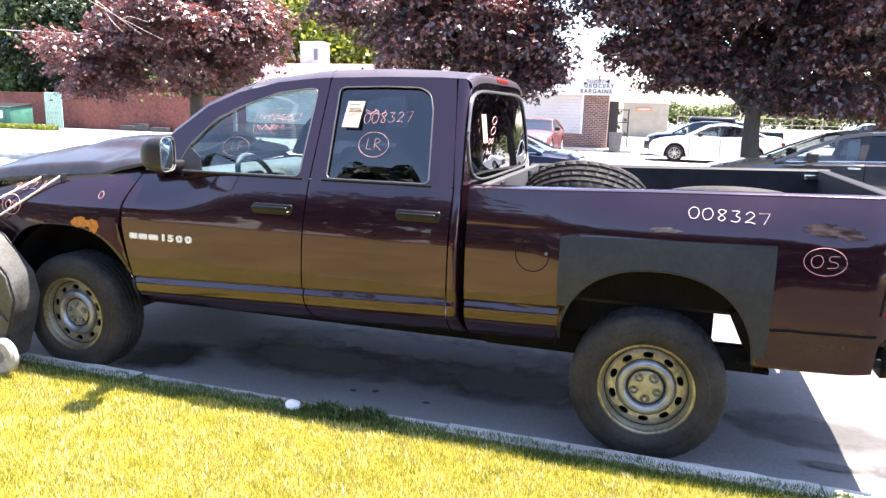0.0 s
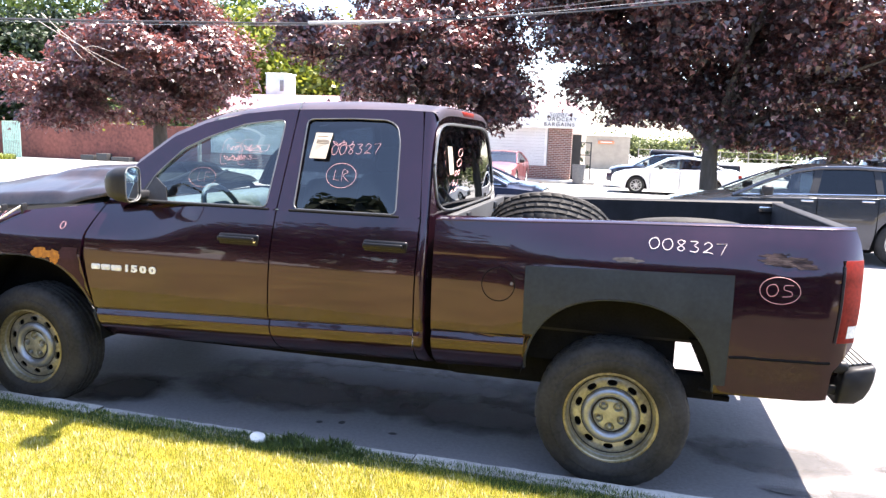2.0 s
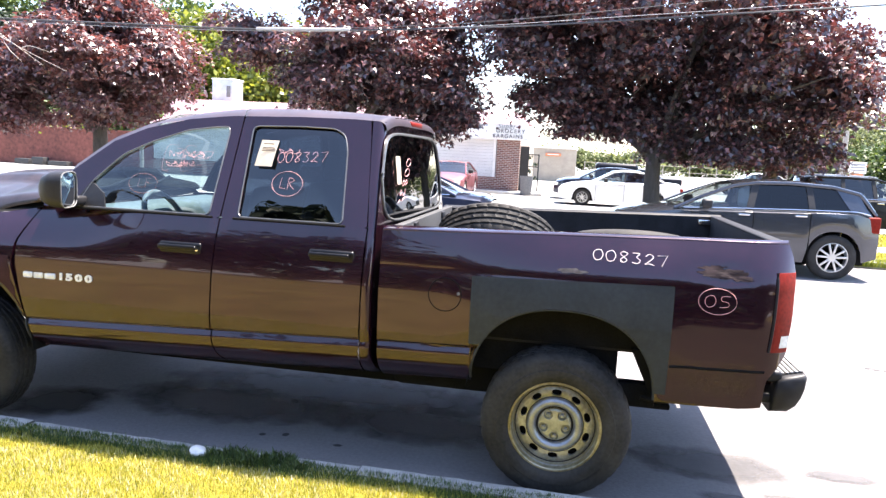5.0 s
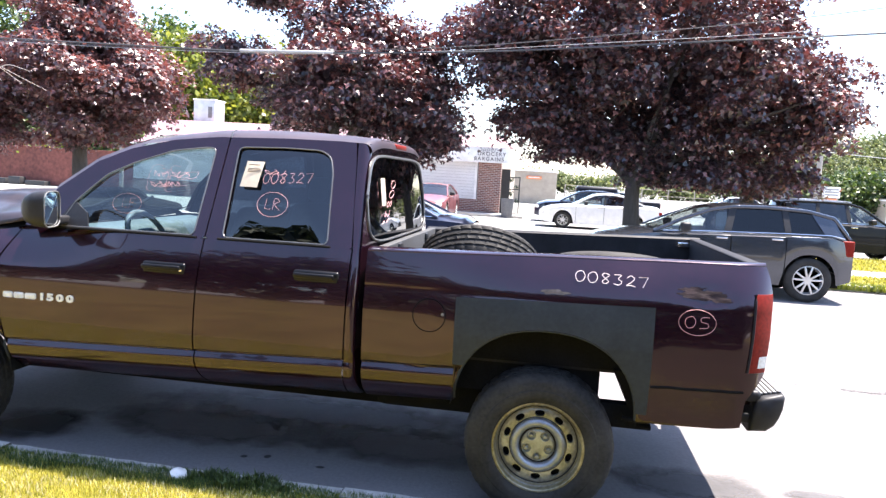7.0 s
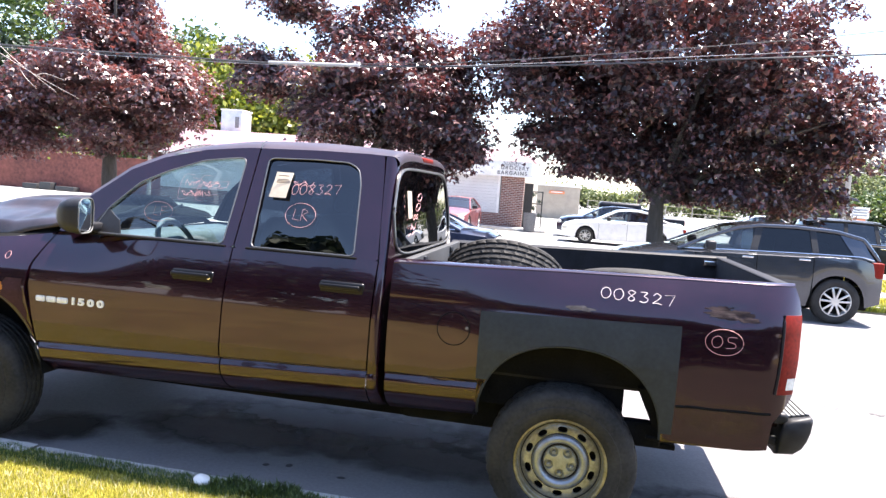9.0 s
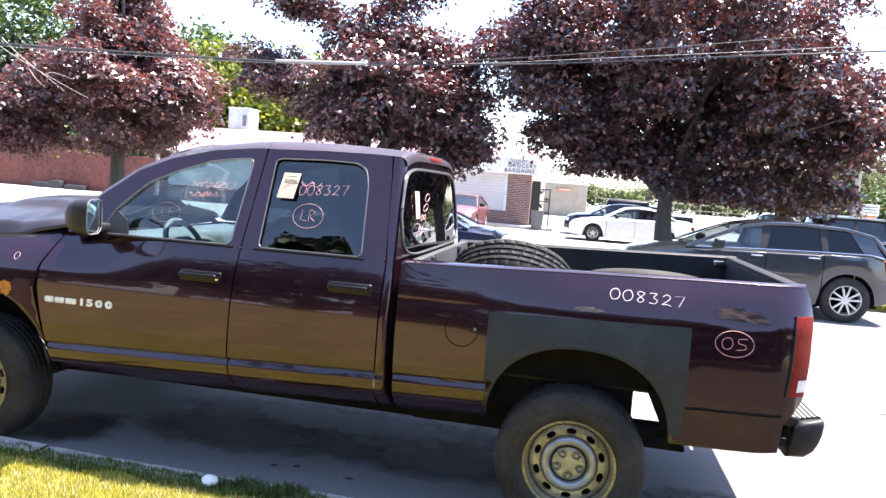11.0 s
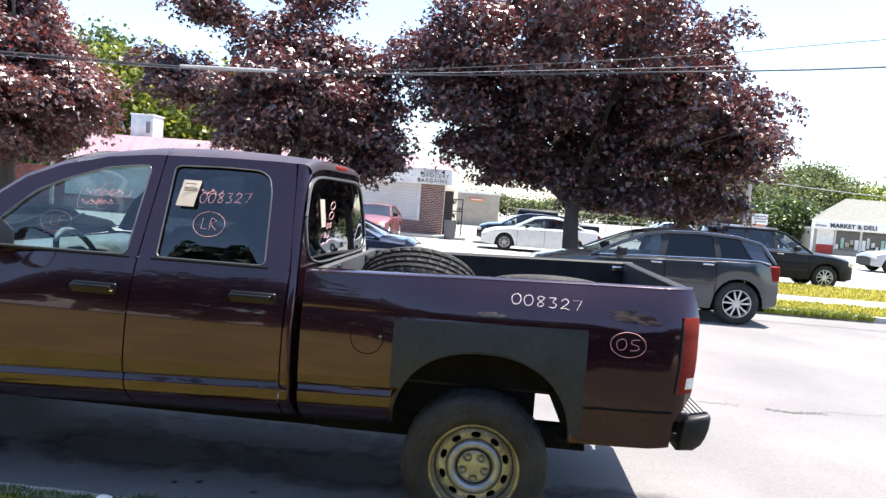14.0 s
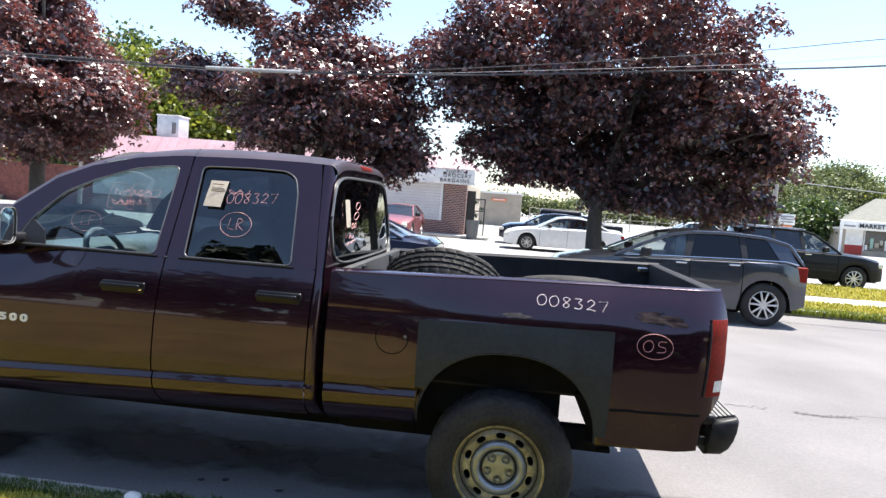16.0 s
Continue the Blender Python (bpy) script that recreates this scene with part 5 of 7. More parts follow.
for x0, x1 in ((-60, -22.5), (-16, -6.0), (0.3, 15.0), (15.0, 28.0), (28, 70)):
    n = max(1, int((x1 - x0) / 2.6))
    for k in range(n):
        a, b = lerp(x0, x1, k / n), lerp(x0, x1, (k + 1) / n) - 0.02
        part("kerbstone", box(a, b, 11.0, 11.16, -0.02, 0.12 + 0.008 * math.sin(k * 2.3), 0.015), M["kerb"], fk)


def verge(name, x0, x1, y0, y1, label):
    return setting(name, grid(lambda u, v: (lerp(x0, x1, u), lerp(y0, y1, v) + 0.05 * noise.noise(Vector((u * 60, v * 5, 1))), 0.095 + 0.02 * noise.noise(Vector((u * 50, v * 9, 7)))), 80, 6), M["soil"], label, "grass")


verge("verge_1", 0.3, 70, 11.14, 13.05, "dry yellow-green grass verge")
verge("verge_2", -60, -22.5, 11.14, 13.05, "dry grass verge beside the street")
verge("verge_3", -16, -6.0, 11.14, 13.05, "dry grass verge beside the street")
verge("verge_4", 1.0, 70, 14.62, 18.4, "sunny grass strip beside the car park")
pv = thing("pavement", (0, 0, 0), "pale concrete pavement slabs along the street", "pavement")
pv["kind"] = "structure"
for k in range(86):
    x = -60 + 1.52 * k
    part("paving_slab", box(x, x + 1.505, 13.04, 14.62, -0.05, 0.085 + 0.006 * math.sin(k * 1.7), 0.008), M["concrete"], pv)

# stains, patches of painted shade, and cracks on the street
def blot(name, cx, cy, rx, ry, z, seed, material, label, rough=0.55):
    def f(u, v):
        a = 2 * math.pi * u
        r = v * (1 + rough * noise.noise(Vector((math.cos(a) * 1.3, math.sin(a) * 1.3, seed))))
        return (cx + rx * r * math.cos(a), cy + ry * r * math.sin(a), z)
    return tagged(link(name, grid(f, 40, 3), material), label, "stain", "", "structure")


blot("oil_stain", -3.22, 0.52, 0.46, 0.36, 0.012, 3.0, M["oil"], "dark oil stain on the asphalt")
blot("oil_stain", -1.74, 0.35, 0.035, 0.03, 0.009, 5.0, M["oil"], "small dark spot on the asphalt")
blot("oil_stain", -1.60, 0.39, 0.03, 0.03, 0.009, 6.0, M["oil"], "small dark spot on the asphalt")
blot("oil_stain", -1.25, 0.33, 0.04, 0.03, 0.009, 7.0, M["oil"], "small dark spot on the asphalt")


# truck shade painted onto the asphalt, broken up with dirty blotches
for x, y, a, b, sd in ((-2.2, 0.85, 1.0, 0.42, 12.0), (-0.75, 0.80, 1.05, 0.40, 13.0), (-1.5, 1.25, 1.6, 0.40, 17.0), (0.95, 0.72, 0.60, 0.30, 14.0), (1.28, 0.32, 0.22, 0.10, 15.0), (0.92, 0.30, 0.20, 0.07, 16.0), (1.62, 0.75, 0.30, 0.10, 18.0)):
    blot("grime_stain", x, y, a, b, 0.0045 + 0.0004 * (sd - 12) + 0.004, sd, M["shadegrime"], "grimy patch that deepens the truck's shade on the worn asphalt")


def crack(pts, w, seed):
    path = resample([(x, y, 0.0) for x, y in pts], 60)
    bm = bmesh.new()
    prev = None
    for i, p in enumerate(path):
        j = 0.10 * noise.noise(Vector((i * 0.35, seed, 0)))
        ww = w * (0.4 + 0.9 * abs(noise.noise(Vector((i * 0.8, seed, 4)))))
        z = 0.02 * math.sin(math.pi * (p.y + 0.05) / 11.05) + 0.006
        a, b = bm.verts.new((p.x, p.y + j - ww, z)), bm.verts.new((p.x, p.y + j + ww, z))
        if prev:
            bm.faces.new((prev[0], a, b, prev[1]))
        prev = (a, b)
    return tagged(link("road_crack", bm, M["tar"]), "dark crack in the asphalt", "crack", "road cracks", "structure")


crack([(1.35, 3.45), (2.15, 3.36), (2.5, 3.35)], 0.012, 1)
crack([(2.72, 3.32), (2.95, 3.27), (3.28, 3.35)], 0.045, 2)
crack([(3.3, 3.4), (4.6, 3.55), (6.5, 3.4), (9.0, 3.6)], 0.006, 3)

# pale stone and a tuft at the kerb
st = bmesh.new()
bmesh.ops.create_icosphere(st, subdivisions=3, radius=0.040)
for v in st.verts:
    v.co *= 1 + 0.40 * noise.noise(v.co * 22) + 0.12 * noise.noise(v.co * 60)
    v.co.z *= 0.70
    v.co.x *= 1.15
so = link("stone", moved(st, pose(-1.90, -0.125, 0.080)), M["whitepaint"])
tagged(so, "white stone lying on the kerb", "stone")


def blades(name, n, area, hmin, hmax, label, seed, wide=0.004, zf=lambda x, y: 0.05, material="grass", keep=None, mown=False):
    """Grass as many thin bent blades in one mesh."""
    r = np.random.RandomState(seed)
    x = r.uniform(area[0], area[1], n)
    y = r.uniform(area[2], area[3], n)
    if keep is not None:
        ok = keep(x, y)
        x, y = x[ok], y[ok]
        n = len(x)
    z = np.array([zf(a, b) for a, b in zip(x, y)])
    h = r.uniform(hmin, hmax, n)
    a = r.uniform(0, 2 * np.pi, n)
    lean = r.uniform(0.1, 0.9, n) * h
    la = r.uniform(0, 2 * np.pi, n)
    dx, dy = np.cos(a) * wide, np.sin(a) * wide
    P = np.empty((n, 5, 3))
    P[:, 0] = np.stack([x - dx, y - dy, z - 0.01], 1)
    P[:, 1] = np.stack([x + dx, y + dy, z - 0.01], 1)
    mx, my = x + np.cos(la) * lean * 0.35, y + np.sin(la) * lean * 0.35
    P[:, 2] = np.stack([mx + dx * 0.8, my + dy * 0.8, z + h * 0.6], 1)
    P[:, 3] = np.stack([mx - dx * 0.8, my - dy * 0.8, z + h * 0.6], 1)
    P[:, 4] = np.stack([x + np.cos(la) * lean, y + np.sin(la) * lean, z + h], 1)
    if mown:
        P = P[:, [0, 1, 4]]
    base = np.arange(n)[:, None] * (3 if mown else 5)
    me = bpy.data.meshes.new(name)
    faces = np.concatenate([base + np.array([[0, 1, 2, 3]]), ], 1).tolist() + (base + np.array([[3, 2, 4]])).tolist()
    if mown:
        faces = (base + np.array([[0, 1, 2]])).tolist()
    me.from_pydata(P.reshape(-1, 3).tolist(), [], faces)
    me.materials.append(M[material])
    return tagged(new(name, me), label, "grass", "", "stuff")


def lawn_z(x, y):
    s = max(0.0, (kerb_in(x) - 0.10 - y) / (kerb_in(x) - 0.10 + 1.75))
    return 0.046 + 0.012 * noise.noise(Vector(((x + 30) * 1.5, s * 4, 2))) + 0.03 * s


blades("grass", 330000, (-5.2, 1.6, -1.75, -0.06), 0.009, 0.030, "sunlit yellow-green mown grass blades", 3, zf=lawn_z, wide=0.0026, mown=True,
       keep=lambda x, y: y < 0.045 - 0.016 * (x + 3.7) - 0.085 - 0.03 * np.abs(np.sin(x * 7.0)) * np.sin(x * 2.3) ** 2)
blades("straw", 42000, (-5.2, 1.6, -1.75, -0.12), 0.012, 0.034, "pale dry straw among the mown grass", 4, zf=lawn_z, wide=0.0042, mown=True, material="straw",
       keep=lambda x, y: np.sin(x * 9.1 + np.sin(y * 13)) * np.sin(y * 11.3 + np.sin(x * 7)) > -0.25)
blades("grass_tufts", 30000, (-5.2, 1.6, -1.75, -0.12), 0.016, 0.042, "deeper green tufts in the mown grass", 14, zf=lawn_z, wide=0.003, mown=True, material="tuft",
       keep=lambda x, y: np.sin(x * 14.1 + 2 * np.sin(y * 9)) * np.sin(y * 17.3 + 2 * np.sin(x * 5)) > 0.35)
blades("tall_grass", 3600, (-1.95, -1.15, -0.24, 0.07), 0.015, 0.055, "tuft of longer green weeds over the kerb", 5, wide=0.005, zf=lambda x, y: 0.055, material="green",
       keep=lambda x, y: ((x + 1.55) / 0.34) ** 2 + ((y + 0.10) / 0.11) ** 2 < 0.55 + 0.45 * np.sin(x * 23) * np.sin(y * 31))
# strip of shade-coloured blades between the kerb and the lit lawn
blades("kerb_grass", 44000, (-5.2, 1.6, -0.26, 0.06), 0.012, 0.036, "kerbside grass coloured darker green for the truck's shade", 15, wide=0.003, zf=lambda x, y: max(0.058, lawn_z(x, y)), material="kerbshade", mown=True,
       keep=lambda x, y: (y < 0.045 - 0.016 * (x + 3.7) - 0.045 - 0.035 * np.abs(np.sin(x * 5.0) * np.sin(x * 1.7 + 1.0)) - 0.02 * np.sin(x * 17.0) ** 2) & (y > 0.045 - 0.016 * (x + 3.7) - 0.21 + 0.05 * np.sin(x * 11) * np.sin(x * 3.1)))
blades("verge_grass", 26000, (0.3, 24, 11.18, 13.0), 0.03, 0.09, "dry yellow-green grass of the far verge", 6, wide=0.012, zf=lambda x, y: 0.09)
blades("verge_grass", 26000, (1.2, 26, 14.66, 18.3), 0.03, 0.09, "sunny grass of the far strip", 7, wide=0.014, zf=lambda x, y: 0.09)
blades("verge_weeds", 2500, (5.2, 7.6, 10.9, 11.3), 0.04, 0.14, "green weeds over the far kerb", 8, wide=0.014, zf=lambda x, y: 0.05, material="green2")

# ---- trees ----


def foliage(name, n, blobs, size, material, parent, seed, zmin=-99.0, spread=0.34, label=""):
    """Leaves as small lobed faces, gathered in many clumps on and in the given ellipsoids (x, y, z, rx, ry, rz, share)."""
    r = np.random.RandomState(seed)
    tot = sum(b[6] for b in blobs)
    C = []
    for bx, by, bz, rx, ry, rz, sh in blobs:
        k = max(6, int(170 * sh / tot))
        d = r.normal(size=(k, 3))
        d /= np.linalg.norm(d, axis=1)[:, None]
        rad = r.uniform(0.12, 1.0, k) ** 0.5
        c = d * rad[:, None] * np.array([rx, ry, rz]) + np.array([bx, by, bz])
        m = int(n * sh / tot)
        pick = r.randint(0, k, m)
        s = r.uniform(0.6, 1.5, k)[pick] * spread
        off = r.normal(size=(m, 3)) * s[:, None] * np.array([1.15, 1.15, 0.7])
        C.append(c[pick] + off)
    C = np.concatenate(C)
    C = C[C[:, 2] > zmin]
    m = len(C)
    nrm = r.normal(size=(m, 3)) * 0.75 + np.array([0, 0, 0.75])
    nrm /= np.linalg.norm(nrm, axis=1)[:, None]
    t = np.cross(nrm, r.normal(size=(m, 3)))
    t /= np.linalg.norm(t, axis=1)[:, None]
    b = np.cross(nrm, t)
    s = r.uniform(0.7, 1.3, m) * size
    shape = np.array([(-0.55, 0.0, 0.0), (0.0, 0.42, -0.06), (0.6, 0.0, -0.04), (0.0, -0.42, -0.06)])
    P = C[:, None, :] + s[:, None, None] * (shape[None, :, 0:1] * t[:, None, :] + shape[None, :, 1:2] * b[:, None, :] + shape[None, :, 2:3] * nrm[:, None, :])
    return leaf_mesh(name, P, material, parent, label)


def leaf_mesh(name, P, material, parent, label=""):
    """One mesh of many separate leaves: P holds, leaf by leaf, the corners of its outline."""
    m, q = P.shape[:2]
    me = bpy.data.meshes.new(name)
    me.vertices.add(m * q)
    me.vertices.foreach_set("co", P.astype(np.float32).ravel())
    me.loops.add(m * q)
    me.loops.foreach_set("vertex_index", np.arange(m * q, dtype=np.int32))
    me.polygons.add(m)
    me.polygons.foreach_set("loop_start", np.arange(m, dtype=np.int32) * q)
    me.update(calc_edges=True)
    me.materials.append(M[material])
    ob = new(name, me)
    ob.parent = parent
    if label:
        ob["label"] = label
    return ob


LOBED = np.array([(-0.42, 0.0, 0.05), (-0.30, 0.50, -0.08), (0.08, 0.22, 0.0), (0.66, 0.0, -0.14), (0.08, -0.22, 0.0), (-0.30, -0.50, -0.08)])


def maple_crown(blobs, clumps, per, size, material, parent, seed, zmin):
    """Drooping sprays of lobed leaves: each spray is the upper shell of a flattened dome, set on and in the ellipsoids
    (x, y, z, rx, ry, rz, share), so that its top takes the light and its underside stays dark."""
    r = np.random.RandomState(seed)
    tot = sum(b[6] for b in blobs)
    P = []
    for bx, by, bz, rx, ry, rz, sh in blobs:
        k = max(4, int(clumps * sh / tot))
        d = r.normal(size=(k, 3))
        d /= np.linalg.norm(d, axis=1)[:, None]
        rad = np.where(r.uniform(size=k) < 0.78, r.uniform(0.80, 1.06, k), r.uniform(0.25, 0.80, k))
        c = d * rad[:, None] * np.array([rx, ry, rz]) + np.array([bx, by, bz])
        full = np.array([noise.noise(Vector((p[0] * 0.75 + seed, p[1] * 0.75, p[2] * 0.95))) for p in c]) > -0.13
        c, d = c[full], d[full]
        k = len(c)
        rc = r.uniform(0.24, 0.66, k)
        m = k * per
        i = np.repeat(np.arange(k), per)
        keep = r.uniform(size=m) < (rc[i] / 0.66) ** 1.5
        i = i[keep]
        m = len(i)
        a = r.uniform(0, 2 * np.pi, m)
        up = r.uniform(-0.35, 1.0, m)
        fl = np.sqrt(np.maximum(0.02, 1 - up ** 2))
        n = np.stack([np.cos(a) * fl, np.sin(a) * fl, up], 1)
        dist = rc[i] * r.uniform(0.72, 1.08, m) * (1 + 0.30 * r.normal(size=m) * (r.uniform(size=m) < 0.3))
        pos = c[i] + n * dist[:, None] * np.array([1.12, 1.12, 0.74]) + d[i] * np.array([0.05, 0.05, 0.0])
        pos[:, 2] -= 0.22 * (dist * fl) ** 2 / rc[i]
        nr = 0.50 * n + np.array([0, 0, 0.55]) + 0.42 * r.normal(size=(m, 3))
        nr /= np.linalg.norm(nr, axis=1)[:, None]
        t = n * np.array([1, 1, 0.2]) + np.array([0, 0, -0.35]) + 0.55 * r.normal(size=(m, 3))
        t -= nr * np.sum(t * nr, axis=1)[:, None]
        t /= np.linalg.norm(t, axis=1)[:, None]
        b = np.cross(nr, t)
        sz = r.uniform(0.65, 1.25, m) * size
        ok = pos[:, 2] > zmin + 0.25 * r.uniform(-1, 1, m)
        L = LOBED[None]
        Q = pos[:, None, :] + sz[:, None, None] * (L[:, :, 0:1] * t[:, None, :] + L[:, :, 1:2] * b[:, None, :] + L[:, :, 2:3] * nr[:, None, :])
        P.append(Q[ok])
        # the shaded inside of the crown
        m = k * 46
        d = r.normal(size=(m, 3))
        d *= (r.uniform(size=m) ** 0.4 * 0.82 / np.linalg.norm(d, axis=1))[:, None]
        pos = d * np.array([rx, ry, rz]) + np.array([bx, by, bz])
        pos = pos[[noise.noise(Vector((p[0] * 0.75 + seed, p[1] * 0.75, p[2] * 0.95))) > -0.20 for p in pos]]
        m = len(pos)
        nr = r.normal(size=(m, 3))
        nr /= np.linalg.norm(nr, axis=1)[:, None]
        t = np.cross(nr, r.normal(size=(m, 3)))
        t /= np.linalg.norm(t, axis=1)[:, None]
        b = np.cross(nr, t)
        Q = pos[:, None, :] + 1.45 * size * (L[:, :, 0:1] * t[:, None, :] + L[:, :, 1:2] * b[:, None, :] + L[:, :, 2:3] * nr[:, None, :])
        P.append(Q[pos[:, 2] > zmin + 0.3])
    return leaf_mesh("crown", np.concatenate(P), material, parent)


def limbs(base, height, r0, tips, seed, bm):
    """A tapered trunk with a flared foot, and crooked limbs to the given tips."""
    rr = random.Random(seed)
    b = Vector(base)
    tube([b + Vector((0, 0, -0.1)), b + Vector((0, 0, 0.08))], r0 * 1.5, 12, bm, r_end=r0 * 1.15)
    fork = b + Vector((rr.uniform(-0.1, 0.1), rr.uniform(-0.1, 0.1), height))
    tube([b, b.lerp(fork, 0.35) + Vector((0.03, 0, 0)), b.lerp(fork, 0.7), fork], r0 * 1.12, 12, bm, r_end=r0 * 0.8)
    for tip in tips:
        tip = Vector(tip)
        mid = fork.lerp(tip, 0.5) + Vector((rr.uniform(-0.3, 0.3), rr.uniform(-0.3, 0.3), rr.uniform(0.0, 0.4)))
        tube([fork - Vector((0, 0, 0.15)), fork.lerp(mid, 0.5), mid, mid.lerp(tip, 0.5) + Vector((0, 0, 0.1)), tip], r0 * 0.55, 8, bm, r_end=0.02)
        for _ in range(3):
            q = mid + Vector((rr.uniform(-1, 1), rr.uniform(-1, 1), rr.uniform(0.2, 1.2)))
            tube([mid, mid.lerp(q, 0.5) + Vector((0, 0, 0.1)), q], r0 * 0.22, 6, bm, r_end=0.012)
    return bm


def tree(name, at, trunk_h, r0, blobs, n, size, material, label, seed, zmin=-99.0, spread=0.34, group="", ntip=9):
    e = thing(name, at, label, "tree", group)
    rr = random.Random(seed)
    tips = []
    for _ in range(ntip):
        b = rr.choice(blobs)
        tips.append((b[0] + rr.uniform(-0.7, 0.7) * b[3], b[1] + rr.uniform(-0.7, 0.7) * b[4], b[2] + rr.uniform(-0.4, 0.7) * b[5]))
    part("trunk", limbs((0, 0, 0), trunk_h, r0, tips, seed, bmesh.new()), M["bark"], e, "dark rough bark")
    if "maple" in material:
        maple_crown(blobs, n, 250, size, material, e, seed, zmin)
    else:
        foliage("crown", n, blobs, size, material, e, seed, zmin, spread)
    return e


G = "purple maples along the street"
tree("maple_tree", (2.05, 16.0, 0), 2.0, 0.22,
     [(-0.45, 0, 6.5, 3.5, 4.0, 2.4, 5.4), (-2.2, -0.3, 4.8, 2.3, 2.6, 1.4, 2.8), (2.5, 0.1, 4.5, 2.5, 2.6, 1.6, 3.0), (0.5, 0.2, 3.75, 2.9, 1.7, 1.2, 2.6),
      (-2.35, 0.3, 3.35, 1.3, 1.2, 0.55, 0.8), (1.5, 0.3, 2.35, 1.7, 1.2, 0.70, 1.2), (3.4, 0.4, 2.25, 1.0, 1.1, 0.65, 0.8), (4.1, 0.0, 3.6, 1.15, 1.7, 0.9, 1.0),
      (2.6, 0, 6.6, 1.3, 1.9, 0.9, 1.0), (-4.0, 0, 5.7, 1.1, 1.6, 0.7, 0.8), (-1.3, 0.3, 2.85, 1.4, 1.1, 0.45, 0.8)],
     820, 0.122, "maple", "large purple-leaved maple tree beside the street", 11, 1.55, group=G, ntip=16)
tree("maple_tree", (5.6, 18.5, 0), 2.0, 0.24,
     [(0.2, 0, 4.1, 1.8, 1.9, 1.8, 3), (-0.9, 0, 5.4, 1.8, 1.8, 1.5, 2), (0.1, 0, 2.4, 2.0, 1.8, 0.6, 1.4)],
     95, 0.122, "maple", "purple-leaved maple tree with a low crown", 12, 1.5, group=G)
tree("maple_tree", (-6.2, 16.0, 0), 2.2, 0.22,
     [(0.5, 0, 4.15, 2.4, 2.8, 1.05, 3.8), (0.6, 0.2, 3.3, 1.9, 1.5, 0.6, 1.3), (2.4, 0.0, 3.5, 1.05, 1.6, 1.15, 1.6), (2.6, 0.2, 2.5, 0.75, 1.1, 0.5, 0.8), (-1.1, 0.1, 3.5, 0.9, 1.5, 0.7, 1.0), (0.6, 0, 5.4, 1.5, 1.6, 0.65, 1.3),
      (-0.7, 0, 6.3, 0.9, 1.4, 0.75, 1.0), (-2.1, 0, 6.6, 0.8, 1.2, 0.35, 0.6), (0.2, 0, 7.1, 1.4, 1.4, 0.6, 1.0), (-3.2, 0, 4.9, 0.8, 1.2, 0.28, 0.45), (2.4, 0, 4.9, 0.8, 1.2, 0.5, 0.6), (-2.7, 0, 4.3, 0.6, 1.0, 0.4, 0.4)],
     460, 0.122, "maple", "purple-leaved maple tree behind the truck cab", 13, 2.1, group=G, ntip=12)
tree("maple_tree", (-14.1, 16.0, 0), 2.0, 0.24,
     [(0.0, 0, 4.1, 2.4, 2.7, 1.1, 3.2), (0.8, 0, 5.3, 1.1, 1.9, 0.9, 1.2), (1.8, 0, 3.8, 0.9, 1.5, 0.9, 1.0), (0.0, 0, 5.8, 1.0, 1.8, 1.0, 1.2), (-2.6, -0.6, 3.3, 1.7, 2.0, 0.8, 1.6),
      (-2.6, 0, 2.2, 1.6, 1.8, 0.5, 1.0), (0.3, 0, 2.55, 1.5, 1.9, 0.6, 1.2), (0.0, 0, 7.0, 0.9, 1.4, 0.8, 0.8)],
     490, 0.120, "maple_red", "reddish purple maple tree beside the street", 14, 1.75, group=G, ntip=12)
left_maple = bpy.data.objects["maple_tree.003"]
for pts in (((-1.7, -3.15, 4.75), (-0.9, -3.3, 4.36), (0.2, -3.35, 3.85), (1.5, -3.4, 3.31)), ((-1.3, -3.15, 4.78), (-0.5, -3.3, 4.24), (0.8, -3.35, 3.45)), ((0.2, -3.35, 3.85), (0.5, -3.4, 3.9), (1.1, -3.45, 3.75)), ((-0.4, -3.3, 4.13), (-0.1, -3.4, 3.8), (0.3, -3.45, 3.5))):
    part("bare_twig", tube(smooth(list(pts), 4), 0.013, 6, r_end=0.005), M["twig"], left_maple, "pale bare twig")
for pts in (((4.0, -3.0, 4.95), (4.3, -3.0, 5.2), (4.65, -3.0, 5.25)), ((3.6, -3.0, 4.9), (4.05, -3.0, 5.3), (4.15, -3.0, 5.45)), ((4.6, -3.0, 4.6), (4.8, -3.0, 4.72), (5.15, -3.0, 4.78))):
    part("bare_twig", tube(smooth(list(pts), 4), 0.008, 6, r_end=0.003), M["twig"], left_maple, "pale bare twig")
# green trees behind the shop
GB = "green trees behind the shop"
for k, (x, y, z, rx, rz, m, s) in enumerate(((-40, 40, 8.5, 7.5, 5.5, "green", 21), (-52, 44, 8, 7, 6, "green", 22), (-27, 47, 7.2, 4.5, 4.0, "green2", 23), (-19, 48, 7.0, 4.2, 3.4, "green2", 24),
                                             (-33, 52, 8.5, 6, 5, "green", 25), (-12, 56, 3.6, 4, 2.2, "green", 26))):
    tree("green_tree", (x, y, 0), 2.5, 0.3, [(0, 0, z, rx, rx * 0.8, rz, 3), (rx * 0.45, -1, z - rz * 0.45, rx * 0.6, rx * 0.6, rz * 0.6, 1.3), (-rx * 0.5, -1, z - rz * 0.5, rx * 0.6, rx * 0.6, rz * 0.5, 1.3)],
         17000, 0.34, m, "leafy green tree behind the shop" if m == "green" else "yellow-green sunlit tree behind the shop", s, 1.4, 0.75, GB, 6)
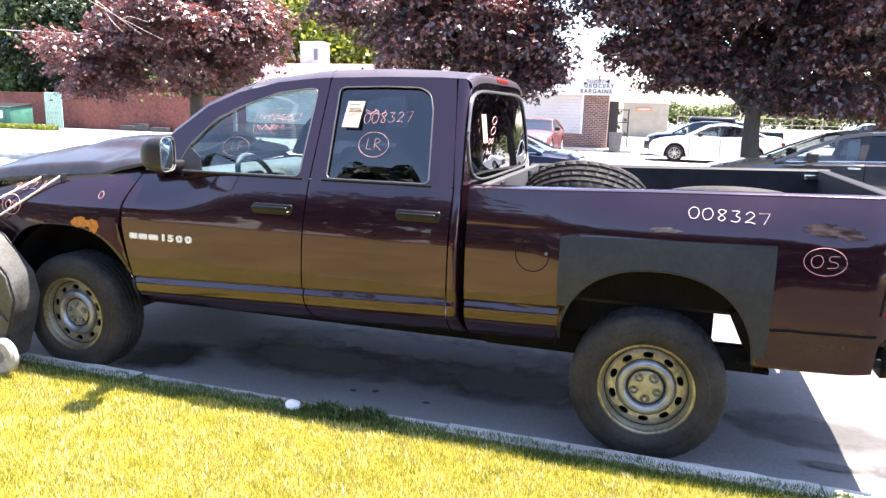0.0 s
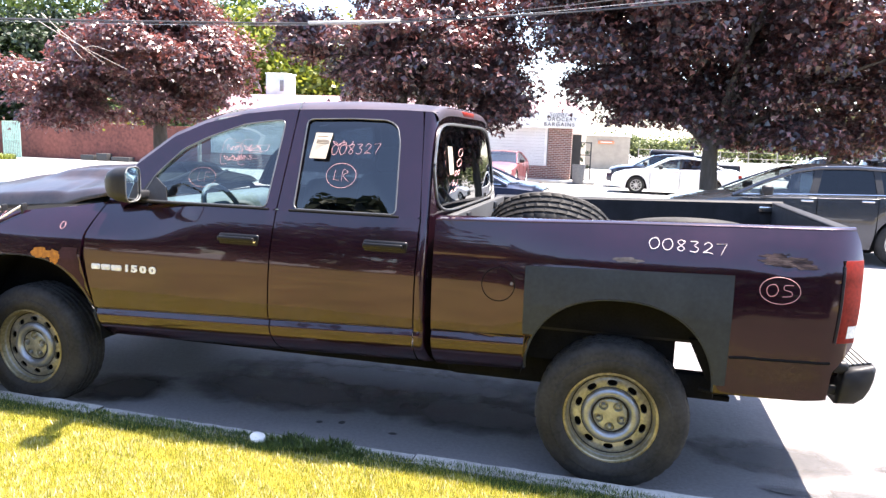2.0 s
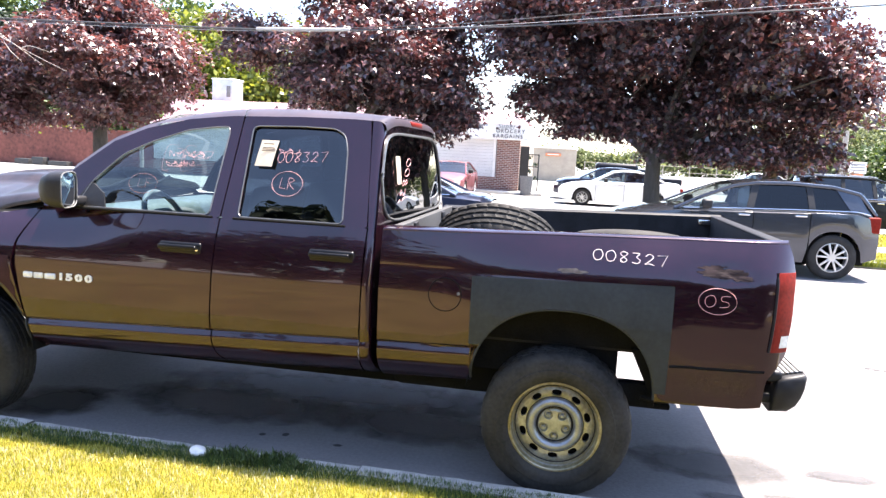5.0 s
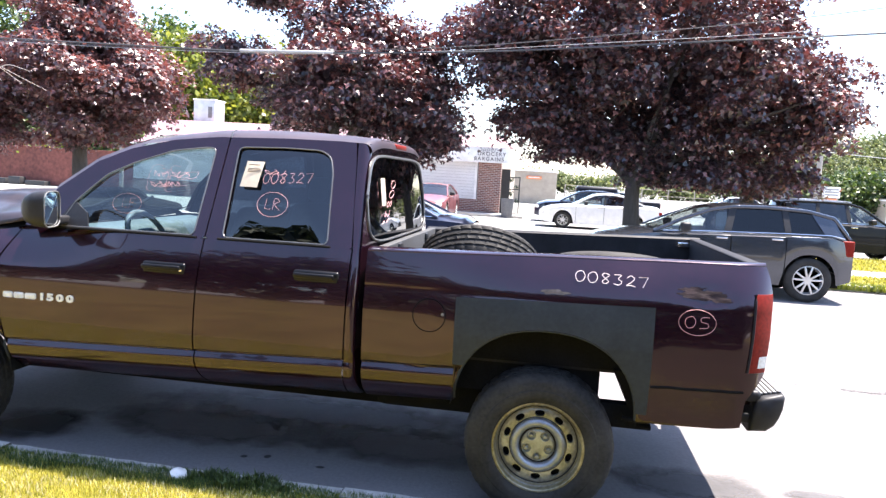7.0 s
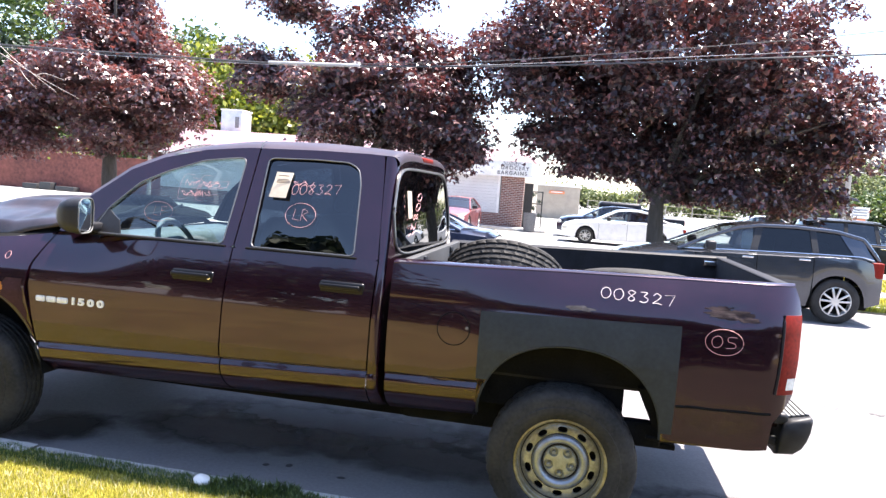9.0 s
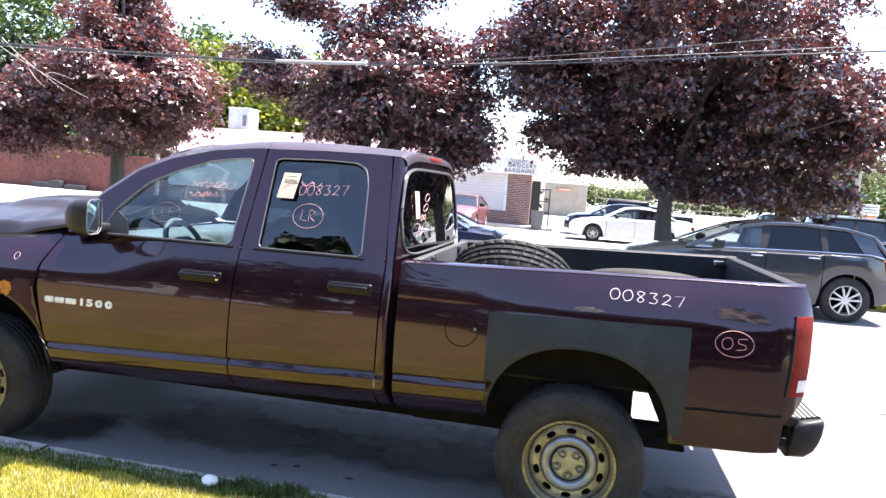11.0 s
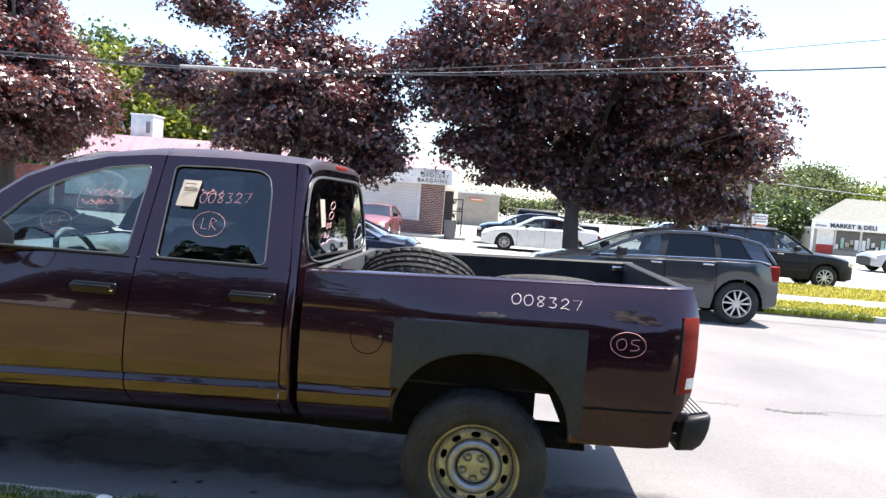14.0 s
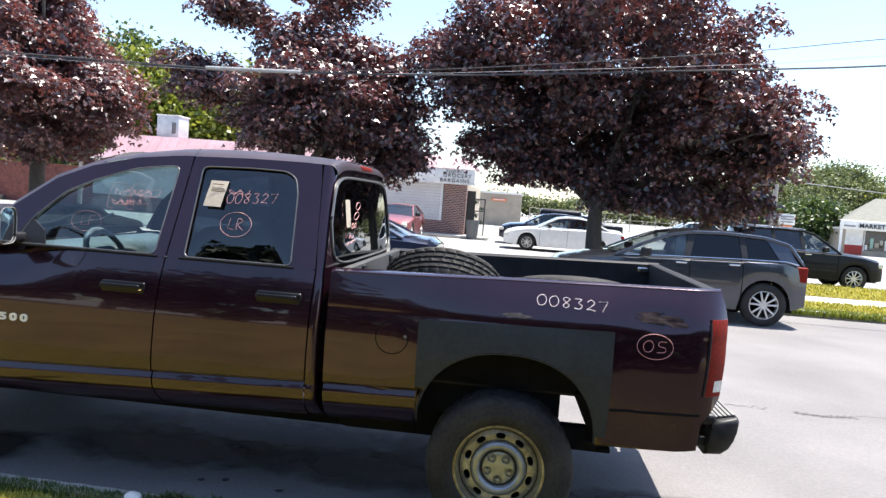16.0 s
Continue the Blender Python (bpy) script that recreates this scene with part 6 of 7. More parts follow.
for k, x in enumerate((-50, -46, -42, -38.5, -35, -31.5, -28)):
    tree("green_shrub", (x, 37.5 + 0.8 * math.sin(k * 2.1), 0), 0.7, 0.12, [(0, 0, 2.6, 2.5, 1.8, 1.9, 3), (0.9, 0, 1.6, 1.8, 1.5, 1.2, 1)], 5200, 0.28, "green", "dense dark green shrub behind the red wall", 80 + k, 0.1, 0.4, "shrubs behind the red wall", 5)
tree("yellow_bush", (-28.7, 34.4, 0), 0.6, 0.08, [(0, 0, 1.75, 1.3, 0.8, 0.65, 1)], 2600, 0.24, "green2", "yellow-green bush showing over the red wall", 96, 0.6, 0.3, "", 4)
tree("dark_conifer", (-36.0, 35.5, 0), 2.0, 0.28, [(0, 0, 3.4, 3.4, 2.0, 1.4, 2), (0.3, 0, 5.4, 3.0, 2.0, 1.5, 2), (0.5, 0, 7.6, 2.4, 1.8, 1.5, 1.5), (-4.5, 0, 4.6, 2.6, 2.0, 2.0, 1.6), (-4.0, 0, 7.2, 2.2, 1.8, 1.6, 1.2)],
     26000, 0.26, "darkgreen", "tall dark green tree behind the dumpster", 97, 1.9, 0.4, "", 9)
# far woods to the side of the market
GF = "far trees beyond the market"
for k, (x, y, z, r_, m, s) in enumerate(((26, 76, 5.0, 4.4, "farleaf", 31), (31, 80, 6.0, 5.0, "farleaf", 32), (37, 82, 6.6, 4.6, "farleaf", 33), (36.5, 84, 8.6, 2.2, "farleaf", 34), (42.5, 80, 5.6, 4.4, "green2", 35),
                                         (49, 78, 6.4, 5.0, "farleaf", 36), (57, 80, 6.6, 6.0, "farleaf", 37), (20, 78, 4.6, 4.0, "farleaf", 38), (66, 82, 6.8, 6.0, "farleaf", 39), (76, 84, 6.8, 6.0, "farleaf", 40))):
    tree("far_tree", (x, y, 0), 2.0, 0.3, [(0, 0, z - 1.5, r_, r_, r_ * 0.66, 3), (r_ * 0.4, -1, z - 1.5 - r_ * 0.4, r_ * 0.7, r_ * 0.7, r_ * 0.5, 1.5)], 24000, 0.27, m, "distant leafy tree beyond the market", s, 0.3, 0.8, GF, 5)
tree("bush_tree", (23.6, 57, 0), 0.8, 0.15, [(0, 0, 2.2, 2.5, 2.2, 1.8, 3), (1.5, 0, 1.4, 1.6, 1.6, 1.2, 1)], 12000, 0.26, "green", "rounded dark green tree beside the market", 45, 0.2, 0.45, "", 6)
belt = thing("far_woods", (0, 0, 0), "band of distant woods on the skyline", "trees")
foliage("crown", 60000, [(-70 + 14 * k, 120 + 6 * math.sin(k), 2.2, 9, 4, 2.4 + 0.8 * math.sin(k * 1.9), 1) for k in range(16)], 0.5, "farleaf", belt, 50, 0.0, 0.9)
belt["kind"] = "stuff"
# trees and a house on the camera's own side of the street, which the truck's paint and glass mirror
for k, (x, y, z, r_, s) in enumerate(((-6.5, -12.5, 4.9, 2.3, 61), (-9.6, -12.5, 4.1, 1.5, 62), (1.2, -12.5, 3.0, 2.3, 63), (5.5, -13, 3.3, 2.6, 67), (10.5, -14, 4.0, 2.8, 68), (-2.2, -13.2, 2.4, 1.5, 69), (16, -14, 4.0, 2.8, 70), (-14.5, -14, 4.0, 2.6, 64), (-22, -15, 4.4, 3.4, 65))):
    tree("yard_tree", (x, y, 0.1), 1.4, 0.18, [(0, 0, z, r_, r_ * 0.8, r_ * 0.95, 3), (r_ * 0.4, 0, z - 1.2, r_ * 0.7, r_ * 0.7, r_ * 0.5, 1)], 6500, 0.36, "yardleaf", "leafy tree in the yard behind the lawn", s, 0.4, 0.35, "yard trees", 5)
# unseen shrubs, added so the rear quarter mirrors dark above the ground
for k, (x, y, h) in enumerate(((1.75, -5.0, 1.25), (2.75, -5.4, 1.5), (3.8, -5.6, 1.3))):
    tree("yard_shrub", (x, y, 0.1), 0.5, 0.06, [(0, 0, h, 0.62, 0.55, h * 0.82, 1)], 3400, 0.17, "yardleaf", "unseen shrub added to darken the truck's mirrored flank", 101 + k, 0.05, 0.16, "yard shrubs", 5)
foliage("hedge", 34000, [(-24 + 3 * k, -12.9, 1.5 + 0.3 * math.sin(k * 1.7), 1.8, 0.7, 1.4, 1) for k in range(16)], 0.27, "yardleaf", thing("hedge", (0, 0, 0.1), "tall dark green hedge along the yard", "hedge"), 66, 0.0, 0.25)
house = thing("house", (0, 0, 0), "plain white-sided house behind the lawn", "building")
part("wall", box(-5.4, -3.4, -20.0, -13.4, 0.0, 3.6), M["siding"], house)
for k in range(20):
    part("siding_board", moved(box(-5.42, -3.38, -0.014, 0.014, 0, 0.19), pose(0, -13.39, 0.25 + 0.17 * k, 4, 0, 0)), M["siding"], house)
bm = bmesh.new()
a = [bm.verts.new(p) for p in ((-5.8, -13.0, 3.55), (-3.0, -13.0, 3.55), (-3.0, -20.4, 3.55), (-5.8, -20.4, 3.55))]
b = [bm.verts.new(p) for p in ((-5.8, -16.7, 4.6), (-3.0, -16.7, 4.6))]
for f in ((a[0], a[1], b[1], b[0]), (a[1], a[2], b[1]), (a[2], a[3], b[0], b[1]), (a[3], a[0], b[0]), tuple(a[::-1])):
    bm.faces.new(f)
part("roof", bm, M["shingle"], house, "grey shingled roof")

# ---- parked cars ----


def car(name, m, L, W, prof, paint, label, doors=2, spokes=10, glass_="glass_car"):
    """A car with its nose at x = 0, tail at x = L, one flank at y = 0."""
    e = thing(name, (0, 0, 0), label, "car", "parked cars")
    fx, rx, R = prof["wheels"][0], prof["wheels"][1], prof["R"]
    belt, roofl, sill = prof["belt"], prof["roof"], prof.get("sill", 0.22)

    def hw(x):
        a = max(0.0, 1 - x / (0.16 * L))
        b = max(0.0, (x - 0.86 * L) / (0.14 * L))
        return W / 2 * (1 - 0.26 * a ** 2.4 - 0.15 * b ** 2.4)

    def bot(x):
        z = along([(0, sill + 0.06), (0.1 * L, sill), (0.9 * L, sill), (L, sill + 0.12)], x)
        for cx in (fx, rx):
            z = max(z, arch(x, cx, R + 0.07, sill, 2 * R + 0.06, 2.2))
        return z

    def skin(u, v):
        x = L * (0.5 - 0.5 * math.cos(math.pi * u)) * 0.35 + L * u * 0.65
        zs = along(belt, x)
        h = hw(x)
        side = 1 if v < 0.5 else -1
        w = v * 2 if v < 0.5 else (1 - v) * 2
        if w < 0.62:
            q = w / 0.62
            z = lerp(bot(x), zs - 0.03, q)
            mid = 0.55
            y = h - 0.05 * max(0, (z - 0.62)) ** 1.5 - 0.10 * max(0, mid - z) ** 2 + 0.012 * math.sin(q * 3.1)
        else:
            q = (w - 0.62) / 0.38
            y = (h - 0.035) * (1 - q) - 0.012 * q * (1 - q)
            z = zs - 0.03 + 0.03 * min(1, q * 5) ** 0.5 + 0.05 * math.sin(q * 1.5)
        return (x, W / 2 + (-y if side == 1 else y), z)
    body = part("body", grid(skin, 110, 40), M[paint], e)

    def cap(u, v, x):
        h = hw(x) - 0.01
        return (x, W / 2 + lerp(-h, h, u), lerp(bot(x), along(belt, x) - 0.01 + 0.03 * math.sin(math.pi * u), v))
    part("front_end", grid(lambda u, v: cap(u, v, 0.004), 8, 4), M["black"], e)
    part("rear_end", grid(lambda u, v: cap(u, v, L - 0.004), 8, 4), M[paint], e)
    part("underbody", box(0.2, L - 0.2, 0.12, W - 0.12, sill, 0.5), M["under"], e)
    # cabin
    xa, xb, xc, xd = prof["cabin"]          # screen base, roof start, roof end, rear screen base

    def rz_(x):
        return along(roofl, x)

    def gy(z, x):
        zb = along(belt, x)
        return 0.075 + max(0, z - zb) * 0.42
    cabin_pts = lambda x, z: gy(z, x) + (W / 2 - hw(x)) * 0.6
    for s in (1, -1):
        xm = prof["pillars"][0][0]

        def pane(u, v, lo=xa + 0.04, hi=xd - 0.03):
            x = lerp(lo, hi, u)
            zb = along(belt, x) - 0.02
            z = lerp(zb, max(zb + 0.005, rz_(x) - 0.035), v)
            y = cabin_pts(x, z) + 0.012
            return (x, y if s == 1 else W - y, z)
        part("side_window", grid(lambda u, v: pane(u, v, xa + 0.04, xm), 26, 8), M["glass_clear"], e, "clear front side glass")
        part("side_window", grid(lambda u, v: pane(u, v, xm, xd - 0.03), 26, 8), M[glass_], e, "dark tinted side glass")
        edge = []
        for x in np.linspace(xa, xd, 60):
            z = rz_(x) - 0.02
            y = cabin_pts(x, z) + 0.0
            edge.append((x, y if s == 1 else W - y, z))
        part("roof_rail", tube(edge, 0.032, 8), M[paint], e)
        for xp, lean, wd in prof["pillars"]:
            def pil(u, v):
                x = xp + lean * v + wd * (u - 0.5)
                zb = along(belt, x) - 0.02
                z = lerp(zb, rz_(x) - 0.03, v)
                y = cabin_pts(x, z) - 0.002
                return (x, y if s == 1 else W - y, z)
            part("pillar", grid(pil, 3, 8), M["black"] if wd < 0.2 else M[paint], e)
        part("belt_trim", tube([(x, (cabin_pts(x, along(belt, x)) - 0.012) if s == 1 else W - (cabin_pts(x, along(belt, x)) - 0.012), along(belt, x) + 0.004) for x in np.linspace(xa + 0.15, xd - 0.1, 40)], 0.010, 6), M["chrome"], e, "bright belt trim")
        for xg in prof["gaps"]:
            line = []
            for z in np.linspace(sill + 0.06, along(belt, xg) - 0.05, 14):
                h = hw(xg)
                y = h - 0.05 * max(0, (z - 0.62)) ** 1.5 - 0.10 * max(0, 0.55 - z) ** 2 + 0.012
                line.append((xg, W / 2 - s * (y - 0.001), z))
            part("door_gap", tube(line, 0.006, 5), M["under"], e)
        for xg in prof["gaps"][1:]:
            zc = along(belt, xg) - 0.10
            y = W / 2 - s * (hw(xg) - 0.02 + 0.012)
            part("door_handle", box(xg - 0.24, xg - 0.06, y - 0.022, y + 0.022, zc - 0.015, zc + 0.015, 0.008), M["chrome"], e, "bright door handle")
        ym = W / 2 - s * (hw(xa) + 0.05)
        part("wing_mirror", box(xa + 0.42, xa + 0.58, ym - 0.11, ym + 0.11, along(belt, xa) + 0.03, along(belt, xa) + 0.18, 0.04, seg=3), M["black"], e)
        yl = W / 2 - s * (hw(0.2) - 0.12)
        part("headlight", box(0.02, 0.42, yl - 0.13, yl + 0.11, along(belt, 0.15) - 0.20, along(belt, 0.15) - 0.06, 0.04, seg=3), M["whitelamp"], e, "clear headlight")
        yl = W / 2 - s * (hw(L - 0.1) - 0.04)
        part("tail_light", box(L - 0.22, L - 0.012, yl - 0.062, yl + 0.050, prof["tail"] - prof.get("lamp", 0.13), prof["tail"] + prof.get("lamp", 0.13), 0.025, seg=3), M["redlamp"], e, "red tail light")

    def rooff(u, v):
        x = lerp(xb - 0.02, xc + 0.02, u)
        z = rz_(x)
        y0 = cabin_pts(x, z - 0.02)
        t = 2 * v - 1
        return (x, lerp(y0, W - y0, v), z - 0.012 + 0.045 * (1 - t * t))
    part("roof", grid(rooff, 30, 16), M[paint], e)

    def screen(u, v, p, q):
        x = lerp(p, q, u)
        z = lerp(along(belt, p) - 0.005, rz_(q), u)
        y0 = cabin_pts(x, z) + 0.01
        t = 2 * v - 1
        return (x - (0.08 if p < q else -0.06) * (1 - t * t), lerp(y0, W - y0, v), z + 0.03 * (1 - t * t))
    part("windscreen", grid(lambda u, v: screen(u, v, xa, xb), 10, 12), M["glass_clear"], e)
    part("rear_screen", grid(lambda u, v: screen(u, v, xd, xc), 10, 12), M[glass_], e)
    part("seats", join(box(lerp(xa, xd, 0.42), lerp(xa, xd, 0.50), 0.25, W - 0.25, 0.6, along(belt, L * 0.5) + 0.30, 0.06), box(lerp(xa, xd, 0.70), lerp(xa, xd, 0.77), 0.25, W - 0.25, 0.6, along(belt, L * 0.5) + 0.22, 0.06)), M["seat"], e)
    if prof.get("rails"):
        for y in (cabin_pts(L * 0.5, rz_(L * 0.5)) + 0.06, W - cabin_pts(L * 0.5, rz_(L * 0.5)) - 0.06):
            part("roof_rack", tube([(x, y, rz_(x) + 0.045) for x in np.linspace(xb + 0.2, xc - 0.25, 12)], 0.015, 6), M["alloy"], e)
    # wheels
    for x in (fx, rx):
        for s in (1, -1):
            w = part("wheel", revolve([(R * 0.63, 0.05), (R * 0.66, 0.015), (R * 0.80, 0.0), (R * 0.93, 0.008), (R, 0.035), (R, 0.185), (R * 0.92, 0.215)], 40), M["rubber"], e, "black tyre")
            rm = revolve([(R * 0.665, 0.018), (R * 0.63, 0.016), (R * 0.60, 0.035), (R * 0.57, 0.10)], 40)
            for k in range(spokes):
                a = 2 * math.pi * k / spokes
                off = 0.05 * (1 if k % 2 else -1)
                b = moved(box(R * 0.10, R * 0.62, 0.026, 0.05, -0.016, 0.016, 0.005), pose(0, 0, 0, 0, math.degrees(a + off), 0))
                join(rm, b)
            revolve([(0.0001, 0.018), (R * 0.16, 0.022), (R * 0.19, 0.05)], 20, rm)
            part("rim", rm, M["alloy"], w, "spoked alloy rim")
            part("brake_disc", revolve([(0.0001, 0.11), (R * 0.58, 0.11)], 24), M["under"], w)
            w.matrix_basis = pose(x, 0.01 if s == 1 else W - 0.01, R, 0, 0, 0 if s == 1 else 180)
    e.matrix_basis = m
    return e


def tint(name, c, rough=0.3, metal=0.5):
    M[name] = mat(name, c, rough, metal, 4, 0.12, coat=1.0 if metal or c[0] > 0.2 else 0.18, spec=0.5 if metal or c[0] > 0.2 else 0.1)


tint("car_grey", (0.050, 0.057, 0.072), 0.20, 0.6)
tint("car_black", (0.010, 0.011, 0.016), 0.35, 0.0)
tint("car_white", (0.72, 0.72, 0.72), 0.35, 0.0)
tint("car_blue", (0.010, 0.016, 0.040))
tint("car_red", (0.22, 0.050, 0.052), 0.4, 0.1)
tint("car_silver", (0.42, 0.43, 0.44))
SUV = dict(wheels=(0.90, 3.64), R=0.37, belt=[(0, 0.72), (0.15, 0.86), (0.55, 0.96), (1.15, 1.04), (2.0, 1.08), (3.3, 1.12), (3.97, 1.13), (4.2, 1.08), (4.34, 0.95)],
           roof=[(1.10, 1.05), (1.55, 1.27), (2.05, 1.47), (2.4, 1.535), (2.95, 1.555), (3.6, 1.525), (4.02, 1.43), (4.27, 1.10)], cabin=(1.10, 2.1, 3.95, 4.27), sill=0.26,
           pillars=((2.30, 0.10, 0.12), (3.28, -0.05, 0.10), (4.06, -0.24, 0.36)), gaps=(1.38, 2.36, 3.24), tail=0.93, rails=False)
SUVB = dict(wheels=(0.85, 3.46), R=0.36, belt=[(0, 0.74), (0.15, 0.92), (0.6, 1.00), (1.25, 1.06), (2.2, 1.08), (3.6, 1.10), (4.2, 1.10), (4.4, 0.98)],
            roof=[(1.25, 1.06), (1.6, 1.32), (1.98, 1.58), (2.3, 1.66), (3.0, 1.68), (3.8, 1.66), (4.15, 1.60), (4.36, 1.12)], cabin=(1.25, 2.02, 4.12, 4.36), sill=0.28,
            pillars=((2.30, 0.06, 0.10), (3.15, 0.0, 0.10), (3.95, 0.0, 0.14)), gaps=(1.35, 2.35, 3.15), tail=1.05, rails=True)
SEDAN = dict(wheels=(0.95, 3.72), R=0.33, belt=[(0, 0.60), (0.12, 0.72), (0.5, 0.84), (1.3, 0.94), (2.2, 0.97), (3.6, 1.0), (4.3, 1.01), (4.65, 0.98), (4.8, 0.88)],
             roof=[(1.32, 0.95), (1.8, 1.22), (2.15, 1.39), (2.5, 1.435), (2.9, 1.44), (3.3, 1.39), (3.8, 1.20), (4.2, 1.02)], cabin=(1.32, 2.2, 3.25, 4.2), sill=0.20,
             pillars=((2.55, 0.05, 0.08), (3.42, -0.10, 0.07)), gaps=(1.45, 2.55, 3.45), tail=0.78, lamp=0.07, rails=False)
HATCH = dict(wheels=(0.85, 3.40), R=0.35, belt=[(0, 0.66), (0.12, 0.80), (0.5, 0.92), (1.2, 0.99), (2.2, 1.02), (3.6, 1.05), (4.0, 1.04), (4.25, 0.92)],
             roof=[(1.15, 1.0), (1.6, 1.25), (2.0, 1.44), (2.4, 1.50), (3.0, 1.50), (3.7, 1.43), (4.2, 1.06)], cabin=(1.15, 2.05, 3.7, 4.2), sill=0.24,
             pillars=((2.3, 0.05, 0.09), (3.1, 0.0, 0.09), (3.85, -0.1, 0.14)), gaps=(1.3, 2.3, 3.1), tail=0.95, rails=False)

car("suv", pose(0.62, 8.93, 0.01), 4.34, 1.92, SUV, "car_grey", "dark grey crossover parked at the far kerb", glass_="glass_suv")
car("suv", pose(10.70, 20.0, -0.01, 0, 0, 180), 4.40, 1.80, SUVB, "car_black", "black boxy crossover in the car park")
car("sedan", pose(-0.55, 25.2, -0.01), 4.80, 1.82, SEDAN, "car_white", "white four-door sedan in the car park", glass_="glass_car")
car("hatchback", pose(-0.85, 29.0, -0.01), 4.25, 1.80, HATCH, "car_blue", "dark blue crossover behind the white sedan")
car("hatchback", pose(0.2, 33.0, -0.01), 4.25, 1.80, HATCH, "car_silver", "silver crossover in the car park")
car("sedan", pose(-6.25, 9.0, 0.01), 4.80, 1.84, SEDAN, "car_blue", "dark blue sedan parked at the far kerb")
car("sedan", pose(-4.45, 25.3, -0.01, 0, 0, 89), 4.70, 1.80, SEDAN, "car_red", "faded red sedan nosed in by the shop")
car("hatchback", pose(17.5, 30.6, -0.01), 4.25, 1.80, HATCH, "car_silver", "silver crossover in front of the market")
car("hatchback", pose(9.5, 46.0, -0.01), 4.25, 1.80, HATCH, "car_white", "white car far across the car park")
car("sedan", pose(13.0, 60.0, -0.01), 4.80, 1.80, SEDAN, "car_silver", "silver sedan far across the car park")
# dark pickup tail behind the white sedan
dp = thing("pickup_truck", (3.0, 30.5, 0), "black pickup truck parked tail-out in the car park", "pickup truck", "parked cars")
part("bed", box(0.0, 1.9, 0, 1.9, 0.45, 1.12, 0.05, seg=3), M["car_black"], dp)
part("cab", box(-2.0, -0.05, 0.05, 1.85, 0.45, 1.70, 0.18, seg=4), M["car_black"], dp)
for y in (0.04, 1.74):
    part("tail_lamp", box(1.86, 1.91, y, y + 0.12, 0.72, 1.05, 0.01), M["redlamp"], dp)
for x in (-1.3, 1.0):
    for y in (0.0, 1.65):
        part("wheel", moved(revolve([(0.1, 0.02), (0.24, 0.0), (0.36, 0.02), (0.36, 0.22), (0.24, 0.24)], 28), pose(x, y, 0.36)), M["rubber"], dp)

# ---- the shop with brick pier and pink roof ----
shop = thing("shop", (0, 0, 0), "low white-sided shop with brick pier and pink metal roof", "building")
SX0, SX1, SY = -22.0, -3.72, 31.2
# backing wall kept grey so the slits between boards read as shadow lines
part("wall", box(SX0, SX1, SY + 0.03, SY + 0.3, 0.0, 2.75), M["greyplastic"], shop)
for k in range(14):
    z = 0.75 + 0.145 * k
    part("siding_board", moved(box(SX0, SX1 - 0.1, -0.012, 0.012, 0, 0.138), pose(0, SY + 0.002, z, 9, 0, 0)), M["siding"], shop)
part("plinth", box(SX0, SX1, SY - 0.06, SY + 0.1, 0.0, 0.74), M["brick"], shop, "dark brick plinth")
part("corner_board", box(SX1 - 0.17, SX1 - 0.05, SY - 0.05, SY + 0.03, 0.2, 2.56), M["whitepaint"], shop)
part("brick_pier", box(SX1, -2.62, SY - 0.10, SY + 0.5, 0.0, 2.60), M["brick"], shop, "red-brown brick pier")
part("side_wall", box(-2.90, -2.62, SY + 0.5, SY + 12, 0.0, 2.60), M["beige"], shop)
part("door_frame", box(-2.62, -2.2, SY + 0.6, SY + 0.7, 0.0, 2.3), M["lettering"], shop)
part("step", box(-6.0, -1.4, SY - 1.1, SY + 1.0, 0.0, 0.12, 0.02), M["concrete"], shop, "concrete step")
sb = part("sign_board", box(-6.5, -2.25, SY - 0.34, SY - 0.22, 2.62, 3.30, 0.02), M["whitepaint"], shop, "white sign board with black lettering")
words("lettering", "GROCERY", 0.25, (-3.10, SY - 0.36, 2.96), 90, 0, M["lettering"], sb, 0.01, space=1.3)
words("lettering", "BARGAINS", 0.25, (-3.22, SY - 0.36, 2.72), 90, 0, M["lettering"], sb, 0.01, space=1.3)
words("lettering", "Super", 0.34, (-3.30, SY - 0.36, 3.19), 90, 0, M["greylettering"], sb, 0.01, shear=0.3, space=1.1)
part("soffit", box(SX0, -2.2, SY - 0.35, SY + 0.1, 2.56, 2.64), M["whitepaint"], shop)


def mansard(u, v):
    x = lerp(SX0 + (0.6 if v > 0 else 0), -2.25 - 0.5 * v, u)
    return (x, lerp(SY - 0.38, SY + 0.9, v), lerp(2.64 if x < -6.5 else 3.30, 3.95, v))


part("roof", grid(mansard, 60, 6), M["pinkroof"], shop, "pink metal roof slope")
part("roof_deck", box(SX0 + 0.6, -2.8, SY + 0.9, SY + 13, 3.80, 3.95), M["pinkroof"], shop)
for k in range(38):
    x = SX0 + 0.7 + 0.5 * k
    if x < -3:
        part("roof_seam", tube([(x, SY - 0.385, 2.66 if x < -6.5 else 3.32), (x, SY + 0.89, 3.965)], 0.018, 5), M["pinkroof"], shop)
rc = thing("roof_unit", (-18.85, 33.6, 3.95), "square metal vent unit on the pink roof", "vent unit")
part("box", box(-0.80, 0.42, -0.6, 0.6, 0.0, 1.18, 0.03), M["metalbox"], rc)
part("cap", box(-0.84, 0.46, -0.64, 0.64, 1.18, 1.24, 0.01), M["whitepaint"], rc)
part("access_panel", box(0.05, 0.28, -0.62, -0.60, 0.25, 0.85, 0.005), M["greyplastic"], rc)
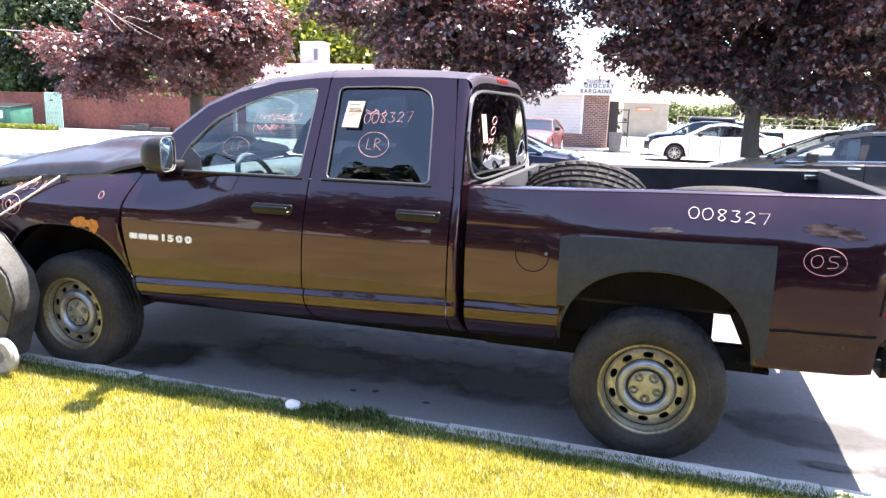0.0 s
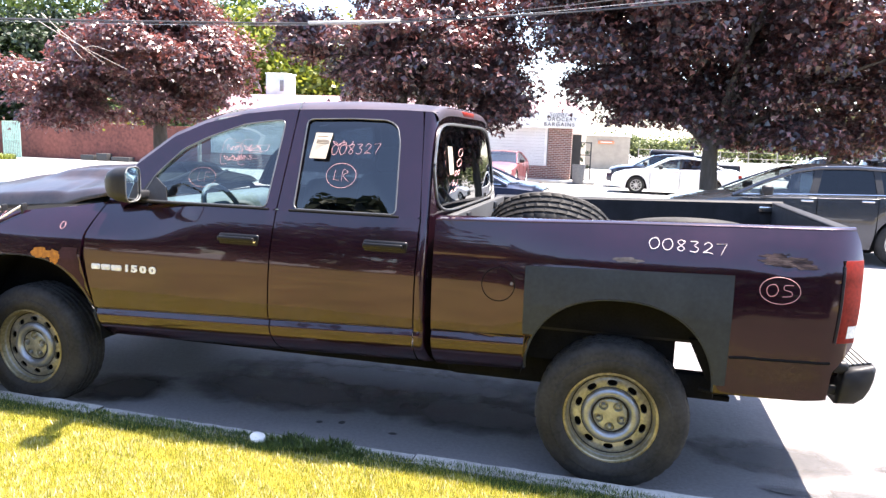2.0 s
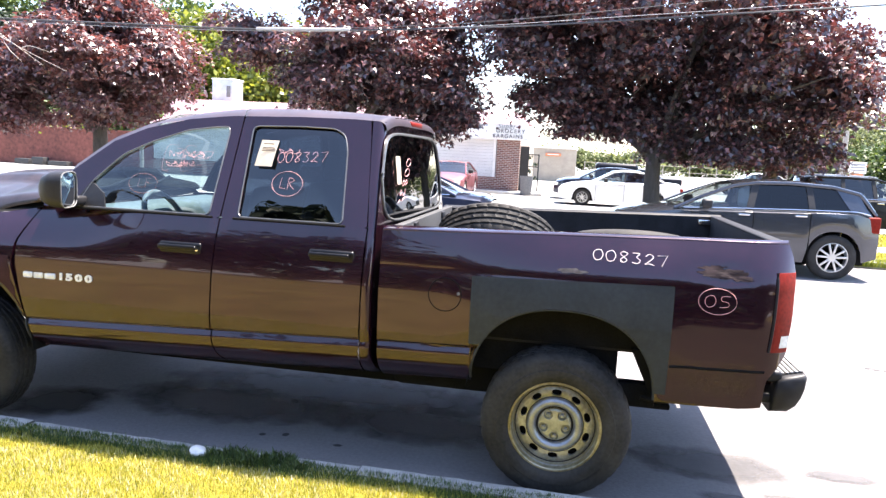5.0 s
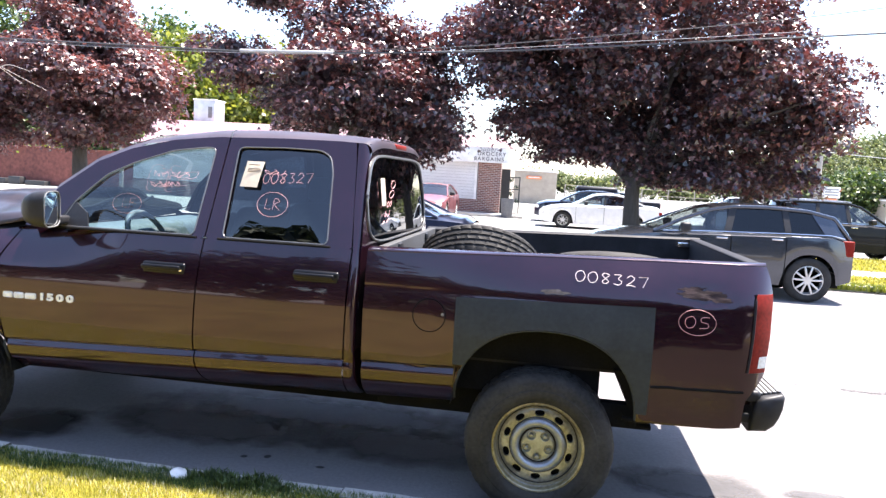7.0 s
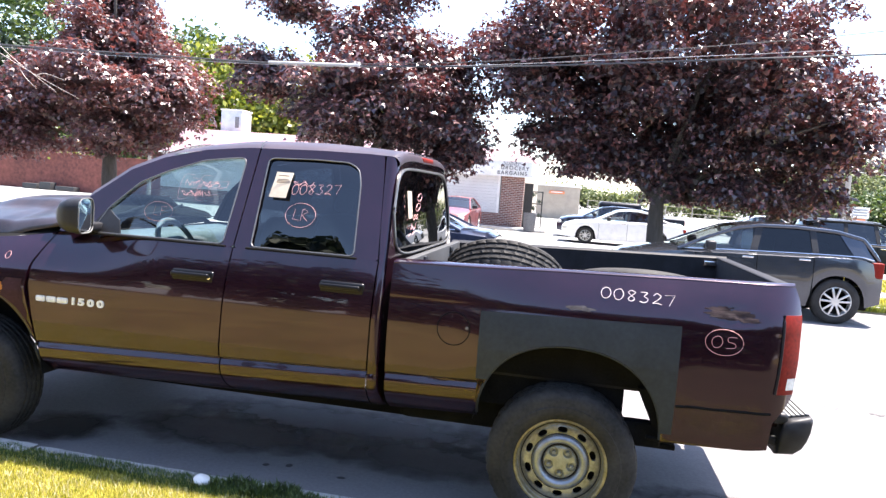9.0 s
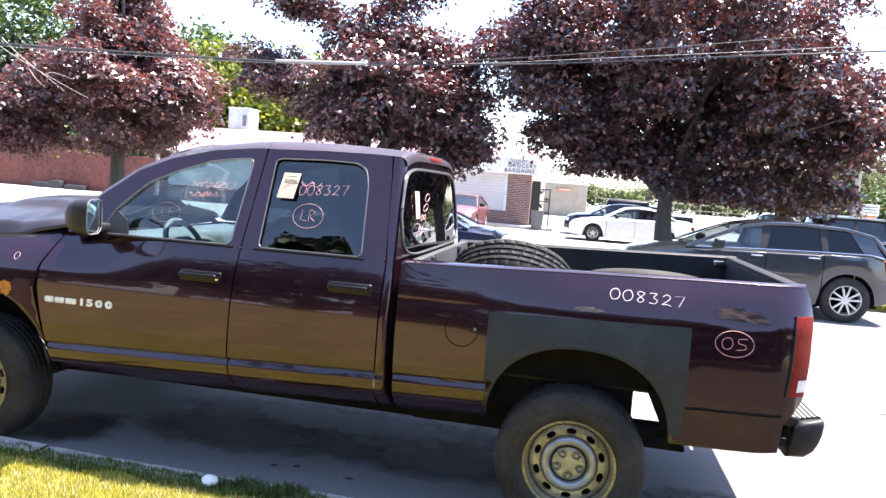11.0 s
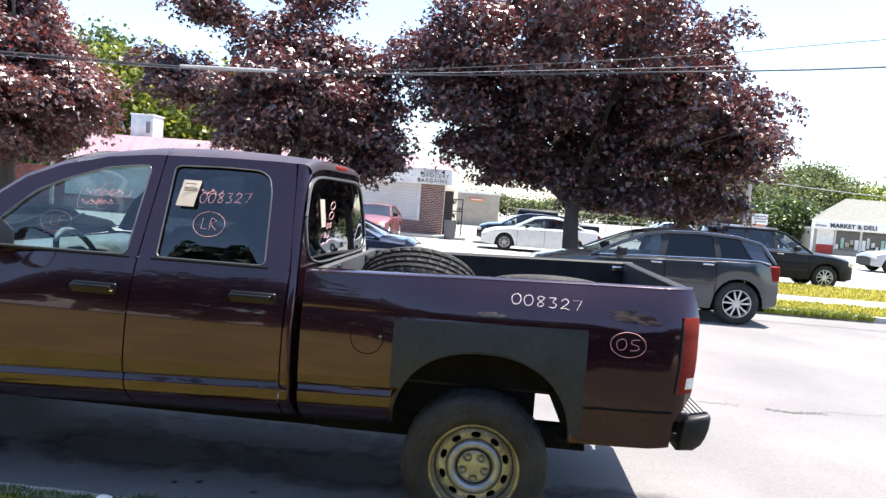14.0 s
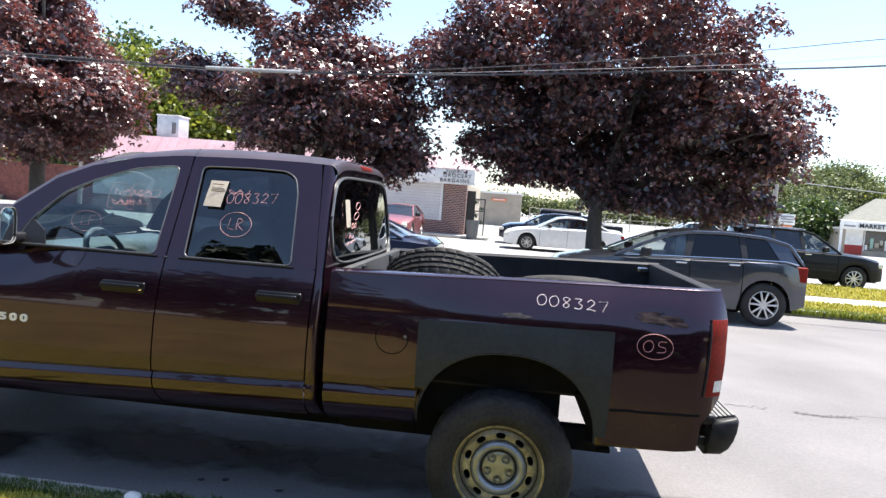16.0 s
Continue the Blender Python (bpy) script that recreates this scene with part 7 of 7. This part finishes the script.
bn = thing("litter_bin", (-2.15, 30.2, 0), "grey round litter bin by the shop door", "bin")
part("drum", moved(revolve([(0.0001, 0), (0.26, 0), (0.31, 0.9), (0.29, 0.9), (0.25, 0.1)], 24), pose(0, 0, 0, 90, 0, 0)), M["greyplastic"], bn)
rk = thing("display_rack", (-2.30, 31.9, 0), "black metal rack gate beside the shop entrance", "rack")
for x in (0.0, 0.55):
    part("upright", box(x, x + 0.06, 0, 0.06, 0, 1.95), M["lettering"], rk)
for z in (0.1, 0.7, 1.3, 1.89):
    part("crossbar", box(0.06, 0.55, 0.01, 0.05, z, z + 0.05), M["lettering"], rk)
for k in range(5):
    foliage("ornament", 70, [(0.12 + 0.30 * (k % 2), 0.0, 0.45 + 0.33 * k, 0.09, 0.06, 0.09, 1)], 0.07, "darkgreen", rk, 110 + k, 0.0, 0.05)["kind"] = "stuff"
# beige building across the car park
bb = thing("building", (0, 0, 0), "flat beige building across the car park", "building")
part("wall", box(-6.5, 0.15, 55, 62, -0.02, 2.60), M["beige"], bb)
part("parapet", box(-6.6, 0.25, 54.9, 62.1, 2.60, 2.75), M["whitepaint"], bb)
part("door", box(-5.2, -4.2, 54.93, 55.0, 0, 2.05), M["whitepaint"], bb)
sg = thing("wall_sign", (-1.7, 54.9, 2.12), "small orange sign with pale bars on the beige wall", "sign")
part("panel", box(-0.62, 0.62, -0.04, 0.06, -0.12, 0.12, 0.01), M["orangesign"], sg)
part("print_bar", box(-0.45, 0.45, -0.05, -0.04, -0.03, 0.03), M["whitepaint"], sg)
# chain fence and poles across the lot
fn = thing("fence", (0, 0, 0), "grey mesh fence across the car park", "fence")
for k in range(22):
    part("post", tube([(1.0 + 2.4 * k, 66, 0), (1.0 + 2.4 * k, 66, 1.7)], 0.04, 6), M["pole"], fn)
for z in (0.1, 0.6, 1.1, 1.65):
    part("rail", tube([(1.0, 66, z), (51.4, 66, z)], 0.018, 5), M["pole"], fn)

# ---- red wall, dumpster and gate across the street ----
setting("wall_west", box(-46, -19.5, 32.6, 32.9, 0, 2.05), M["redbrick"], "red painted wall with tree shade in its dark blotches", "wall")
setting("wall_west_coping", box(-46, -19.5, 32.55, 32.95, 2.05, 2.12, 0.01), M["redbrick"], "red wall coping", "wall")
dm = thing("dumpster", (-38.0, 30.0, 0), "dark green metal dumpster with a pale label", "dumpster")
part("body", box(-1.6, 1.6, -0.8, 0.8, 0.12, 1.22, 0.04), M["dumpgreen"], dm)
part("lid", moved(box(-1.65, 1.65, -0.85, 0.85, 0, 0.07, 0.02), pose(0, 0, 1.24, 8, 0, 0)), M["black"], dm)
part("label_plate", box(0.5, 1.05, -0.83, -0.80, 0.55, 1.0, 0.004), M["whitepaint"], dm)
for x in (-1.2, 0, 1.2):
    part("rib", box(x - 0.04, x + 0.04, -0.84, -0.80, 0.15, 1.2), M["dumpgreen"], dm)
for x in (-1.5, 1.4):
    part("foot", box(x, x + 0.12, -0.7, 0.7, 0.0, 0.12), M["black"], dm)
gt = thing("gate_panel", (-34.6, 30.0, 0), "pale green wire gate panel standing open", "gate", "", 8)
for x in (0, 1.05):
    part("upright", tube([(x, 0, 0), (x, 0, 2.1)], 0.035, 6), M["gategreen"], gt)
for z in (0.08, 1.05, 2.08):
    part("crossbar", tube([(0, 0, z), (1.05, 0, z)], 0.03, 6), M["gategreen"], gt)
for k in range(9):
    part("slat", box(0.06 + 0.11 * k, 0.14 + 0.11 * k, -0.01, 0.01, 0.1, 2.05), M["gategreen"], gt)
blades("weeds", 2500, (-38.5, -33, 28.6, 29.3), 0.1, 0.35, "weeds in front of the dumpster", 9, wide=0.03, zf=lambda x, y: 0.0, material="green2")
cl = thing("junk_boxes", (-31.0, 31.8, 0), "low pile of grey boxes against the red wall", "boxes")
for k, (x, w, h) in enumerate(((0, 0.9, 0.3), (1.1, 0.7, 0.42), (2.1, 1.2, 0.25))):
    part("crate", box(x, x + w, 0, 0.5, 0, h, 0.02), M["bedfront"], cl)

# ---- the market ----
mk = thing("market", (0, 0, 0), "small market shop with shingled hip roof and white fascia", "building")
MX, MY = 24.2, 52.0
part("wall", box(MX, MX + 16, MY + 0.1, MY + 4.5, -0.02, 2.0), M["beige"], mk)
part("brick_base", box(MX, MX + 1.2, MY - 0.02, MY + 0.1, 0, 0.7), M["redpaint"], mk)
part("pier", box(MX, MX + 1.2, MY + 0.0, MY + 0.1, 0.7, 1.95), M["whitepaint"], mk)
for k in range(6):
    x = MX + 1.35 + 1.9 * k
    w = part("shop_window", box(x, x + 1.75, MY + 0.04, MY + 0.07, 0.35, 1.85), M["window_dark"], mk)
    part("frame", join(join(box(x - 0.06, x, MY, MY + 0.1, 0.3, 1.9), box(x + 1.75, x + 1.81, MY, MY + 0.1, 0.3, 1.9)), box(x, x + 1.75, MY, MY + 0.1, 1.85, 1.92)), M["whitepaint"], w)
    for j in range(5):
        q = (k * 5 + j * 3) % 7
        x2, z2 = x + 0.05 + 0.345 * j, 0.42 + 0.10 * ((q * 2) % 5)
        part("poster", box(x2, x2 + 0.18 + 0.018 * q, MY + 0.02, MY + 0.035, z2, min(1.78, z2 + 0.35 + 0.14 * ((q * 3) % 6))), M[("whitepaint", "metalbox", "shopgoods", "gategreen", "metalbox", "whitepaint", "beige")[q]], w)
part("goods_shelf", box(MX + 1.3, MX + 12.5, MY + 0.09, MY + 0.1, 0.3, 1.9), M["shopgoods"], mk)
fa = part("fascia", moved(box(MX - 0.9, MX + 17, -0.10, 0.10, 0, 0.62), pose(0, MY - 0.95, 1.88, 10, 0, 0)), M["whitepaint"], mk, "white fascia with black lettering")
words("lettering", "MARKET & DELI", 0.44, (MX + 2.0, MY - 1.17, 2.14), 80, 0, M["lettering"], fa, 0.01, space=1.1, bold=0.014)
part("fascia_bar", box(MX - 0.7, MX + 0.1, MY - 1.12, MY - 1.05, 2.02, 2.16), M["greylettering"], fa)
part("fascia_bar", box(MX + 4.4, MX + 6.4, MY - 1.12, MY - 1.05, 2.02, 2.16), M["greylettering"], fa)
part("soffit", box(MX - 0.9, MX + 17, MY - 0.95, MY + 0.2, 1.84, 1.90), M["whitepaint"], mk)
for z, r_ in ((0, 0),):
    bm = bmesh.new()
    a = [bm.verts.new(p) for p in ((MX - 0.7, MY - 0.95, 2.5), (MX + 17, MY - 0.95, 2.5), (MX + 17, MY + 5, 2.5), (MX + 1.2, MY + 5, 2.5))]
    b = [bm.verts.new(p) for p in ((MX + 3.0, MY + 2.6, 4.35), (MX + 13, MY + 2.6, 4.35))]
    bm.faces.new((a[0], a[1], b[1], b[0]))
    bm.faces.new((a[1], a[2], b[1]))
    bm.faces.new((a[2], a[3], b[0], b[1]))
    bm.faces.new((a[3], a[0], b[0]))
    bm.faces.new(a[::-1])
    part("roof", bm, M["shingle"], mk, "grey-green shingled hip roof")
part("porch_post", box(MX - 0.8, MX - 0.66, MY - 0.9, MY - 0.76, 0, 1.86), M["whitepaint"], mk)

# ---- pole, street sign, cables ----
up = thing("utility_pole", (11.4, 30.0, 0), "weathered grey utility pole", "pole")
part("mast", tube([(0, 0, -0.1), (0, 0, 3.6)], 0.14, 12, r_end=0.11), M["pole"], up)
ss = thing("street_sign", (12.0, 30.0, 0), "white sign board on posts with an orange foot", "sign")
part("board", box(-0.36, 0.36, -0.05, 0.05, 1.80, 2.28, 0.01), M["whitepaint"], ss)
for k in range(3):
    part("print_bar", box(-0.28, 0.28, -0.06, -0.05, 1.90 + 0.12 * k, 1.96 + 0.12 * k), M["greylettering"], ss)
part("foot_panel", box(-0.24, 0.24, -0.04, 0.04, 1.42, 1.78), M["orangesign"], ss)
for x in (-0.3, 0.24):
    part("post", box(x, x + 0.06, -0.03, 0.03, 0, 1.82), M["pole"], ss)
CABLE_A = [(-36, 5.6), (-20, 4.55), (-13.5, 4.30), (-10, 4.22), (-7, 4.16), (-4.7, 4.18), (-2, 4.28), (0.3, 4.43), (2.5, 4.60), (5, 4.79), (7.3, 5.0), (16, 5.9), (34, 8.0)]
CABLE_B = [(-36, 5.8), (-20, 4.58), (-13.5, 4.27), (-10, 4.18), (-7, 4.14), (-4.7, 4.22), (-2.2, 4.37), (0.3, 4.62), (2.5, 4.87), (4.5, 5.12), (7.3, 5.53), (16, 6.7), (34, 8.9)]
CABLE_C = [(-36, 5.7), (-20, 4.50), (-13.5, 4.24), (-10, 4.15), (-7, 4.12), (-4.7, 4.16), (-2.2, 4.30), (0.3, 4.50), (4.5, 4.86), (7.3, 5.2), (16, 6.2), (34, 8.4)]
for k, (pts, r_, m_, lab) in enumerate(((CABLE_A, 0.018, "wire", "thick lashed overhead cable along the street"), (CABLE_B, 0.008, "wire", "thin dark overhead cable along the street"),
                                        (CABLE_C, 0.005, "wirelight", "thin pale overhead cable along the street"))):
    w = link("overhead_cable", tube([(x, 11.0, z) for x, z in smooth(pts, 6)], r_, 6), M[m_])
    tagged(w, lab, "cable", "overhead cables")
sl = link("cable_sleeve", tube([(x, 10.99, along(CABLE_A, x) + 0.004) for x in np.linspace(-6.8, -4.75, 10)], 0.034, 8), M["wirelight"])
tagged(sl, "grey splice sleeve on the overhead cable", "cable")
for x in (-36.0, 34.0):
    q = thing("utility_pole", (x, 11.6, 0), "weathered grey utility pole carrying the street cables", "pole", "utility poles")
    part("mast", tube([(0, 0, -0.1), (0, -0.25, 9.0)], 0.17, 12, r_end=0.11), M["pole"], q)
    part("crossarm", box(-0.06, 0.06, -0.9, 0.4, 7.5, 7.62), M["pole"], q)
# service cables that run between poles
for y, x0, x1, z0, z1, sag in ((24.0, -46.0, -18.0, 6.4, 4.6, 0.5), (44.0, 13.0, 50.0, 4.9, 3.9, 0.5)):
    for x, z in ((x0, z0), (x1, z1)):
        q = thing("service_pole", (x, y, 0), "thin weathered pole holding a service cable", "pole", "service poles")
        part("mast", tube([(0, 0, -0.1), (0, 0, z + 0.1)], 0.09, 10, r_end=0.07), M["pole"], q)
    w = link("overhead_cable", tube([(lerp(x0, x1, t), y, lerp(z0, z1, t) - 4 * sag * t * (1 - t)) for t in np.linspace(0, 1, 24)], 0.022, 6), M["wirelight"])
    tagged(w, "pale service cable strung between thin poles", "cable", "overhead cables")
